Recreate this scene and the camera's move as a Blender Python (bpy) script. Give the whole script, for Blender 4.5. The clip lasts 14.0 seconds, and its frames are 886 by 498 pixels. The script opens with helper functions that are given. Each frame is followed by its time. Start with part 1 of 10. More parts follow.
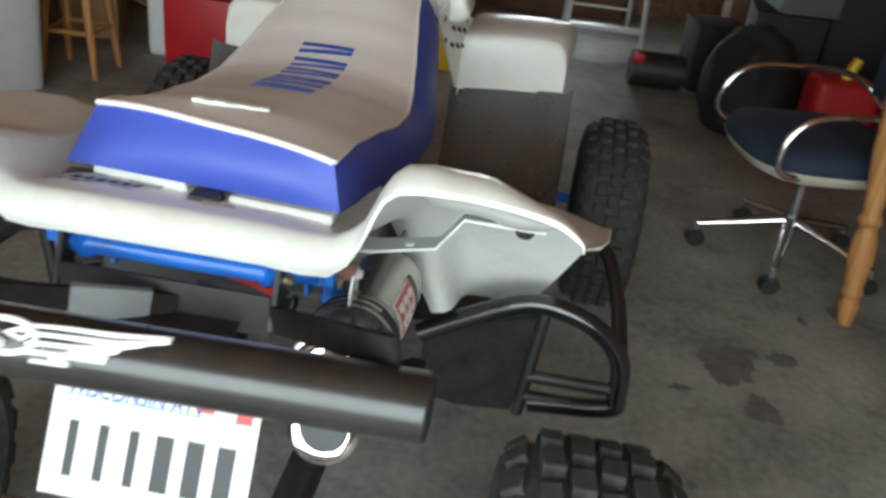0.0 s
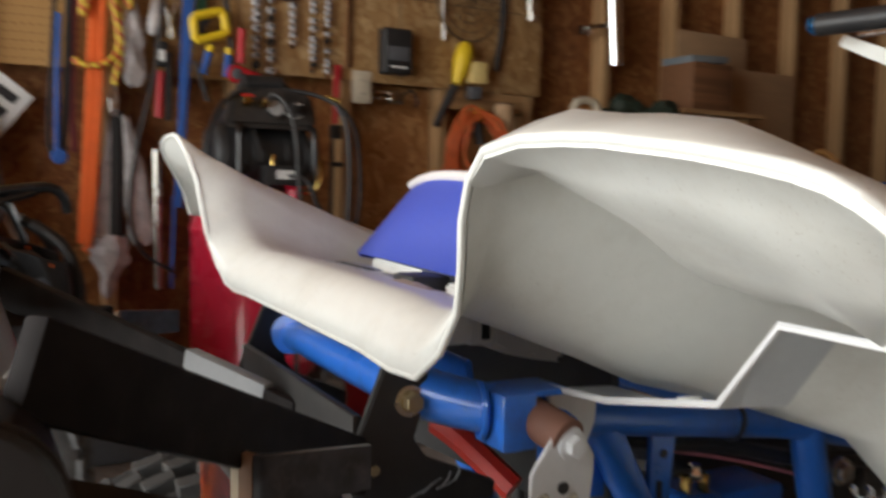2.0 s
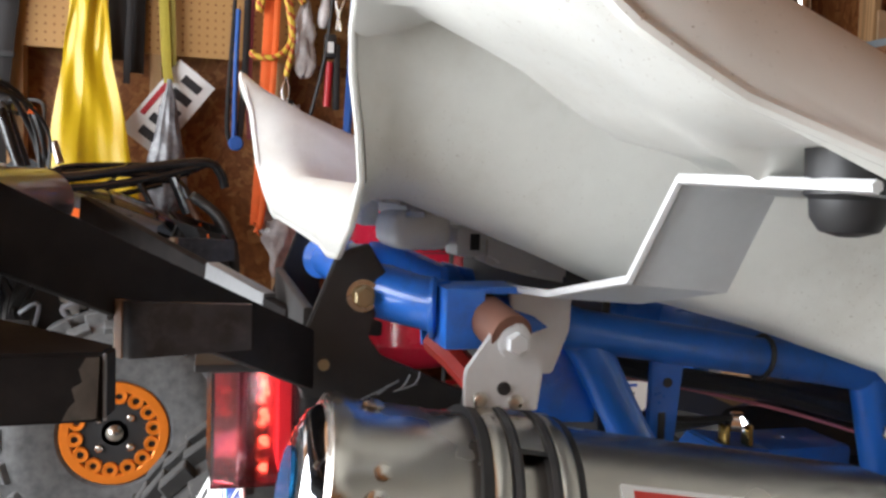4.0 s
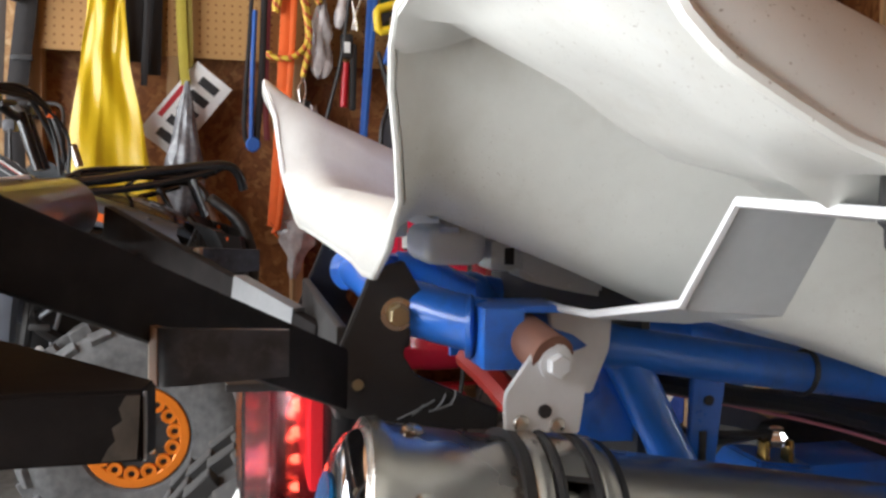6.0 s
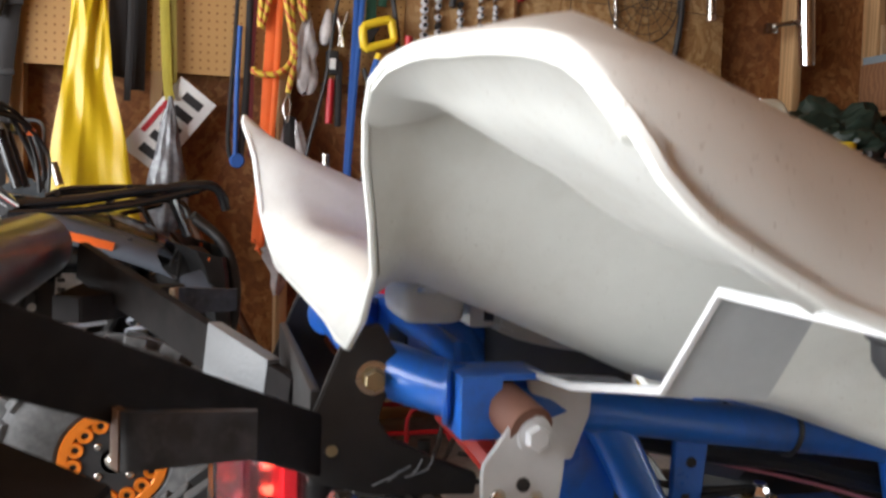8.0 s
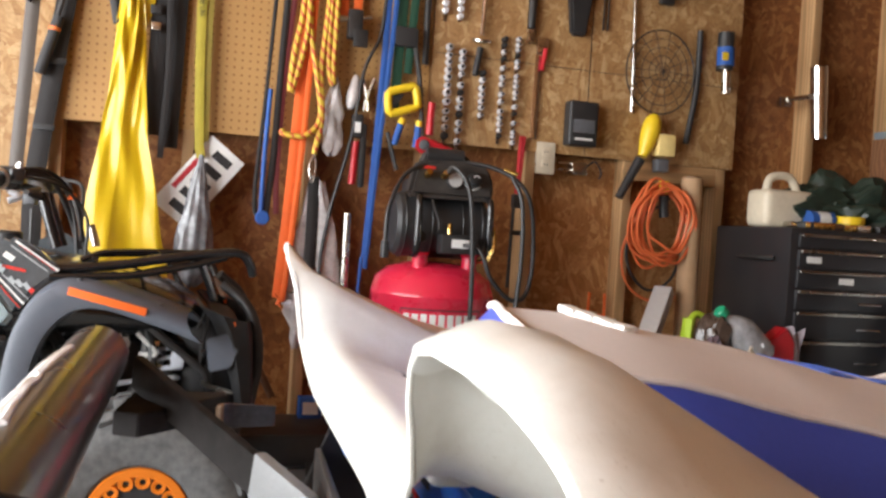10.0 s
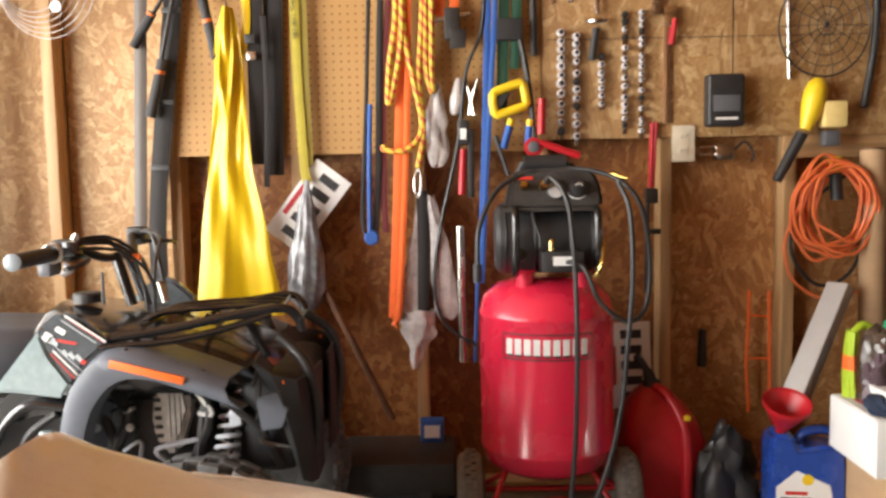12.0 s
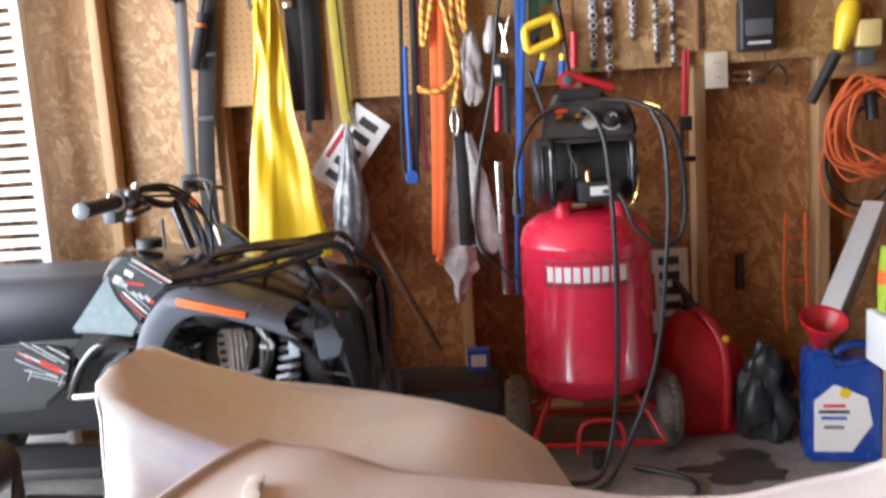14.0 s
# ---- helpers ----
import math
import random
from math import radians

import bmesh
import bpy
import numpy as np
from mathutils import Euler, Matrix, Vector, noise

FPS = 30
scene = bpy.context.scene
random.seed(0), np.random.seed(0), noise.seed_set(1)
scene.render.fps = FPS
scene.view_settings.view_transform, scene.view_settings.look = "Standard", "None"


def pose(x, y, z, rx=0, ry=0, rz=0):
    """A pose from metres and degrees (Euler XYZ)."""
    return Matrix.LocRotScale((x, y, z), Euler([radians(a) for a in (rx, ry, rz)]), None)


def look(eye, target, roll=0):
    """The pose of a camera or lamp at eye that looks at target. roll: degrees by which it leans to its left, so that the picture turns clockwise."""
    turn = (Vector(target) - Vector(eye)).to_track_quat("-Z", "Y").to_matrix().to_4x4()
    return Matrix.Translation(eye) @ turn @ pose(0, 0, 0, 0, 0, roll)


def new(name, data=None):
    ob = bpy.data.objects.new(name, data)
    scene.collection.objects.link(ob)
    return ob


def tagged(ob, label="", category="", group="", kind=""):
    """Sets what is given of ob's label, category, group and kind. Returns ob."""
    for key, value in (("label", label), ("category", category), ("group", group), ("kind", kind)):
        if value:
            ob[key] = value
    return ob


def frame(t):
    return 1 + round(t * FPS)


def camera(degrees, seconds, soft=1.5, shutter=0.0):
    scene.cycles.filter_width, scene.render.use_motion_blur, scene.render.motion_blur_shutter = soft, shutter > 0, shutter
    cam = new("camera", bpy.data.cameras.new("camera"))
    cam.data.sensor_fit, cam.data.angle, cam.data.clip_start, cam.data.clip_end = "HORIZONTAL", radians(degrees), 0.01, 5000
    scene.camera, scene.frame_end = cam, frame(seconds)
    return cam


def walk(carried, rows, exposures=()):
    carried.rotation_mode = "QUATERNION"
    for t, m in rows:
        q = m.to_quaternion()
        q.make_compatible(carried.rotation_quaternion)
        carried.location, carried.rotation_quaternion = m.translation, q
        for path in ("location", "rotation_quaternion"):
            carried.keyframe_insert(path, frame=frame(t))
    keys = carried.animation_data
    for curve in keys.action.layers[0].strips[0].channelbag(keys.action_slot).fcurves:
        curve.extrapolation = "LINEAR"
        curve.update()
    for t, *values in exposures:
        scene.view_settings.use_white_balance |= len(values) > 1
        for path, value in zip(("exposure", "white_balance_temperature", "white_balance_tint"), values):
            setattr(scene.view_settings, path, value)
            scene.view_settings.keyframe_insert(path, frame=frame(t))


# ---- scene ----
cam = camera(54.2, 14.0, soft=2.7, shutter=0.5)
PATH = [
    (0, (2.716, 0.16, 1.163), (2.625, 1.939, 0.253), 6.8),
    (0.3, (2.8148, 0.2548, 1.0904), (2.5102, 2.0716, 0.3122), 4.38),
    (0.5, (2.889, 0.3, 1.032), (2.297, 2.114, 0.431), 3.6),
    (0.6, (2.9164, 0.3278, 1.0004), (2.162, 2.1086, 0.4826), 3.24),
    (0.9, (2.9716, 0.4172, 0.9426), (1.989, 2.1124, 0.5434), 3.46),
    (1, (2.978, 0.456, 0.927), (1.945, 2.128, 0.559), 2.8),
    (1.2, (2.9642, 0.529, 0.8778), (1.8126, 2.1314, 0.557), 2.58),
    (1.5, (2.943, 0.635, 0.842), (1.501, 1.993, 0.563), 1.8),
    (1.7, (2.9394, 0.6812, 0.821), (1.3702, 1.8984, 0.586), 1.2),
    (2, (2.927, 0.732, 0.811), (1.201, 1.732, 0.672), 1.1),
    (2.5, (2.93, 0.831, 0.811), (1.063, 1.532, 0.668), 1.3),
    (3, (2.904, 0.868, 0.784), (1.026, 1.54, 0.649), 1.9),
    (3.5, (2.963, 0.863, 0.75), (1.065, 1.483, 0.622), 2),
    (6, (2.947, 0.85, 0.76), (1.032, 1.409, 0.619), 1.3),
    (6.5, (2.945, 0.849, 0.762), (1.031, 1.412, 0.623), 1.3),
    (7, (2.942, 0.852, 0.763), (1.03, 1.423, 0.628), 1.4),
    (7.5, (2.94, 0.851, 0.766), (1.031, 1.433, 0.642), 1.8),
    (8, (2.936, 0.857, 0.786), (1.029, 1.447, 0.668), 1.7),
    (8.2, (2.934, 0.857, 0.802), (1.028, 1.449, 0.682), 1.2),
    (10.3, (3.015, 0.801, 0.904), (1.094, 1.355, 0.867), 3.8),
    (10.4, (3.0158, 0.7928, 0.9226), (1.0826, 1.3014, 0.877), 2.54),
    (10.5, (3.0336, 0.8256, 0.9742), (1.0762, 1.2318, 0.911), 1.28),
    (10.7, (3.0152, 0.8272, 1.0484), (1.0574, 1.2256, 0.968), 1.36),
    (11, (2.985, 0.989, 1.069), (1.025, 1.38, 1.005), 1),
    (11.5, (2.9, 1.247, 1.096), (0.908, 1.412, 1.019), 0.7),
    (12, (2.869, 1.319, 1.102), (0.877, 1.287, 0.92), -1),
    (12.5, (2.877, 1.313, 1.101), (0.886, 1.243, 0.923), -2.3),
    (13, (2.886, 1.309, 1.093), (0.895, 1.228, 0.915), -3.1),
    (13.5, (2.906, 1.319, 1.091), (0.921, 1.184, 0.89), -3.8),
    (14, (2.962, 1.31, 1.085), (0.989, 1.187, 0.78), -3.7),
]
EXPOSURES = [(0, -0.14, 6050, -2), (0.5, -0.46, 5900, -2), (1, -0.42, 5850, 2), (1.5, -0.41, 6050, 6), (2, -0.34, 6700, 8), (2.5, -0.2, 6400, 10), (3, -0.12, 6300, 8), (3.5, 0.4, 6300, 10), (6, 0.3, 6350, 10), (8.2, 0.28, 6350, 10), (10.3, 0.87, 6600, 10), (11, 1.12, 7500, 10), (11.5, 1.35, 7250, 10), (12, 1.12, 7000, 10), (12.5, 1.06, 6500, 10), (13.5, 1.02, 6200, 10), (14, 1.04, 5850, 10)]
walk(cam, [(t, look(eye, target, roll)) for t, eye, target, roll in PATH], EXPOSURES)

# ---- world and light ----
world = bpy.data.worlds.new("sky_world")
scene.world = world
world.use_nodes = True
wn = world.node_tree
bg = wn.nodes["Background"]
sky = wn.nodes.new("ShaderNodeTexSky")
sky.sky_type = "NISHITA"
sky.sun_disc = False
sky.sun_elevation, sky.sun_rotation = radians(48), radians(200)
sky.air_density, sky.dust_density = 1.0, 2.5
wn.links.new(sky.outputs[0], bg.inputs[0])
bg.inputs[1].default_value = 0.15

sun = new("sun", bpy.data.lights.new("sun", "SUN"))
sun.data.energy, sun.data.angle, sun.data.color = 3.0, radians(0.6), (1.0, 0.95, 0.87)
sun.matrix_basis = look((2.0, -12.0, 13.0), (2.6, -2.0, 0.0))


def area(name, eye, target, sx, sy, power, colour):
    ob = new(name, bpy.data.lights.new(name, "AREA"))
    ob.data.shape, ob.data.size, ob.data.size_y = "RECTANGLE", sx, sy
    ob.data.energy, ob.data.color = power, colour
    ob.matrix_basis = look(eye, target)
    return ob


# area lamps for the daylight through the unseen overhead door and the low window
area("doorway_daylight", (2.15, -1.42, 1.24), (2.15, 3.0, 0.75), 3.6, 1.82, 176, (0.97, 0.985, 1.0))
area("window_daylight", (2.91, 6.36, 0.575), (2.8, 0.0, 0.5), 0.8, 0.58, 8, (0.92, 0.97, 1.0))


# ---- materials ----
def links(m):
    return m.node_tree.nodes, m.node_tree.links


def paint(name, colour, rough=0.5, metal=0.0, vary=0.12, scale=6.0, grain=60.0, bump=0.05, coat=0.0, dirt=None, dirt_amount=0.0, stretch=(1, 1, 1), spec=0.5):
    """A surface with tint variation at two scales, optional dirt patches and fine relief."""
    m = bpy.data.materials.new(name)
    m.use_nodes = True
    n, l = links(m)
    b = n["Principled BSDF"]
    b.inputs["Metallic"].default_value = metal
    b.inputs["Coat Weight"].default_value = coat
    b.inputs["Specular IOR Level"].default_value = spec
    tc, mp = n.new("ShaderNodeTexCoord"), n.new("ShaderNodeMapping")
    mp.inputs["Scale"].default_value = stretch
    l.new(tc.outputs["Object"], mp.inputs[0])
    big, fine = n.new("ShaderNodeTexNoise"), n.new("ShaderNodeTexNoise")
    big.inputs["Scale"].default_value, fine.inputs["Scale"].default_value = scale, grain
    big.inputs["Detail"].default_value, fine.inputs["Detail"].default_value = 5, 3
    for t in (big, fine):
        l.new(mp.outputs[0], t.inputs["Vector"])
    r = n.new("ShaderNodeValToRGB")
    lo, hi = 1 - vary, 1 + vary
    r.color_ramp.elements[0].position, r.color_ramp.elements[1].position = 0.3, 0.7
    r.color_ramp.elements[0].color = (*[min(1, c * lo) for c in colour], 1)
    r.color_ramp.elements[1].color = (*[min(1, c * hi) for c in colour], 1)
    mixf = n.new("ShaderNodeMath")
    mixf.operation = "MULTIPLY_ADD"
    mixf.inputs[1].default_value = 0.35
    l.new(fine.outputs[0], mixf.inputs[0])
    sc = n.new("ShaderNodeMath")
    sc.operation = "MULTIPLY"
    sc.inputs[1].default_value = 0.65
    l.new(big.outputs[0], sc.inputs[0])
    l.new(sc.outputs[0], mixf.inputs[2])
    l.new(mixf.outputs[0], r.inputs[0])
    out = r.outputs[0]
    if dirt:
        dn, dr, mx = n.new("ShaderNodeTexNoise"), n.new("ShaderNodeValToRGB"), n.new("ShaderNodeMix")
        dn.inputs["Scale"].default_value, dn.inputs["Detail"].default_value = scale * 1.7, 9
        dn.inputs["Roughness"].default_value = 0.7
        l.new(mp.outputs[0], dn.inputs["Vector"])
        dr.color_ramp.elements[0].position, dr.color_ramp.elements[1].position = 0.52, 0.72
        dr.color_ramp.elements[1].color = (dirt_amount,) * 3 + (1,)
        l.new(dn.outputs[0], dr.inputs[0])
        mx.data_type = "RGBA"
        l.new(dr.outputs[0], mx.inputs[0])
        l.new(out, mx.inputs[6])
        mx.inputs[7].default_value = (*dirt, 1)
        out = mx.outputs[2]
    l.new(out, b.inputs["Base Color"])
    rr = n.new("ShaderNodeMapRange")
    rr.inputs[3].default_value, rr.inputs[4].default_value = max(0.02, rough - 0.1), min(1, rough + 0.1)
    l.new(big.outputs[0], rr.inputs[0])
    l.new(rr.outputs[0], b.inputs["Roughness"])
    if bump:
        bp = n.new("ShaderNodeBump")
        bp.inputs["Strength"].default_value, bp.inputs["Distance"].default_value = bump, 0.002
        l.new(fine.outputs[0], bp.inputs["Height"])
        l.new(bp.outputs[0], b.inputs["Normal"])
    return m


def speckled(m, colour, scale=260.0, share=0.72):
    """Small dark specks over a painted material, in loose patches."""
    n, l = links(m)
    b = n["Principled BSDF"]
    old = b.inputs["Base Color"].links[0].from_socket
    tc, vo, nz = n.new("ShaderNodeTexCoord"), n.new("ShaderNodeTexNoise"), n.new("ShaderNodeTexNoise")
    vo.inputs["Scale"].default_value, vo.inputs["Detail"].default_value = scale, 1
    nz.inputs["Scale"].default_value, nz.inputs["Detail"].default_value = 9.0, 3
    for t in (vo, nz):
        l.new(tc.outputs["Object"], t.inputs["Vector"])
    r1, r2, mu, mx = n.new("ShaderNodeValToRGB"), n.new("ShaderNodeValToRGB"), n.new("ShaderNodeMath"), n.new("ShaderNodeMix")
    r1.color_ramp.elements[0].position, r1.color_ramp.elements[1].position = share, share + 0.05
    r2.color_ramp.elements[0].position, r2.color_ramp.elements[1].position = 0.45, 0.65
    l.new(vo.outputs[0], r1.inputs[0])
    l.new(nz.outputs[0], r2.inputs[0])
    mu.operation = "MULTIPLY"
    l.new(r1.outputs[0], mu.inputs[0])
    l.new(r2.outputs[0], mu.inputs[1])
    mx.data_type = "RGBA"
    l.new(mu.outputs[0], mx.inputs[0])
    l.new(old, mx.inputs[6])
    mx.inputs[7].default_value = (*colour, 1)
    l.new(mx.outputs[2], b.inputs["Base Color"])
    return m


def strand_board(name, dark, mid, light, scale=48.0):
    """Oriented strand board: long flakes lying at random angles, each with its own tint, lifted a little."""
    m = bpy.data.materials.new(name)
    m.use_nodes = True
    n, l = links(m)
    b = n["Principled BSDF"]
    tc = n.new("ShaderNodeTexCoord")
    layers = []
    for k, (patch, shift) in enumerate(((7.0, (0, 0, 0)), (9.0, (3.1, 1.7, 5.3)))):
        mv, warp, wob, big, sep, ang, rot, mp, vo, one, ramp = [n.new("ShaderNode" + t) for t in ("Mapping", "TexNoise", "Mix", "TexVoronoi", "SeparateColor", "Math", "VectorRotate", "Mapping", "TexVoronoi", "SeparateColor", "ValToRGB")]
        mv.inputs["Location"].default_value = shift
        l.new(tc.outputs["Object"], mv.inputs[0])
        warp.inputs["Scale"].default_value, warp.inputs["Detail"].default_value = 14, 2
        l.new(mv.outputs[0], warp.inputs["Vector"])
        wob.data_type = "RGBA"
        wob.inputs[0].default_value = 0.014
        l.new(mv.outputs[0], wob.inputs[6])
        l.new(warp.outputs["Color"], wob.inputs[7])
        big.inputs["Scale"].default_value = patch
        l.new(wob.outputs[2], big.inputs["Vector"])
        l.new(big.outputs["Color"], sep.inputs[0])
        ang.operation = "MULTIPLY"
        ang.inputs[1].default_value = 3.1
        l.new(sep.outputs[0], ang.inputs[0])
        rot.rotation_type = "AXIS_ANGLE"
        rot.inputs["Axis"].default_value = (0.72, 0.69, 0.05)
        l.new(wob.outputs[2], rot.inputs["Vector"])
        l.new(ang.outputs[0], rot.inputs["Angle"])
        mp.inputs["Scale"].default_value = (1, 1, 0.2)
        l.new(rot.outputs[0], mp.inputs[0])
        vo.inputs["Scale"].default_value = scale
        l.new(mp.outputs[0], vo.inputs["Vector"])
        l.new(vo.outputs["Color"], one.inputs[0])
        e = ramp.color_ramp.elements
        e[0].color, e[1].color = (*dark, 1), (*light, 1)
        e[0].position = 0.08
        e.new(0.55).color = (*mid, 1)
        l.new(one.outputs[0], ramp.inputs[0])
        layers.append((ramp.outputs[0], one, mp))
    # flakes of the second lay cover part of the first
    over, mx = n.new("ShaderNodeMath"), n.new("ShaderNodeMix")
    over.operation = "GREATER_THAN"
    over.inputs[1].default_value = 0.55
    l.new(layers[1][1].outputs[1], over.inputs[0])
    mx.data_type = "RGBA"
    l.new(over.outputs[0], mx.inputs[0])
    l.new(layers[0][0], mx.inputs[6])
    l.new(layers[1][0], mx.inputs[7])
    # grain along the flakes
    gm, gn, gr, gx = n.new("ShaderNodeMapping"), n.new("ShaderNodeTexNoise"), n.new("ShaderNodeValToRGB"), n.new("ShaderNodeMix")
    gm.inputs["Scale"].default_value = (1, 1, 0.35)
    l.new(layers[0][2].outputs[0], gm.inputs[0])
    gn.inputs["Scale"].default_value, gn.inputs["Detail"].default_value = 130, 3
    l.new(gm.outputs[0], gn.inputs["Vector"])
    gr.color_ramp.elements[0].position, gr.color_ramp.elements[0].color = 0.32, (0.7, 0.62, 0.55, 1)
    gr.color_ramp.elements[1].position, gr.color_ramp.elements[1].color = 0.62, (1.08, 1.06, 1.04, 1)
    l.new(gn.outputs[0], gr.inputs[0])
    gx.data_type, gx.blend_type = "RGBA", "MULTIPLY"
    gx.inputs[0].default_value = 0.7
    l.new(mx.outputs[2], gx.inputs[6])
    l.new(gr.outputs[0], gx.inputs[7])
    st, sm, tone = n.new("ShaderNodeTexNoise"), n.new("ShaderNodeMix"), n.new("ShaderNodeValToRGB")
    st.inputs["Scale"].default_value, st.inputs["Detail"].default_value = 1.6, 6
    l.new(tc.outputs["Object"], st.inputs["Vector"])
    sm.data_type, sm.blend_type = "RGBA", "MULTIPLY"
    sm.inputs[0].default_value = 0.5
    l.new(gx.outputs[2], sm.inputs[6])
    tone.color_ramp.elements[0].position, tone.color_ramp.elements[0].color = 0.3, (0.58, 0.5, 0.44, 1)
    tone.color_ramp.elements[1].position, tone.color_ramp.elements[1].color = 0.7, (1, 1, 1, 1)
    l.new(st.outputs[0], tone.inputs[0])
    l.new(tone.outputs[0], sm.inputs[7])
    l.new(sm.outputs[2], b.inputs["Base Color"])
    b.inputs["Roughness"].default_value = 0.58
    bp = n.new("ShaderNodeBump")
    bp.inputs["Strength"].default_value, bp.inputs["Distance"].default_value = 0.35, 0.002
    l.new(layers[0][1].outputs[0], bp.inputs["Height"])
    l.new(bp.outputs[0], b.inputs["Normal"])
    return m


def timber(name, colour, ring=14.0, rough=0.6, axis="Z"):
    m = bpy.data.materials.new(name)
    m.use_nodes = True
    n, l = links(m)
    b = n["Principled BSDF"]
    tc, mp, w, nz, r = [n.new("ShaderNode" + k) for k in ("TexCoord", "Mapping", "TexWave", "TexNoise", "ValToRGB")]
    mp.inputs["Scale"].default_value = {"Z": (1, 1, 0.06), "Y": (1, 0.06, 1), "X": (0.06, 1, 1)}[axis]
    l.new(tc.outputs["Object"], mp.inputs[0])
    w.inputs["Scale"].default_value, w.inputs["Distortion"].default_value, w.inputs["Detail"].default_value = ring, 9, 4
    l.new(mp.outputs[0], w.inputs["Vector"])
    r.color_ramp.elements[0].color = (*[c * 0.72 for c in colour], 1)
    r.color_ramp.elements[1].color = (*[min(1, c * 1.15) for c in colour], 1)
    l.new(w.outputs[0], r.inputs[0])
    l.new(r.outputs[0], b.inputs["Base Color"])
    b.inputs["Roughness"].default_value = rough
    bp = n.new("ShaderNodeBump")
    bp.inputs["Strength"].default_value, bp.inputs["Distance"].default_value = 0.15, 0.001
    l.new(w.outputs[0], bp.inputs["Height"])
    l.new(bp.outputs[0], b.inputs["Normal"])
    return m


def glow(name, colour, strength):
    m = bpy.data.materials.new(name)
    m.use_nodes = True
    b = m.node_tree.nodes["Principled BSDF"]
    b.inputs["Base Color"].default_value = (*colour, 1)
    b.inputs["Emission Color"].default_value = (*colour, 1)
    b.inputs["Emission Strength"].default_value = strength
    return m


def clear(name, colour, rough=0.05, ior=1.45):
    m = bpy.data.materials.new(name)
    m.use_nodes = True
    b = m.node_tree.nodes["Principled BSDF"]
    b.inputs["Base Color"].default_value = (*colour, 1)
    b.inputs["Transmission Weight"].default_value = 1
    b.inputs["Roughness"].default_value, b.inputs["IOR"].default_value = rough, ior
    return m


WHITE_PLASTIC = paint("aged_white_plastic", (0.76, 0.765, 0.72), 0.36, vary=0.05, scale=5, grain=90, bump=0.05, dirt=(0.46, 0.42, 0.33), dirt_amount=0.32, coat=0.15)
speckled(WHITE_PLASTIC, (0.42, 0.38, 0.32), 800.0, 0.7)
CLOTH = paint("dark_blue_cloth", (0.014, 0.024, 0.05), 0.9, vary=0.15, grain=300, bump=0.3)
SILVER = paint("silver_graphic", (0.42, 0.46, 0.48), 0.3, 0.2, 0.2, 40)
CHIPPED = paint("chipped_black_paint", (0.07, 0.058, 0.045), 0.6, vary=0.6, scale=90, bump=0.4, dirt=(0.02, 0.018, 0.016), dirt_amount=0.5)
DULL_BRASS = paint("dull_yellow_zinc", (0.42, 0.34, 0.2), 0.38, 0.9, 0.2, 40)
STRUT_BLACK = paint("dull_black_strut", (0.021, 0.019, 0.019), 0.7, vary=0.4, scale=20, dirt=(0.05, 0.044, 0.04), dirt_amount=0.25, spec=0.06)
STUB_GREY = paint("rubbed_dark_paint", (0.04, 0.045, 0.056), 0.34, vary=0.6, scale=60, bump=0.3, dirt=(0.17, 0.17, 0.18), dirt_amount=0.3)
STAINED_PLASTIC = paint("stained_ivory_plastic", (0.5, 0.42, 0.3), 0.5, vary=0.25, scale=40, dirt=(0.25, 0.16, 0.08), dirt_amount=0.4)
FOOT_PLASTIC = paint("scuffed_black_foot_plastic", (0.016, 0.016, 0.017), 0.27, vary=0.4, scale=7, coat=0.3, dirt=(0.07, 0.065, 0.06), dirt_amount=0.25)
BRACKET_ALU = paint("brushed_aluminium", (0.68, 0.69, 0.7), 0.45, 0.25, 0.06, 20, 200, 0.05)
STEEL = paint("satin_stainless", (0.55, 0.52, 0.47), 0.26, 1.0, 0.08, 9, 120, 0.03)
CHROME = paint("chrome", (0.8, 0.8, 0.82), 0.08, 1.0, 0.03, 9, 100, 0.0)
ZINC = paint("zinc_bolt", (0.55, 0.5, 0.4), 0.35, 1.0, 0.2, 60, 300, 0.1)
BLUE_PAINT = paint("blue_powder_coat", (0.0244, 0.159, 0.634), 0.3, vary=0.14, scale=14, coat=0.35, dirt=(0.05, 0.06, 0.1), dirt_amount=0.5)
BLUE_ALU = paint("anodised_blue", (0.03, 0.28, 0.72), 0.22, 0.85, 0.08, 14)
SEAT_WHITE = paint("white_seat_vinyl", (0.66, 0.62, 0.6), 0.5, vary=0.05, scale=7, grain=220, bump=0.12, dirt=(0.45, 0.34, 0.28), dirt_amount=0.2)
SEAT_BLUE = paint("blue_seat_vinyl", (0.045, 0.075, 0.40), 0.5, vary=0.1, scale=7, grain=260, bump=0.14)
BLUE_PRINT = paint("blue_print", (0.03, 0.09, 0.4), 0.5)
RED_PRINT = paint("red_print", (0.45, 0.03, 0.04), 0.45)
RED_LABEL = paint("red_label", (0.55, 0.03, 0.02), 0.4)
BLACK_PAINT = paint("worn_black_paint", (0.019, 0.0175, 0.017), 0.5, vary=0.4, scale=16, coat=0.05, dirt=(0.08, 0.065, 0.05), dirt_amount=0.2)
GLOSS_BLACK = paint("gloss_black_paint", (0.01, 0.01, 0.011), 0.22, vary=0.3, scale=14, coat=0.4, dirt=(0.06, 0.05, 0.045), dirt_amount=0.18)
BLACK_PLASTIC = paint("black_plastic", (0.021, 0.021, 0.022), 0.48, vary=0.2, scale=12, dirt=(0.07, 0.065, 0.06), dirt_amount=0.2)
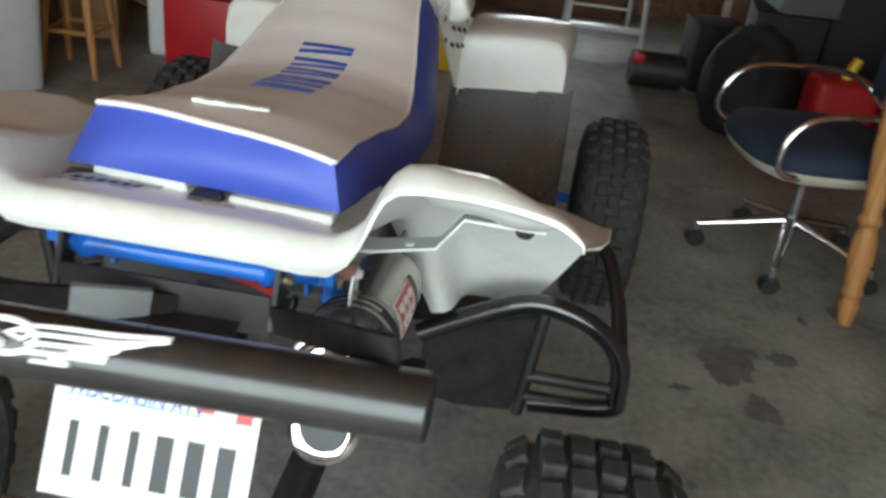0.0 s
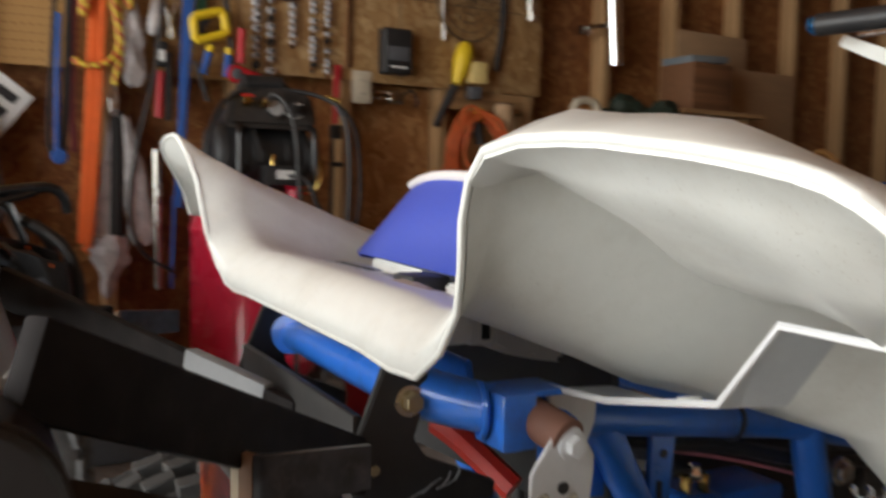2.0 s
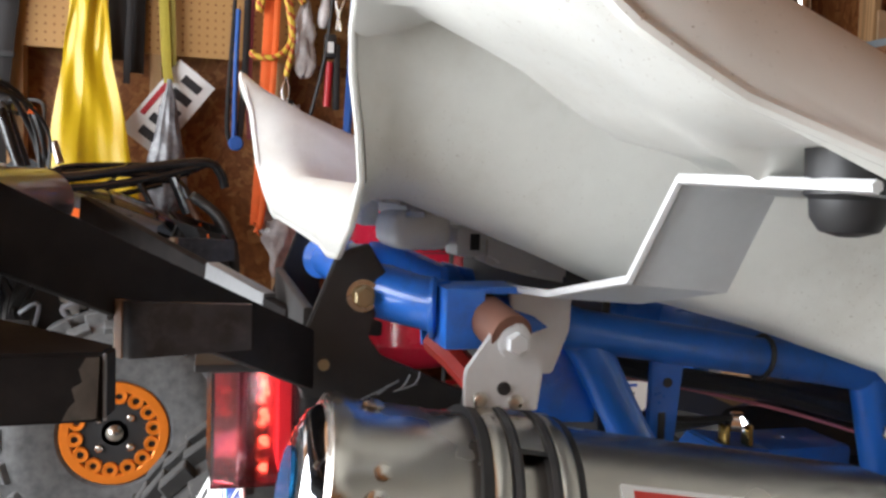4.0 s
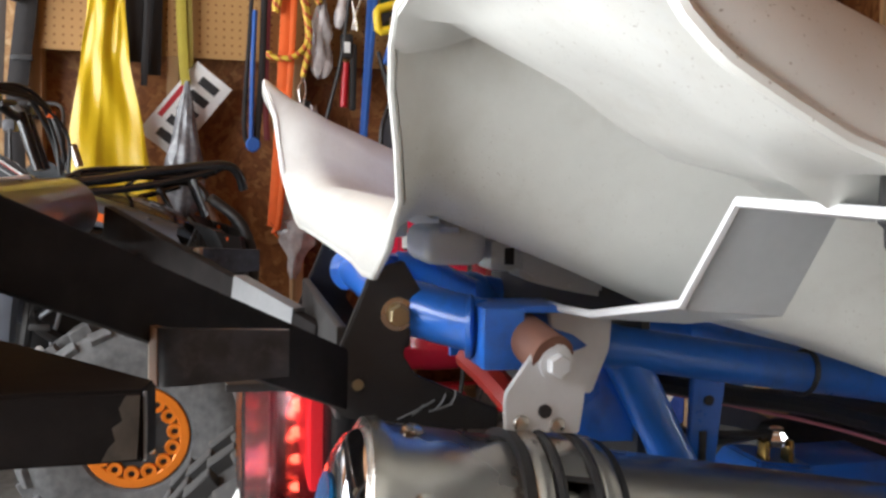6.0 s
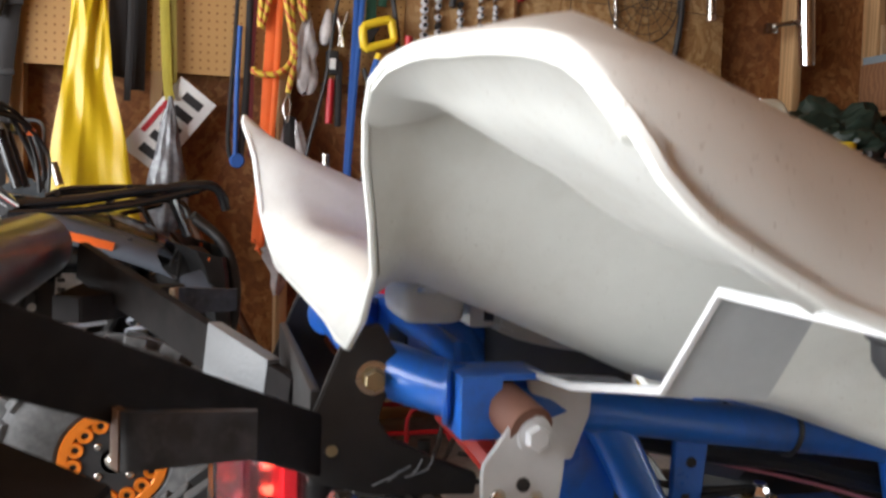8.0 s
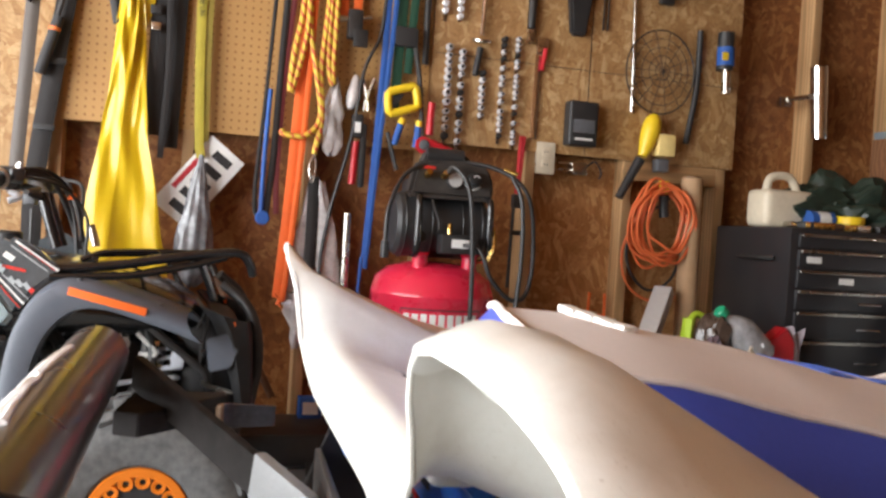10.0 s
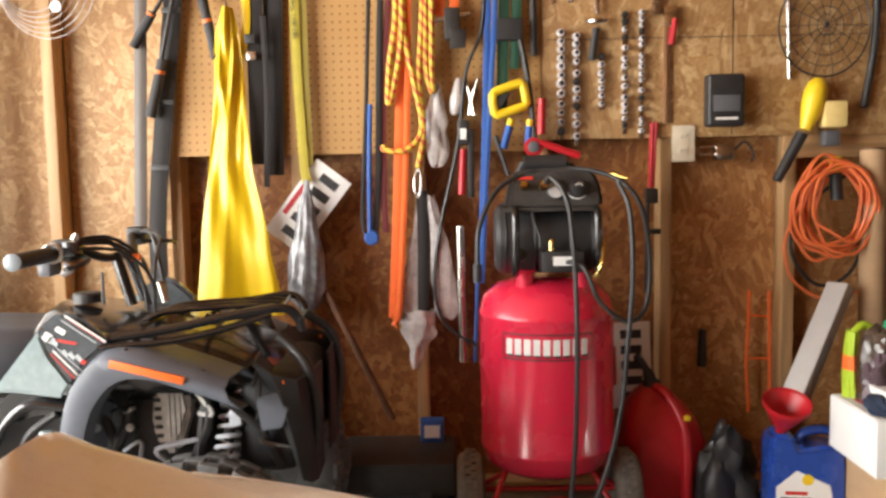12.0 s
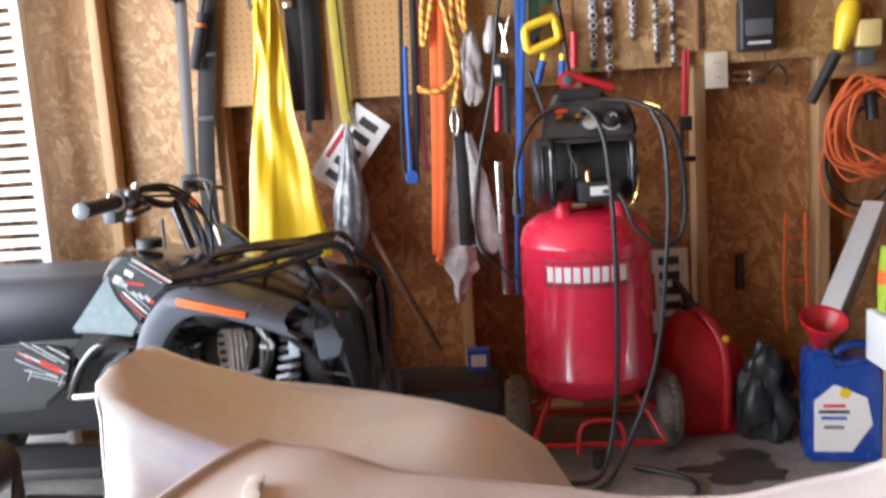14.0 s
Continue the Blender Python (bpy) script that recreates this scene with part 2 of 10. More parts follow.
GREY_PLASTIC = paint("grey_plastic", (0.1, 0.105, 0.115), 0.45, vary=0.15)
RUBBER = paint("dusty_tyre_rubber", (0.028, 0.027, 0.026), 0.8, vary=0.3, scale=22, bump=0.3, dirt=(0.12, 0.11, 0.09), dirt_amount=0.5)
GREY_RUBBER = paint("dusty_grey_rubber", (0.1, 0.1, 0.1), 0.85, vary=0.35, scale=30, bump=0.3)
BROWN_RUBBER = paint("brown_bushing", (0.2, 0.09, 0.06), 0.7, vary=0.2, scale=40)
RUST = paint("rubbed_rusty_edge", (0.25, 0.13, 0.07), 0.6, vary=0.3, scale=80)
TAPE = paint("silver_cloth_tape", (0.2, 0.21, 0.22), 0.5, 0.1, 0.1, 25, 300, 0.2)
SATIN_BAR = paint("satin_black_bar", (0.014, 0.0125, 0.012), 0.3, vary=0.35, scale=12, coat=0.25, dirt=(0.07, 0.055, 0.045), dirt_amount=0.25)
ORANGE_ALU = paint("orange_anodised_ring", (0.75, 0.2, 0.015), 0.32, 0.3, 0.1, 20)
BRASS = paint("brass", (0.6, 0.42, 0.14), 0.25, 1.0, 0.1, 30)
TAIL_RED = clear("red_lens", (1.0, 0.34, 0.38), 0.12)
# red glow added to the plate behind the tail lens to brighten it
LAMP_GLOW = glow("glowing_reflector", (0.9, 0.12, 0.15), 0.28)
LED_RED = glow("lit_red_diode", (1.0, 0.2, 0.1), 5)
CONCRETE = paint("stained_concrete", (0.245, 0.238, 0.22), 0.66, vary=0.5, scale=3.2, grain=45, bump=0.2, dirt=(0.09, 0.08, 0.07), dirt_amount=0.75)
OSB = strand_board("strand_board", (0.261, 0.1061, 0.03306), (0.348, 0.1549, 0.05046), (0.4872, 0.261, 0.1001))
# redder board tone, with the lower wall's shade mixed into the colour
OSB_RED_SHADE = strand_board("shaded_red_strand_board", (0.21, 0.078, 0.023), (0.285, 0.115, 0.035), (0.4, 0.2, 0.073))
# darker board copy: the far end's dimness is put into its colour
OSB_DIM = strand_board("dim_strand_board", (0.15, 0.07, 0.028), (0.22, 0.105, 0.042), (0.3, 0.17, 0.075))
OSB_MID = strand_board("amber_strand_board", (0.36, 0.165, 0.055), (0.46, 0.23, 0.085), (0.6, 0.36, 0.16))
OSB_PALE = strand_board("pale_strand_board", (0.3654, 0.2044, 0.08004), (0.435, 0.261, 0.1087), (0.5742, 0.4002, 0.2044))
PINE = timber("pine_stud", (0.5, 0.3, 0.14))
PINE_Y = timber("pine_plank", (0.5, 0.3, 0.14), axis="Y")
DARK_WOOD = timber("dark_wood", (0.12, 0.055, 0.025), axis="X")
OAK = timber("honey_oak", (0.42, 0.2, 0.06), 20)
CARDBOARD = paint("cardboard", (0.42, 0.27, 0.15), 0.8, vary=0.1, scale=8, stretch=(1, 1, 4))
PAPER = paint("white_card", (0.72, 0.72, 0.7), 0.6, vary=0.04)
# black for print, and for flat pieces drawn as dark holes and gaps
INK_GAP_BLACK = paint("ink_gap_black", (0.02, 0.02, 0.022), 0.5)
TANK_RED = paint("red_enamel", (0.66, 0.02, 0.06), 0.27, vary=0.06, scale=8, coat=0.4, dirt=(0.35, 0.12, 0.1), dirt_amount=0.18)
CAN_RED = paint("red_polyethylene", (0.45, 0.012, 0.02), 0.42, vary=0.1, scale=10)
HOSE = paint("black_hose", (0.022, 0.021, 0.021), 0.45, vary=0.2, scale=40)


# ---- mesh building ----
def smooth(ob, angle=38):
    me = ob.data
    me.shade_smooth()
    me.set_sharp_from_angle(angle=radians(angle))
    return ob


def part(name, bm, material, parent=None, label="", angle=38):
    """One bmesh as one mesh object, under its thing or its part."""
    bmesh.ops.recalc_face_normals(bm, faces=bm.faces)
    me = bpy.data.meshes.new(name)
    bm.to_mesh(me)
    bm.free()
    me.materials.append(material)
    ob = smooth(new(name, me), angle)
    if parent:
        ob.parent = parent
    if label:
        ob["label"] = label
    return ob


def thing(name, label, category, m=None, group="", kind=""):
    ob = new(name)
    ob.empty_display_size = 0.05
    if m is not None:
        ob.matrix_basis = m
    return tagged(ob, label, category, group, kind)


def fresh():
    return bmesh.new()


def box(bm, c, s, m=None, bevel=0.0, seg=2):
    r = bmesh.ops.create_cube(bm, size=1.0)
    vs = r["verts"]
    bmesh.ops.scale(bm, vec=s, verts=vs)
    bmesh.ops.translate(bm, vec=c, verts=vs)
    if bevel:
        es = list({e for v in vs for e in v.link_edges})
        rb = bmesh.ops.bevel(bm, geom=es, offset=bevel, segments=seg, affect="EDGES", profile=0.6)
        vs = list({v for f in rb["faces"] for v in f.verts} | {v for v in vs if v.is_valid})
    if m is not None:
        bmesh.ops.transform(bm, matrix=m, verts=vs)
    return bm


def cube(c, s, m=None, bevel=0.0, seg=2):
    return box(fresh(), c, s, m, bevel, seg)


def tube(bm, pts, r, n=10, closed=False, flat=1.0):
    """A round rod swept along points; r may be a list, one a point."""
    pts = [Vector(p) for p in pts]
    k = len(pts)
    rs = r if isinstance(r, (list, tuple)) else [r] * k
    rings, up = [], None
    for i, p in enumerate(pts):
        a = pts[(i - 1) % k] if (closed or i) else p
        b = pts[(i + 1) % k] if (closed or i < k - 1) else p
        d = (b - a).normalized()
        if up is None:
            up = d.orthogonal().normalized()
        up = (up - d * up.dot(d)).normalized()
        side = d.cross(up)
        rings.append([bm.verts.new(p + (up * math.cos(q) + side * math.sin(q) * flat) * rs[i]) for q in [2 * math.pi * j / n for j in range(n)]])
    for i in range(k if closed else k - 1):
        A, B = rings[i], rings[(i + 1) % k]
        for j in range(n):
            bm.faces.new((A[j], A[(j + 1) % n], B[(j + 1) % n], B[j]))
    if not closed:
        bm.faces.new(rings[0][::-1])
        bm.faces.new(rings[-1])
    return bm


def rod(pts, r, n=10, closed=False, flat=1.0):
    return tube(fresh(), pts, r, n, closed, flat)


def curve(pts, k=6):
    """Catmull-Rom points through pts."""
    P = [Vector(p) for p in pts]
    P = [2 * P[0] - P[1], *P, 2 * P[-1] - P[-2]]
    out = []
    for i in range(1, len(P) - 2):
        a, b, c, d = P[i - 1:i + 3]
        for j in range(k):
            t = j / k
            out.append(0.5 * (2 * b + (c - a) * t + (2 * a - 5 * b + 4 * c - d) * t * t + (3 * b - a - 3 * c + d) * t ** 3))
    return out + [P[-2]]


def lathe(bm, prof, n=24, m=None):
    """Turn (radius, height) pairs about z."""
    rings = []
    for r, z in prof:
        rings.append([bm.verts.new((r * math.cos(2 * math.pi * j / n), r * math.sin(2 * math.pi * j / n), z)) for j in range(n)])
    vs = [v for q in rings for v in q]
    for A, B in zip(rings, rings[1:]):
        for j in range(n):
            bm.faces.new((A[j], A[(j + 1) % n], B[(j + 1) % n], B[j]))
    bm.faces.new(rings[0][::-1])
    bm.faces.new(rings[-1])
    if m is not None:
        bmesh.ops.transform(bm, matrix=m, verts=vs)
    return bm


def turned(prof, n=24, m=None):
    return lathe(fresh(), prof, n, m)


def grid(bm, rows, wrap=False):
    """A skin over rows of points."""
    V = [[bm.verts.new(p) for p in row] for row in rows]
    for A, B in zip(V, V[1:]):
        k = len(A)
        for j in range(k if wrap else k - 1):
            bm.faces.new((A[j], A[(j + 1) % k], B[(j + 1) % k], B[j]))
    return V


def shell(rows, thick, wrap=False):
    """A skin with thickness."""
    bm = fresh()
    grid(bm, rows, wrap)
    bmesh.ops.recalc_face_normals(bm, faces=bm.faces)
    bmesh.ops.solidify(bm, geom=bm.faces[:], thickness=thick)
    return bm


def slab(outline, axis, lo, hi, m=None, bevel=0.0):
    """A flat outline of (a, b) pairs, extruded along an axis from lo to hi."""
    bm = fresh()
    put = {"x": lambda a, b, h: (h, a, b), "y": lambda a, b, h: (a, h, b), "z": lambda a, b, h: (a, b, h)}[axis]
    A = [bm.verts.new(put(a, b, lo)) for a, b in outline]
    B = [bm.verts.new(put(a, b, hi)) for a, b in outline]
    k = len(A)
    bm.faces.new(A)
    bm.faces.new(B[::-1])
    for j in range(k):
        bm.faces.new((A[j], A[(j + 1) % k], B[(j + 1) % k], B[j]))
    bmesh.ops.recalc_face_normals(bm, faces=bm.faces)
    if bevel:
        bmesh.ops.bevel(bm, geom=bm.edges[:], offset=bevel, segments=2, affect="EDGES")
    if m is not None:
        bmesh.ops.transform(bm, matrix=m, verts=bm.verts)
    return bm


def ease(xs, ys, x):
    """Smooth reading of a table."""
    if x <= xs[0]:
        return ys[0]
    for a, b, p, q in zip(xs, xs[1:], ys, ys[1:]):
        if x <= b:
            t = (x - a) / (b - a)
            return p + (q - p) * (t * t * (3 - 2 * t) * 0.5 + t * 0.5)
    return ys[-1]


def axle(c, along="x"):
    """A pose that turns z into the axle's direction at c."""
    turn = {"x": (0, 90, 0), "y": (-90, 0, 0), "z": (0, 0, 0)}[along]
    return pose(*c, *turn)


def writing(name, text, size, m, material, parent, thick=0.0006, align="CENTER"):
    """Raised letters in the built-in font, as a mesh."""
    cu = bpy.data.curves.new(name, "FONT")
    cu.body, cu.size, cu.extrude, cu.align_x, cu.align_y = text, size, thick, align, "CENTER"
    tmp = bpy.data.objects.new(name, cu)
    me = bpy.data.meshes.new_from_object(tmp)
    bpy.data.objects.remove(tmp)
    bpy.data.curves.remove(cu)
    me.materials.append(material)
    ob = new(name, me)
    ob.parent, ob.matrix_basis = parent, m
    return ob

# ---- the building ----
LOW, HIGH = -1.5, 6.4


def structure(name, bm, material, label, angle=38):
    return tagged(part(name, bm, material, None, "", angle), label, name.split("_")[0], kind="structure")


structure("ground", cube((2.5, -20, -0.13), (140, 140, 0.2)), paint("gravel_drive", (0.3, 0.28, 0.25), 0.9, vary=0.3, scale=3, grain=80, bump=0.5), "pale gravel drive outside the garage")
structure("floor", cube((2.75, (LOW + HIGH) / 2, -0.06), (5.9, HIGH - LOW + 0.24, 0.12)), CONCRETE, "stained grey concrete garage floor")

wall_w = structure("wall_west", cube((-0.096, (LOW + HIGH) / 2, 1.3), (0.012, HIGH - LOW, 2.6)), OSB_RED_SHADE, "brown strand-board wall between open studs")
structure("wall_west_outside", cube((-0.12, (LOW + HIGH) / 2, 1.3), (0.03, HIGH - LOW + 0.2, 2.6)), GREY_PLASTIC, "outer siding behind the strand board")
stud_mesh = None
k = -3
while True:
    y = 0.406 * k - 0.019
    if y > HIGH - 0.05:
        break
    if stud_mesh is None:
        s = part("stud", cube((0, 0, 1.3), (0.088, 0.038, 2.52), bevel=0.003), PINE, wall_w)
        stud_mesh = s.data
    else:
        s = new("stud", stud_mesh)
        s.parent = wall_w
    s.matrix_basis = pose(-0.045, y, 0)
    k += 1
part("sole_plate", cube((-0.045, (LOW + HIGH) / 2, 0.02), (0.088, HIGH - LOW, 0.038), bevel=0.003), PINE_Y, wall_w)
part("top_plate", cube((-0.045, (LOW + HIGH) / 2, 2.579), (0.088, HIGH - LOW, 0.038), bevel=0.003), PINE_Y, wall_w)

wall_n = structure("wall_north", cube((1.195, HIGH + 0.06, 1.3), (2.61, 0.12, 2.6)), OSB_DIM, "dimmed strand-board end wall with a low window")
part("wall_piece", cube((4.56, HIGH + 0.06, 1.3), (2.48, 0.12, 2.6)), OSB_DIM, wall_n)
part("wall_piece", cube((2.91, HIGH + 0.06, 0.135), (0.82, 0.12, 0.27)), OSB_DIM, wall_n)
part("wall_piece", cube((2.91, HIGH + 0.06, 1.74), (0.82, 0.12, 1.72)), OSB_DIM, wall_n)
window_1 = structure("window_1", cube((2.91, HIGH + 0.03, 0.29), (0.82, 0.05, 0.04), bevel=0.004), PAPER, "low white-framed window full of daylight")
for x, z, sx, sz in ((2.91, 0.86, 0.82, 0.04), (2.52, 0.575, 0.04, 0.53), (3.30, 0.575, 0.04, 0.53), (3.13, 0.575, 0.03, 0.53)):
    part("window_frame", cube((x, HIGH + 0.03, z), (sx, 0.045, sz), bevel=0.004), PAPER, window_1)
structure("backdrop", cube((2.9, HIGH + 2.2, 1.0), (7.0, 0.05, 4.0)), glow("hazy_daylight", (0.95, 0.98, 1.0), 7), "bright hazy daylight beyond the window")
# unseen walls and ceiling added round the room; the south opening shapes the light
structure("wall_east", cube((5.72, (LOW + HIGH) / 2, 1.3), (0.12, HIGH - LOW + 0.24, 2.6)), OSB, "unseen strand-board side wall that closes the room")
wall_s = structure("wall_south", cube((0.1, LOW - 0.06, 1.3), (0.4, 0.12, 2.6)), OSB, "unseen strand-board wall beside the open overhead door")
part("wall_piece", cube((4.8, LOW - 0.06, 1.3), (1.8, 0.12, 2.6)), OSB, wall_s)
part("wall_piece", cube((2.1, LOW - 0.06, 2.4), (3.6, 0.12, 0.4)), OSB, wall_s)
structure("ceiling", cube((2.75, (LOW + HIGH) / 2, 2.66), (6.1, HIGH - LOW + 0.3, 0.1)), OSB, "unseen strand-board ceiling that closes the room")


# ---- wheels ----
def knob_poses(R, W, knobs, rows):
    out = []
    for i in range(rows):
        f = (i + 0.5) / rows * 2 - 1
        for j in range(knobs):
            q = 2 * math.pi * (j + 0.5 * (i % 2)) / knobs
            shoulder = abs(f) >= 0.6
            out.append(pose(0, 0, 0, math.degrees(q)) @ pose(f * W * 0.45, 0, R - 0.018 * shoulder, 0, 35 * shoulder * (1 if f > 0 else -1), random.uniform(-8, 8)))
    return out


def tyre_mesh(R, W, rim, knobs, rows, height):
    """A balloon tyre about the x axis, with knobs in rows."""
    h = W / 2
    prof = [(rim, -h * 0.72), (rim + 0.012, -h * 0.86), ((R + rim) / 2, -h), (R - 0.03, -h * 0.96), (R - 0.008, -h * 0.78), (R, -h * 0.4), (R, h * 0.4), (R - 0.008, h * 0.78), (R - 0.03, h * 0.96),
            ((R + rim) / 2, h), (rim + 0.012, h * 0.86), (rim, h * 0.72)]
    bm = turned(prof, 48, axle((0, 0, 0)))
    for m in knob_poses(R, W, knobs, rows):
        box(bm, (0, 0, height / 2 - 0.002), (W / max(1, rows) * 0.72, 2 * math.pi * R / max(1, knobs) * 0.62, height + 0.004), m)
    return bm


def wheel(name, parent, c, R, W, rim, mats, knobs=26, rows=5, height=0.012, ring=None, out=1):
    w = new(name)
    w.parent, w.matrix_basis = parent, pose(*c)
    part("tyre", tyre_mesh(R, W, rim, 0, 0, height), mats[0], w, angle=30)
    knob = None
    for m in knob_poses(R, W, knobs, rows):
        if knob is None:
            o_ = part("tread_knob", cube((0, 0, height / 2 - 0.002), (W / rows * 0.72, 2 * math.pi * R / knobs * 0.62, height + 0.004), bevel=0.002, seg=1), mats[0], w)
            knob = o_.data
        else:
            o_ = new("tread_knob", knob)
            o_.parent = w
        o_.matrix_basis = m
    h = W / 2 * 0.7
    prof = [(rim * 0.2, -h * 0.2), (rim * 0.55, -h * 0.25), (rim * 0.8, -h * 0.6), (rim, -h), (rim + 0.006, -h), (rim + 0.006, h), (rim, h), (rim * 0.82, h * 0.75), (rim * 0.6, h * 0.35), (rim * 0.2, h * 0.3)]
    part("rim", turned(prof, 36, axle((0, 0, 0))), mats[1], w)
    hub = fresh()
    lathe(hub, [(rim * 0.26, h * 0.2), (rim * 0.26, h * 0.55), (rim * 0.2, h * 0.62)], 20, axle((0, 0, 0)))
    for j in range(4):
        q = math.pi / 4 + j * math.pi / 2
        lathe(hub, [(0.008, h * 0.3), (0.008, h * 0.55), (0.005, h * 0.6)], 8, axle((0, rim * 0.42 * math.cos(q), rim * 0.42 * math.sin(q))))
    part("hub", hub, mats[2], w)
    if ring:
        bm = fresh()
        n, x0, ro = 60, h * 1.02, rim * 1.04
        rows_ = []
        for j in range(n + 1):
            cs, sn = math.cos(2 * math.pi * j / n), math.sin(2 * math.pi * j / n)
            rows_.append([(x0 + dx, r_ * cs, r_ * sn) for dx, r_ in ((0, rim * 0.84), (0.010, rim * 0.845), (0.012, rim * 0.87), (0.012, ro * 0.98), (0.009, ro), (0, ro))])
        grid(bm, rows_, wrap=True)
        for j in range(14):  # pierced lobes round the inside
            q = 2 * math.pi * (j + 0.25) / 14
            r_ = rim * 0.155
            lathe(bm, [(r_ * 0.42, x0), (r_ * 0.45, x0 + 0.011), (r_ * 0.95, x0 + 0.012), (r_ * 1.05, x0 + 0.009), (r_ * 1.05, x0)], 12, axle((0, rim * 0.75 * math.cos(q), rim * 0.75 * math.sin(q))))
        part("beadlock_ring", bm, ring, w, "orange anodised beadlock ring", angle=30)
        part("wheel_face", turned([(0.002, x0 + 0.004), (rim * 0.26, x0 + 0.004), (rim * 0.3, x0 + 0.001), (rim * 0.8, x0 + 0.003), (rim * 0.86, x0 + 0.004)], 36, axle((0, 0, 0))), BLACK_PLASTIC, w)
        for j in range(4):
            q = math.pi / 4 + j * math.pi / 2
            if j == 0:
                part("axle_nut", turned([(0.017, x0), (0.017, x0 + 0.006), (0.011, x0 + 0.008), (0.011, x0 + 0.018), (0.007, x0 + 0.021), (0.001, x0 + 0.021)], 12, axle((0, 0, 0))), STEEL, w)
            part("wheel_nut", turned([(0.008, x0), (0.008, x0 + 0.009), (0.005, x0 + 0.012)], 8, axle((0, rim * 0.42 * math.cos(q), rim * 0.42 * math.sin(q)))), STEEL, w)
    if out < 0:
        w.matrix_basis = pose(*c, 0, 0, 180)
    return w


def hexbolt(parent, c, along, r=0.0075, h=0.007, washer=0.011, material=None):
    bm = fresh()
    m = axle(c, along)
    lathe(bm, [(washer, 0), (washer, 0.0018)], 20, m)
    lathe(bm, [(r * 1.12, 0.0018), (r * 1.12, 0.0018 + h * 0.85), (r * 0.95, 0.0018 + h)], 6, m)
    return part("bolt", bm, material or ZINC, parent, angle=25)


# ---- the white sport quad ----
quad = thing("sport_quad", "white and blue sport quad with blue frame on concrete floor", "quad bike", pose(2.39, 1.02, 0, 0, 0, -2.7))


def fender_rows():
    """Rows of the moulded tail: tray in the middle, a flipped-up hump on each side."""
    T = [(-0.099, 0.715), (-0.1025, 0.722), (-0.0985, 0.731), (-0.090, 0.740), (-0.080, 0.7475), (-0.062, 0.747), (0.0, 0.735), (0.08, 0.735), (0.15, 0.732), (0.20, 0.725), (0.25, 0.71), (0.29, 0.69)]
    B = T[:6] + [(0.0, 0.723), (0.045, 0.706), (0.13, 0.686), (0.2, 0.664), (0.28, 0.58), (0.318, 0.455)]
    H = [(-0.084, 0.821), (-0.091, 0.823), (-0.092, 0.829), (-0.084, 0.834), (-0.063, 0.838), (-0.033, 0.8335), (0.02, 0.805), (0.10, 0.76), (0.2, 0.719), (0.285, 0.672), (0.385, 0.55), (0.475, 0.41)]
    E = [(-0.004, 0.749), (-0.012, 0.751), (-0.014, 0.757), (-0.004, 0.761), (0.02, 0.750), (0.05, 0.738), (0.10, 0.722), (0.18, 0.702), (0.278, 0.671), (0.34, 0.605), (0.41, 0.52), (0.483, 0.41)]
    LIP = [(0.001, -0.0018), (0.0003, -0.001), (0.0, 0.0), (0.002, 0.0015)]
    spread_b = [0, 0, 0, 0, 0, 0, 0, 0.004, 0.012, 0.03, 0.055, 0.078]
    edge_u = [0.438, 0.446, 0.447, 0.447, 0.452, 0.458, 0.468, 0.476, 0.481, 0.467, 0.437, 0.398]
    cols = []
    for u in (0.0, 0.05, 0.1, 0.14):
        cols.append([(u, v, z) for v, z in T])
    for u, w in ((0.168, 0.0), (0.186, 0.05), (0.2, 0.2), (0.21, 0.42), (0.22, 0.66), (0.231, 0.86), (0.245, 0.97), (0.265, 1.0)):
        col = []
        for i in range(12):
            v, z = [a + (b - a) * w for a, b in zip(B[i], H[i])]
            if i < 4:  # the lip thins out as the wall climbs
                f = min(1, w * 5)
                z0 = B[1][1] + (H[1][1] - B[1][1]) * w
                z += (z0 + 0.003 + LIP[i][1] - z) * f
                v += (-0.0895 + LIP[i][0] - v) * f
            col.append((u + spread_b[i] * (1 - 0.4 * w), v, z))
        cols.append(col)
    for u, v, z in curve(((0.297, -0.089, 0.8285), (0.329, -0.086, 0.828), (0.346, -0.08, 0.8255), (0.366, -0.071, 0.821), (0.383, -0.061, 0.814), (0.397, -0.054, 0.802), (0.405, -0.052, 0.791),
                    (0.413, -0.049, 0.781), (0.424, -0.043, 0.772), (0.436, -0.034, 0.766), (0.449, -0.02, 0.760), (0.458, -0.01, 0.755)), 2):
        w = min(1, max(0, (0.829 - z) / 0.072))
        f = (u - 0.265) / 0.19
        mid = [[p + (q - p) * w for p, q in zip(H[i], E[i])] for i in range(12)]
        low = [[p + (q - p) * min(1, w * (1.15 if i < 5 else 1.4 if i < 6 else 1.6)) for p, q in zip(H[i], E[i])] for i in range(12)]
        dv, dz = v - mid[2][0], z - mid[2][1]
        col = []
        for i in range(12):
            if i < 4:
                col.append((u, v + LIP[i][0], z + LIP[i][1]))
                continue
            k_ = max(0, 1 - (i - 3) * 0.16)
            uu = u + (edge_u[i] - 0.445) * f if i < 7 else 0.265 + spread_b[i] * 0.6 * (1 - f) + (edge_u[i] - 0.265) * min(1, f)
            sag = 0.014 * max(0, (f - 0.82) / 0.18) ** 2 if i > 6 else 0.0  # the outer edge rolls over
            col.append((uu, low[i][0] + dv * k_, low[i][1] + dz * k_ - sag))
        cols.append(col)
    return cols


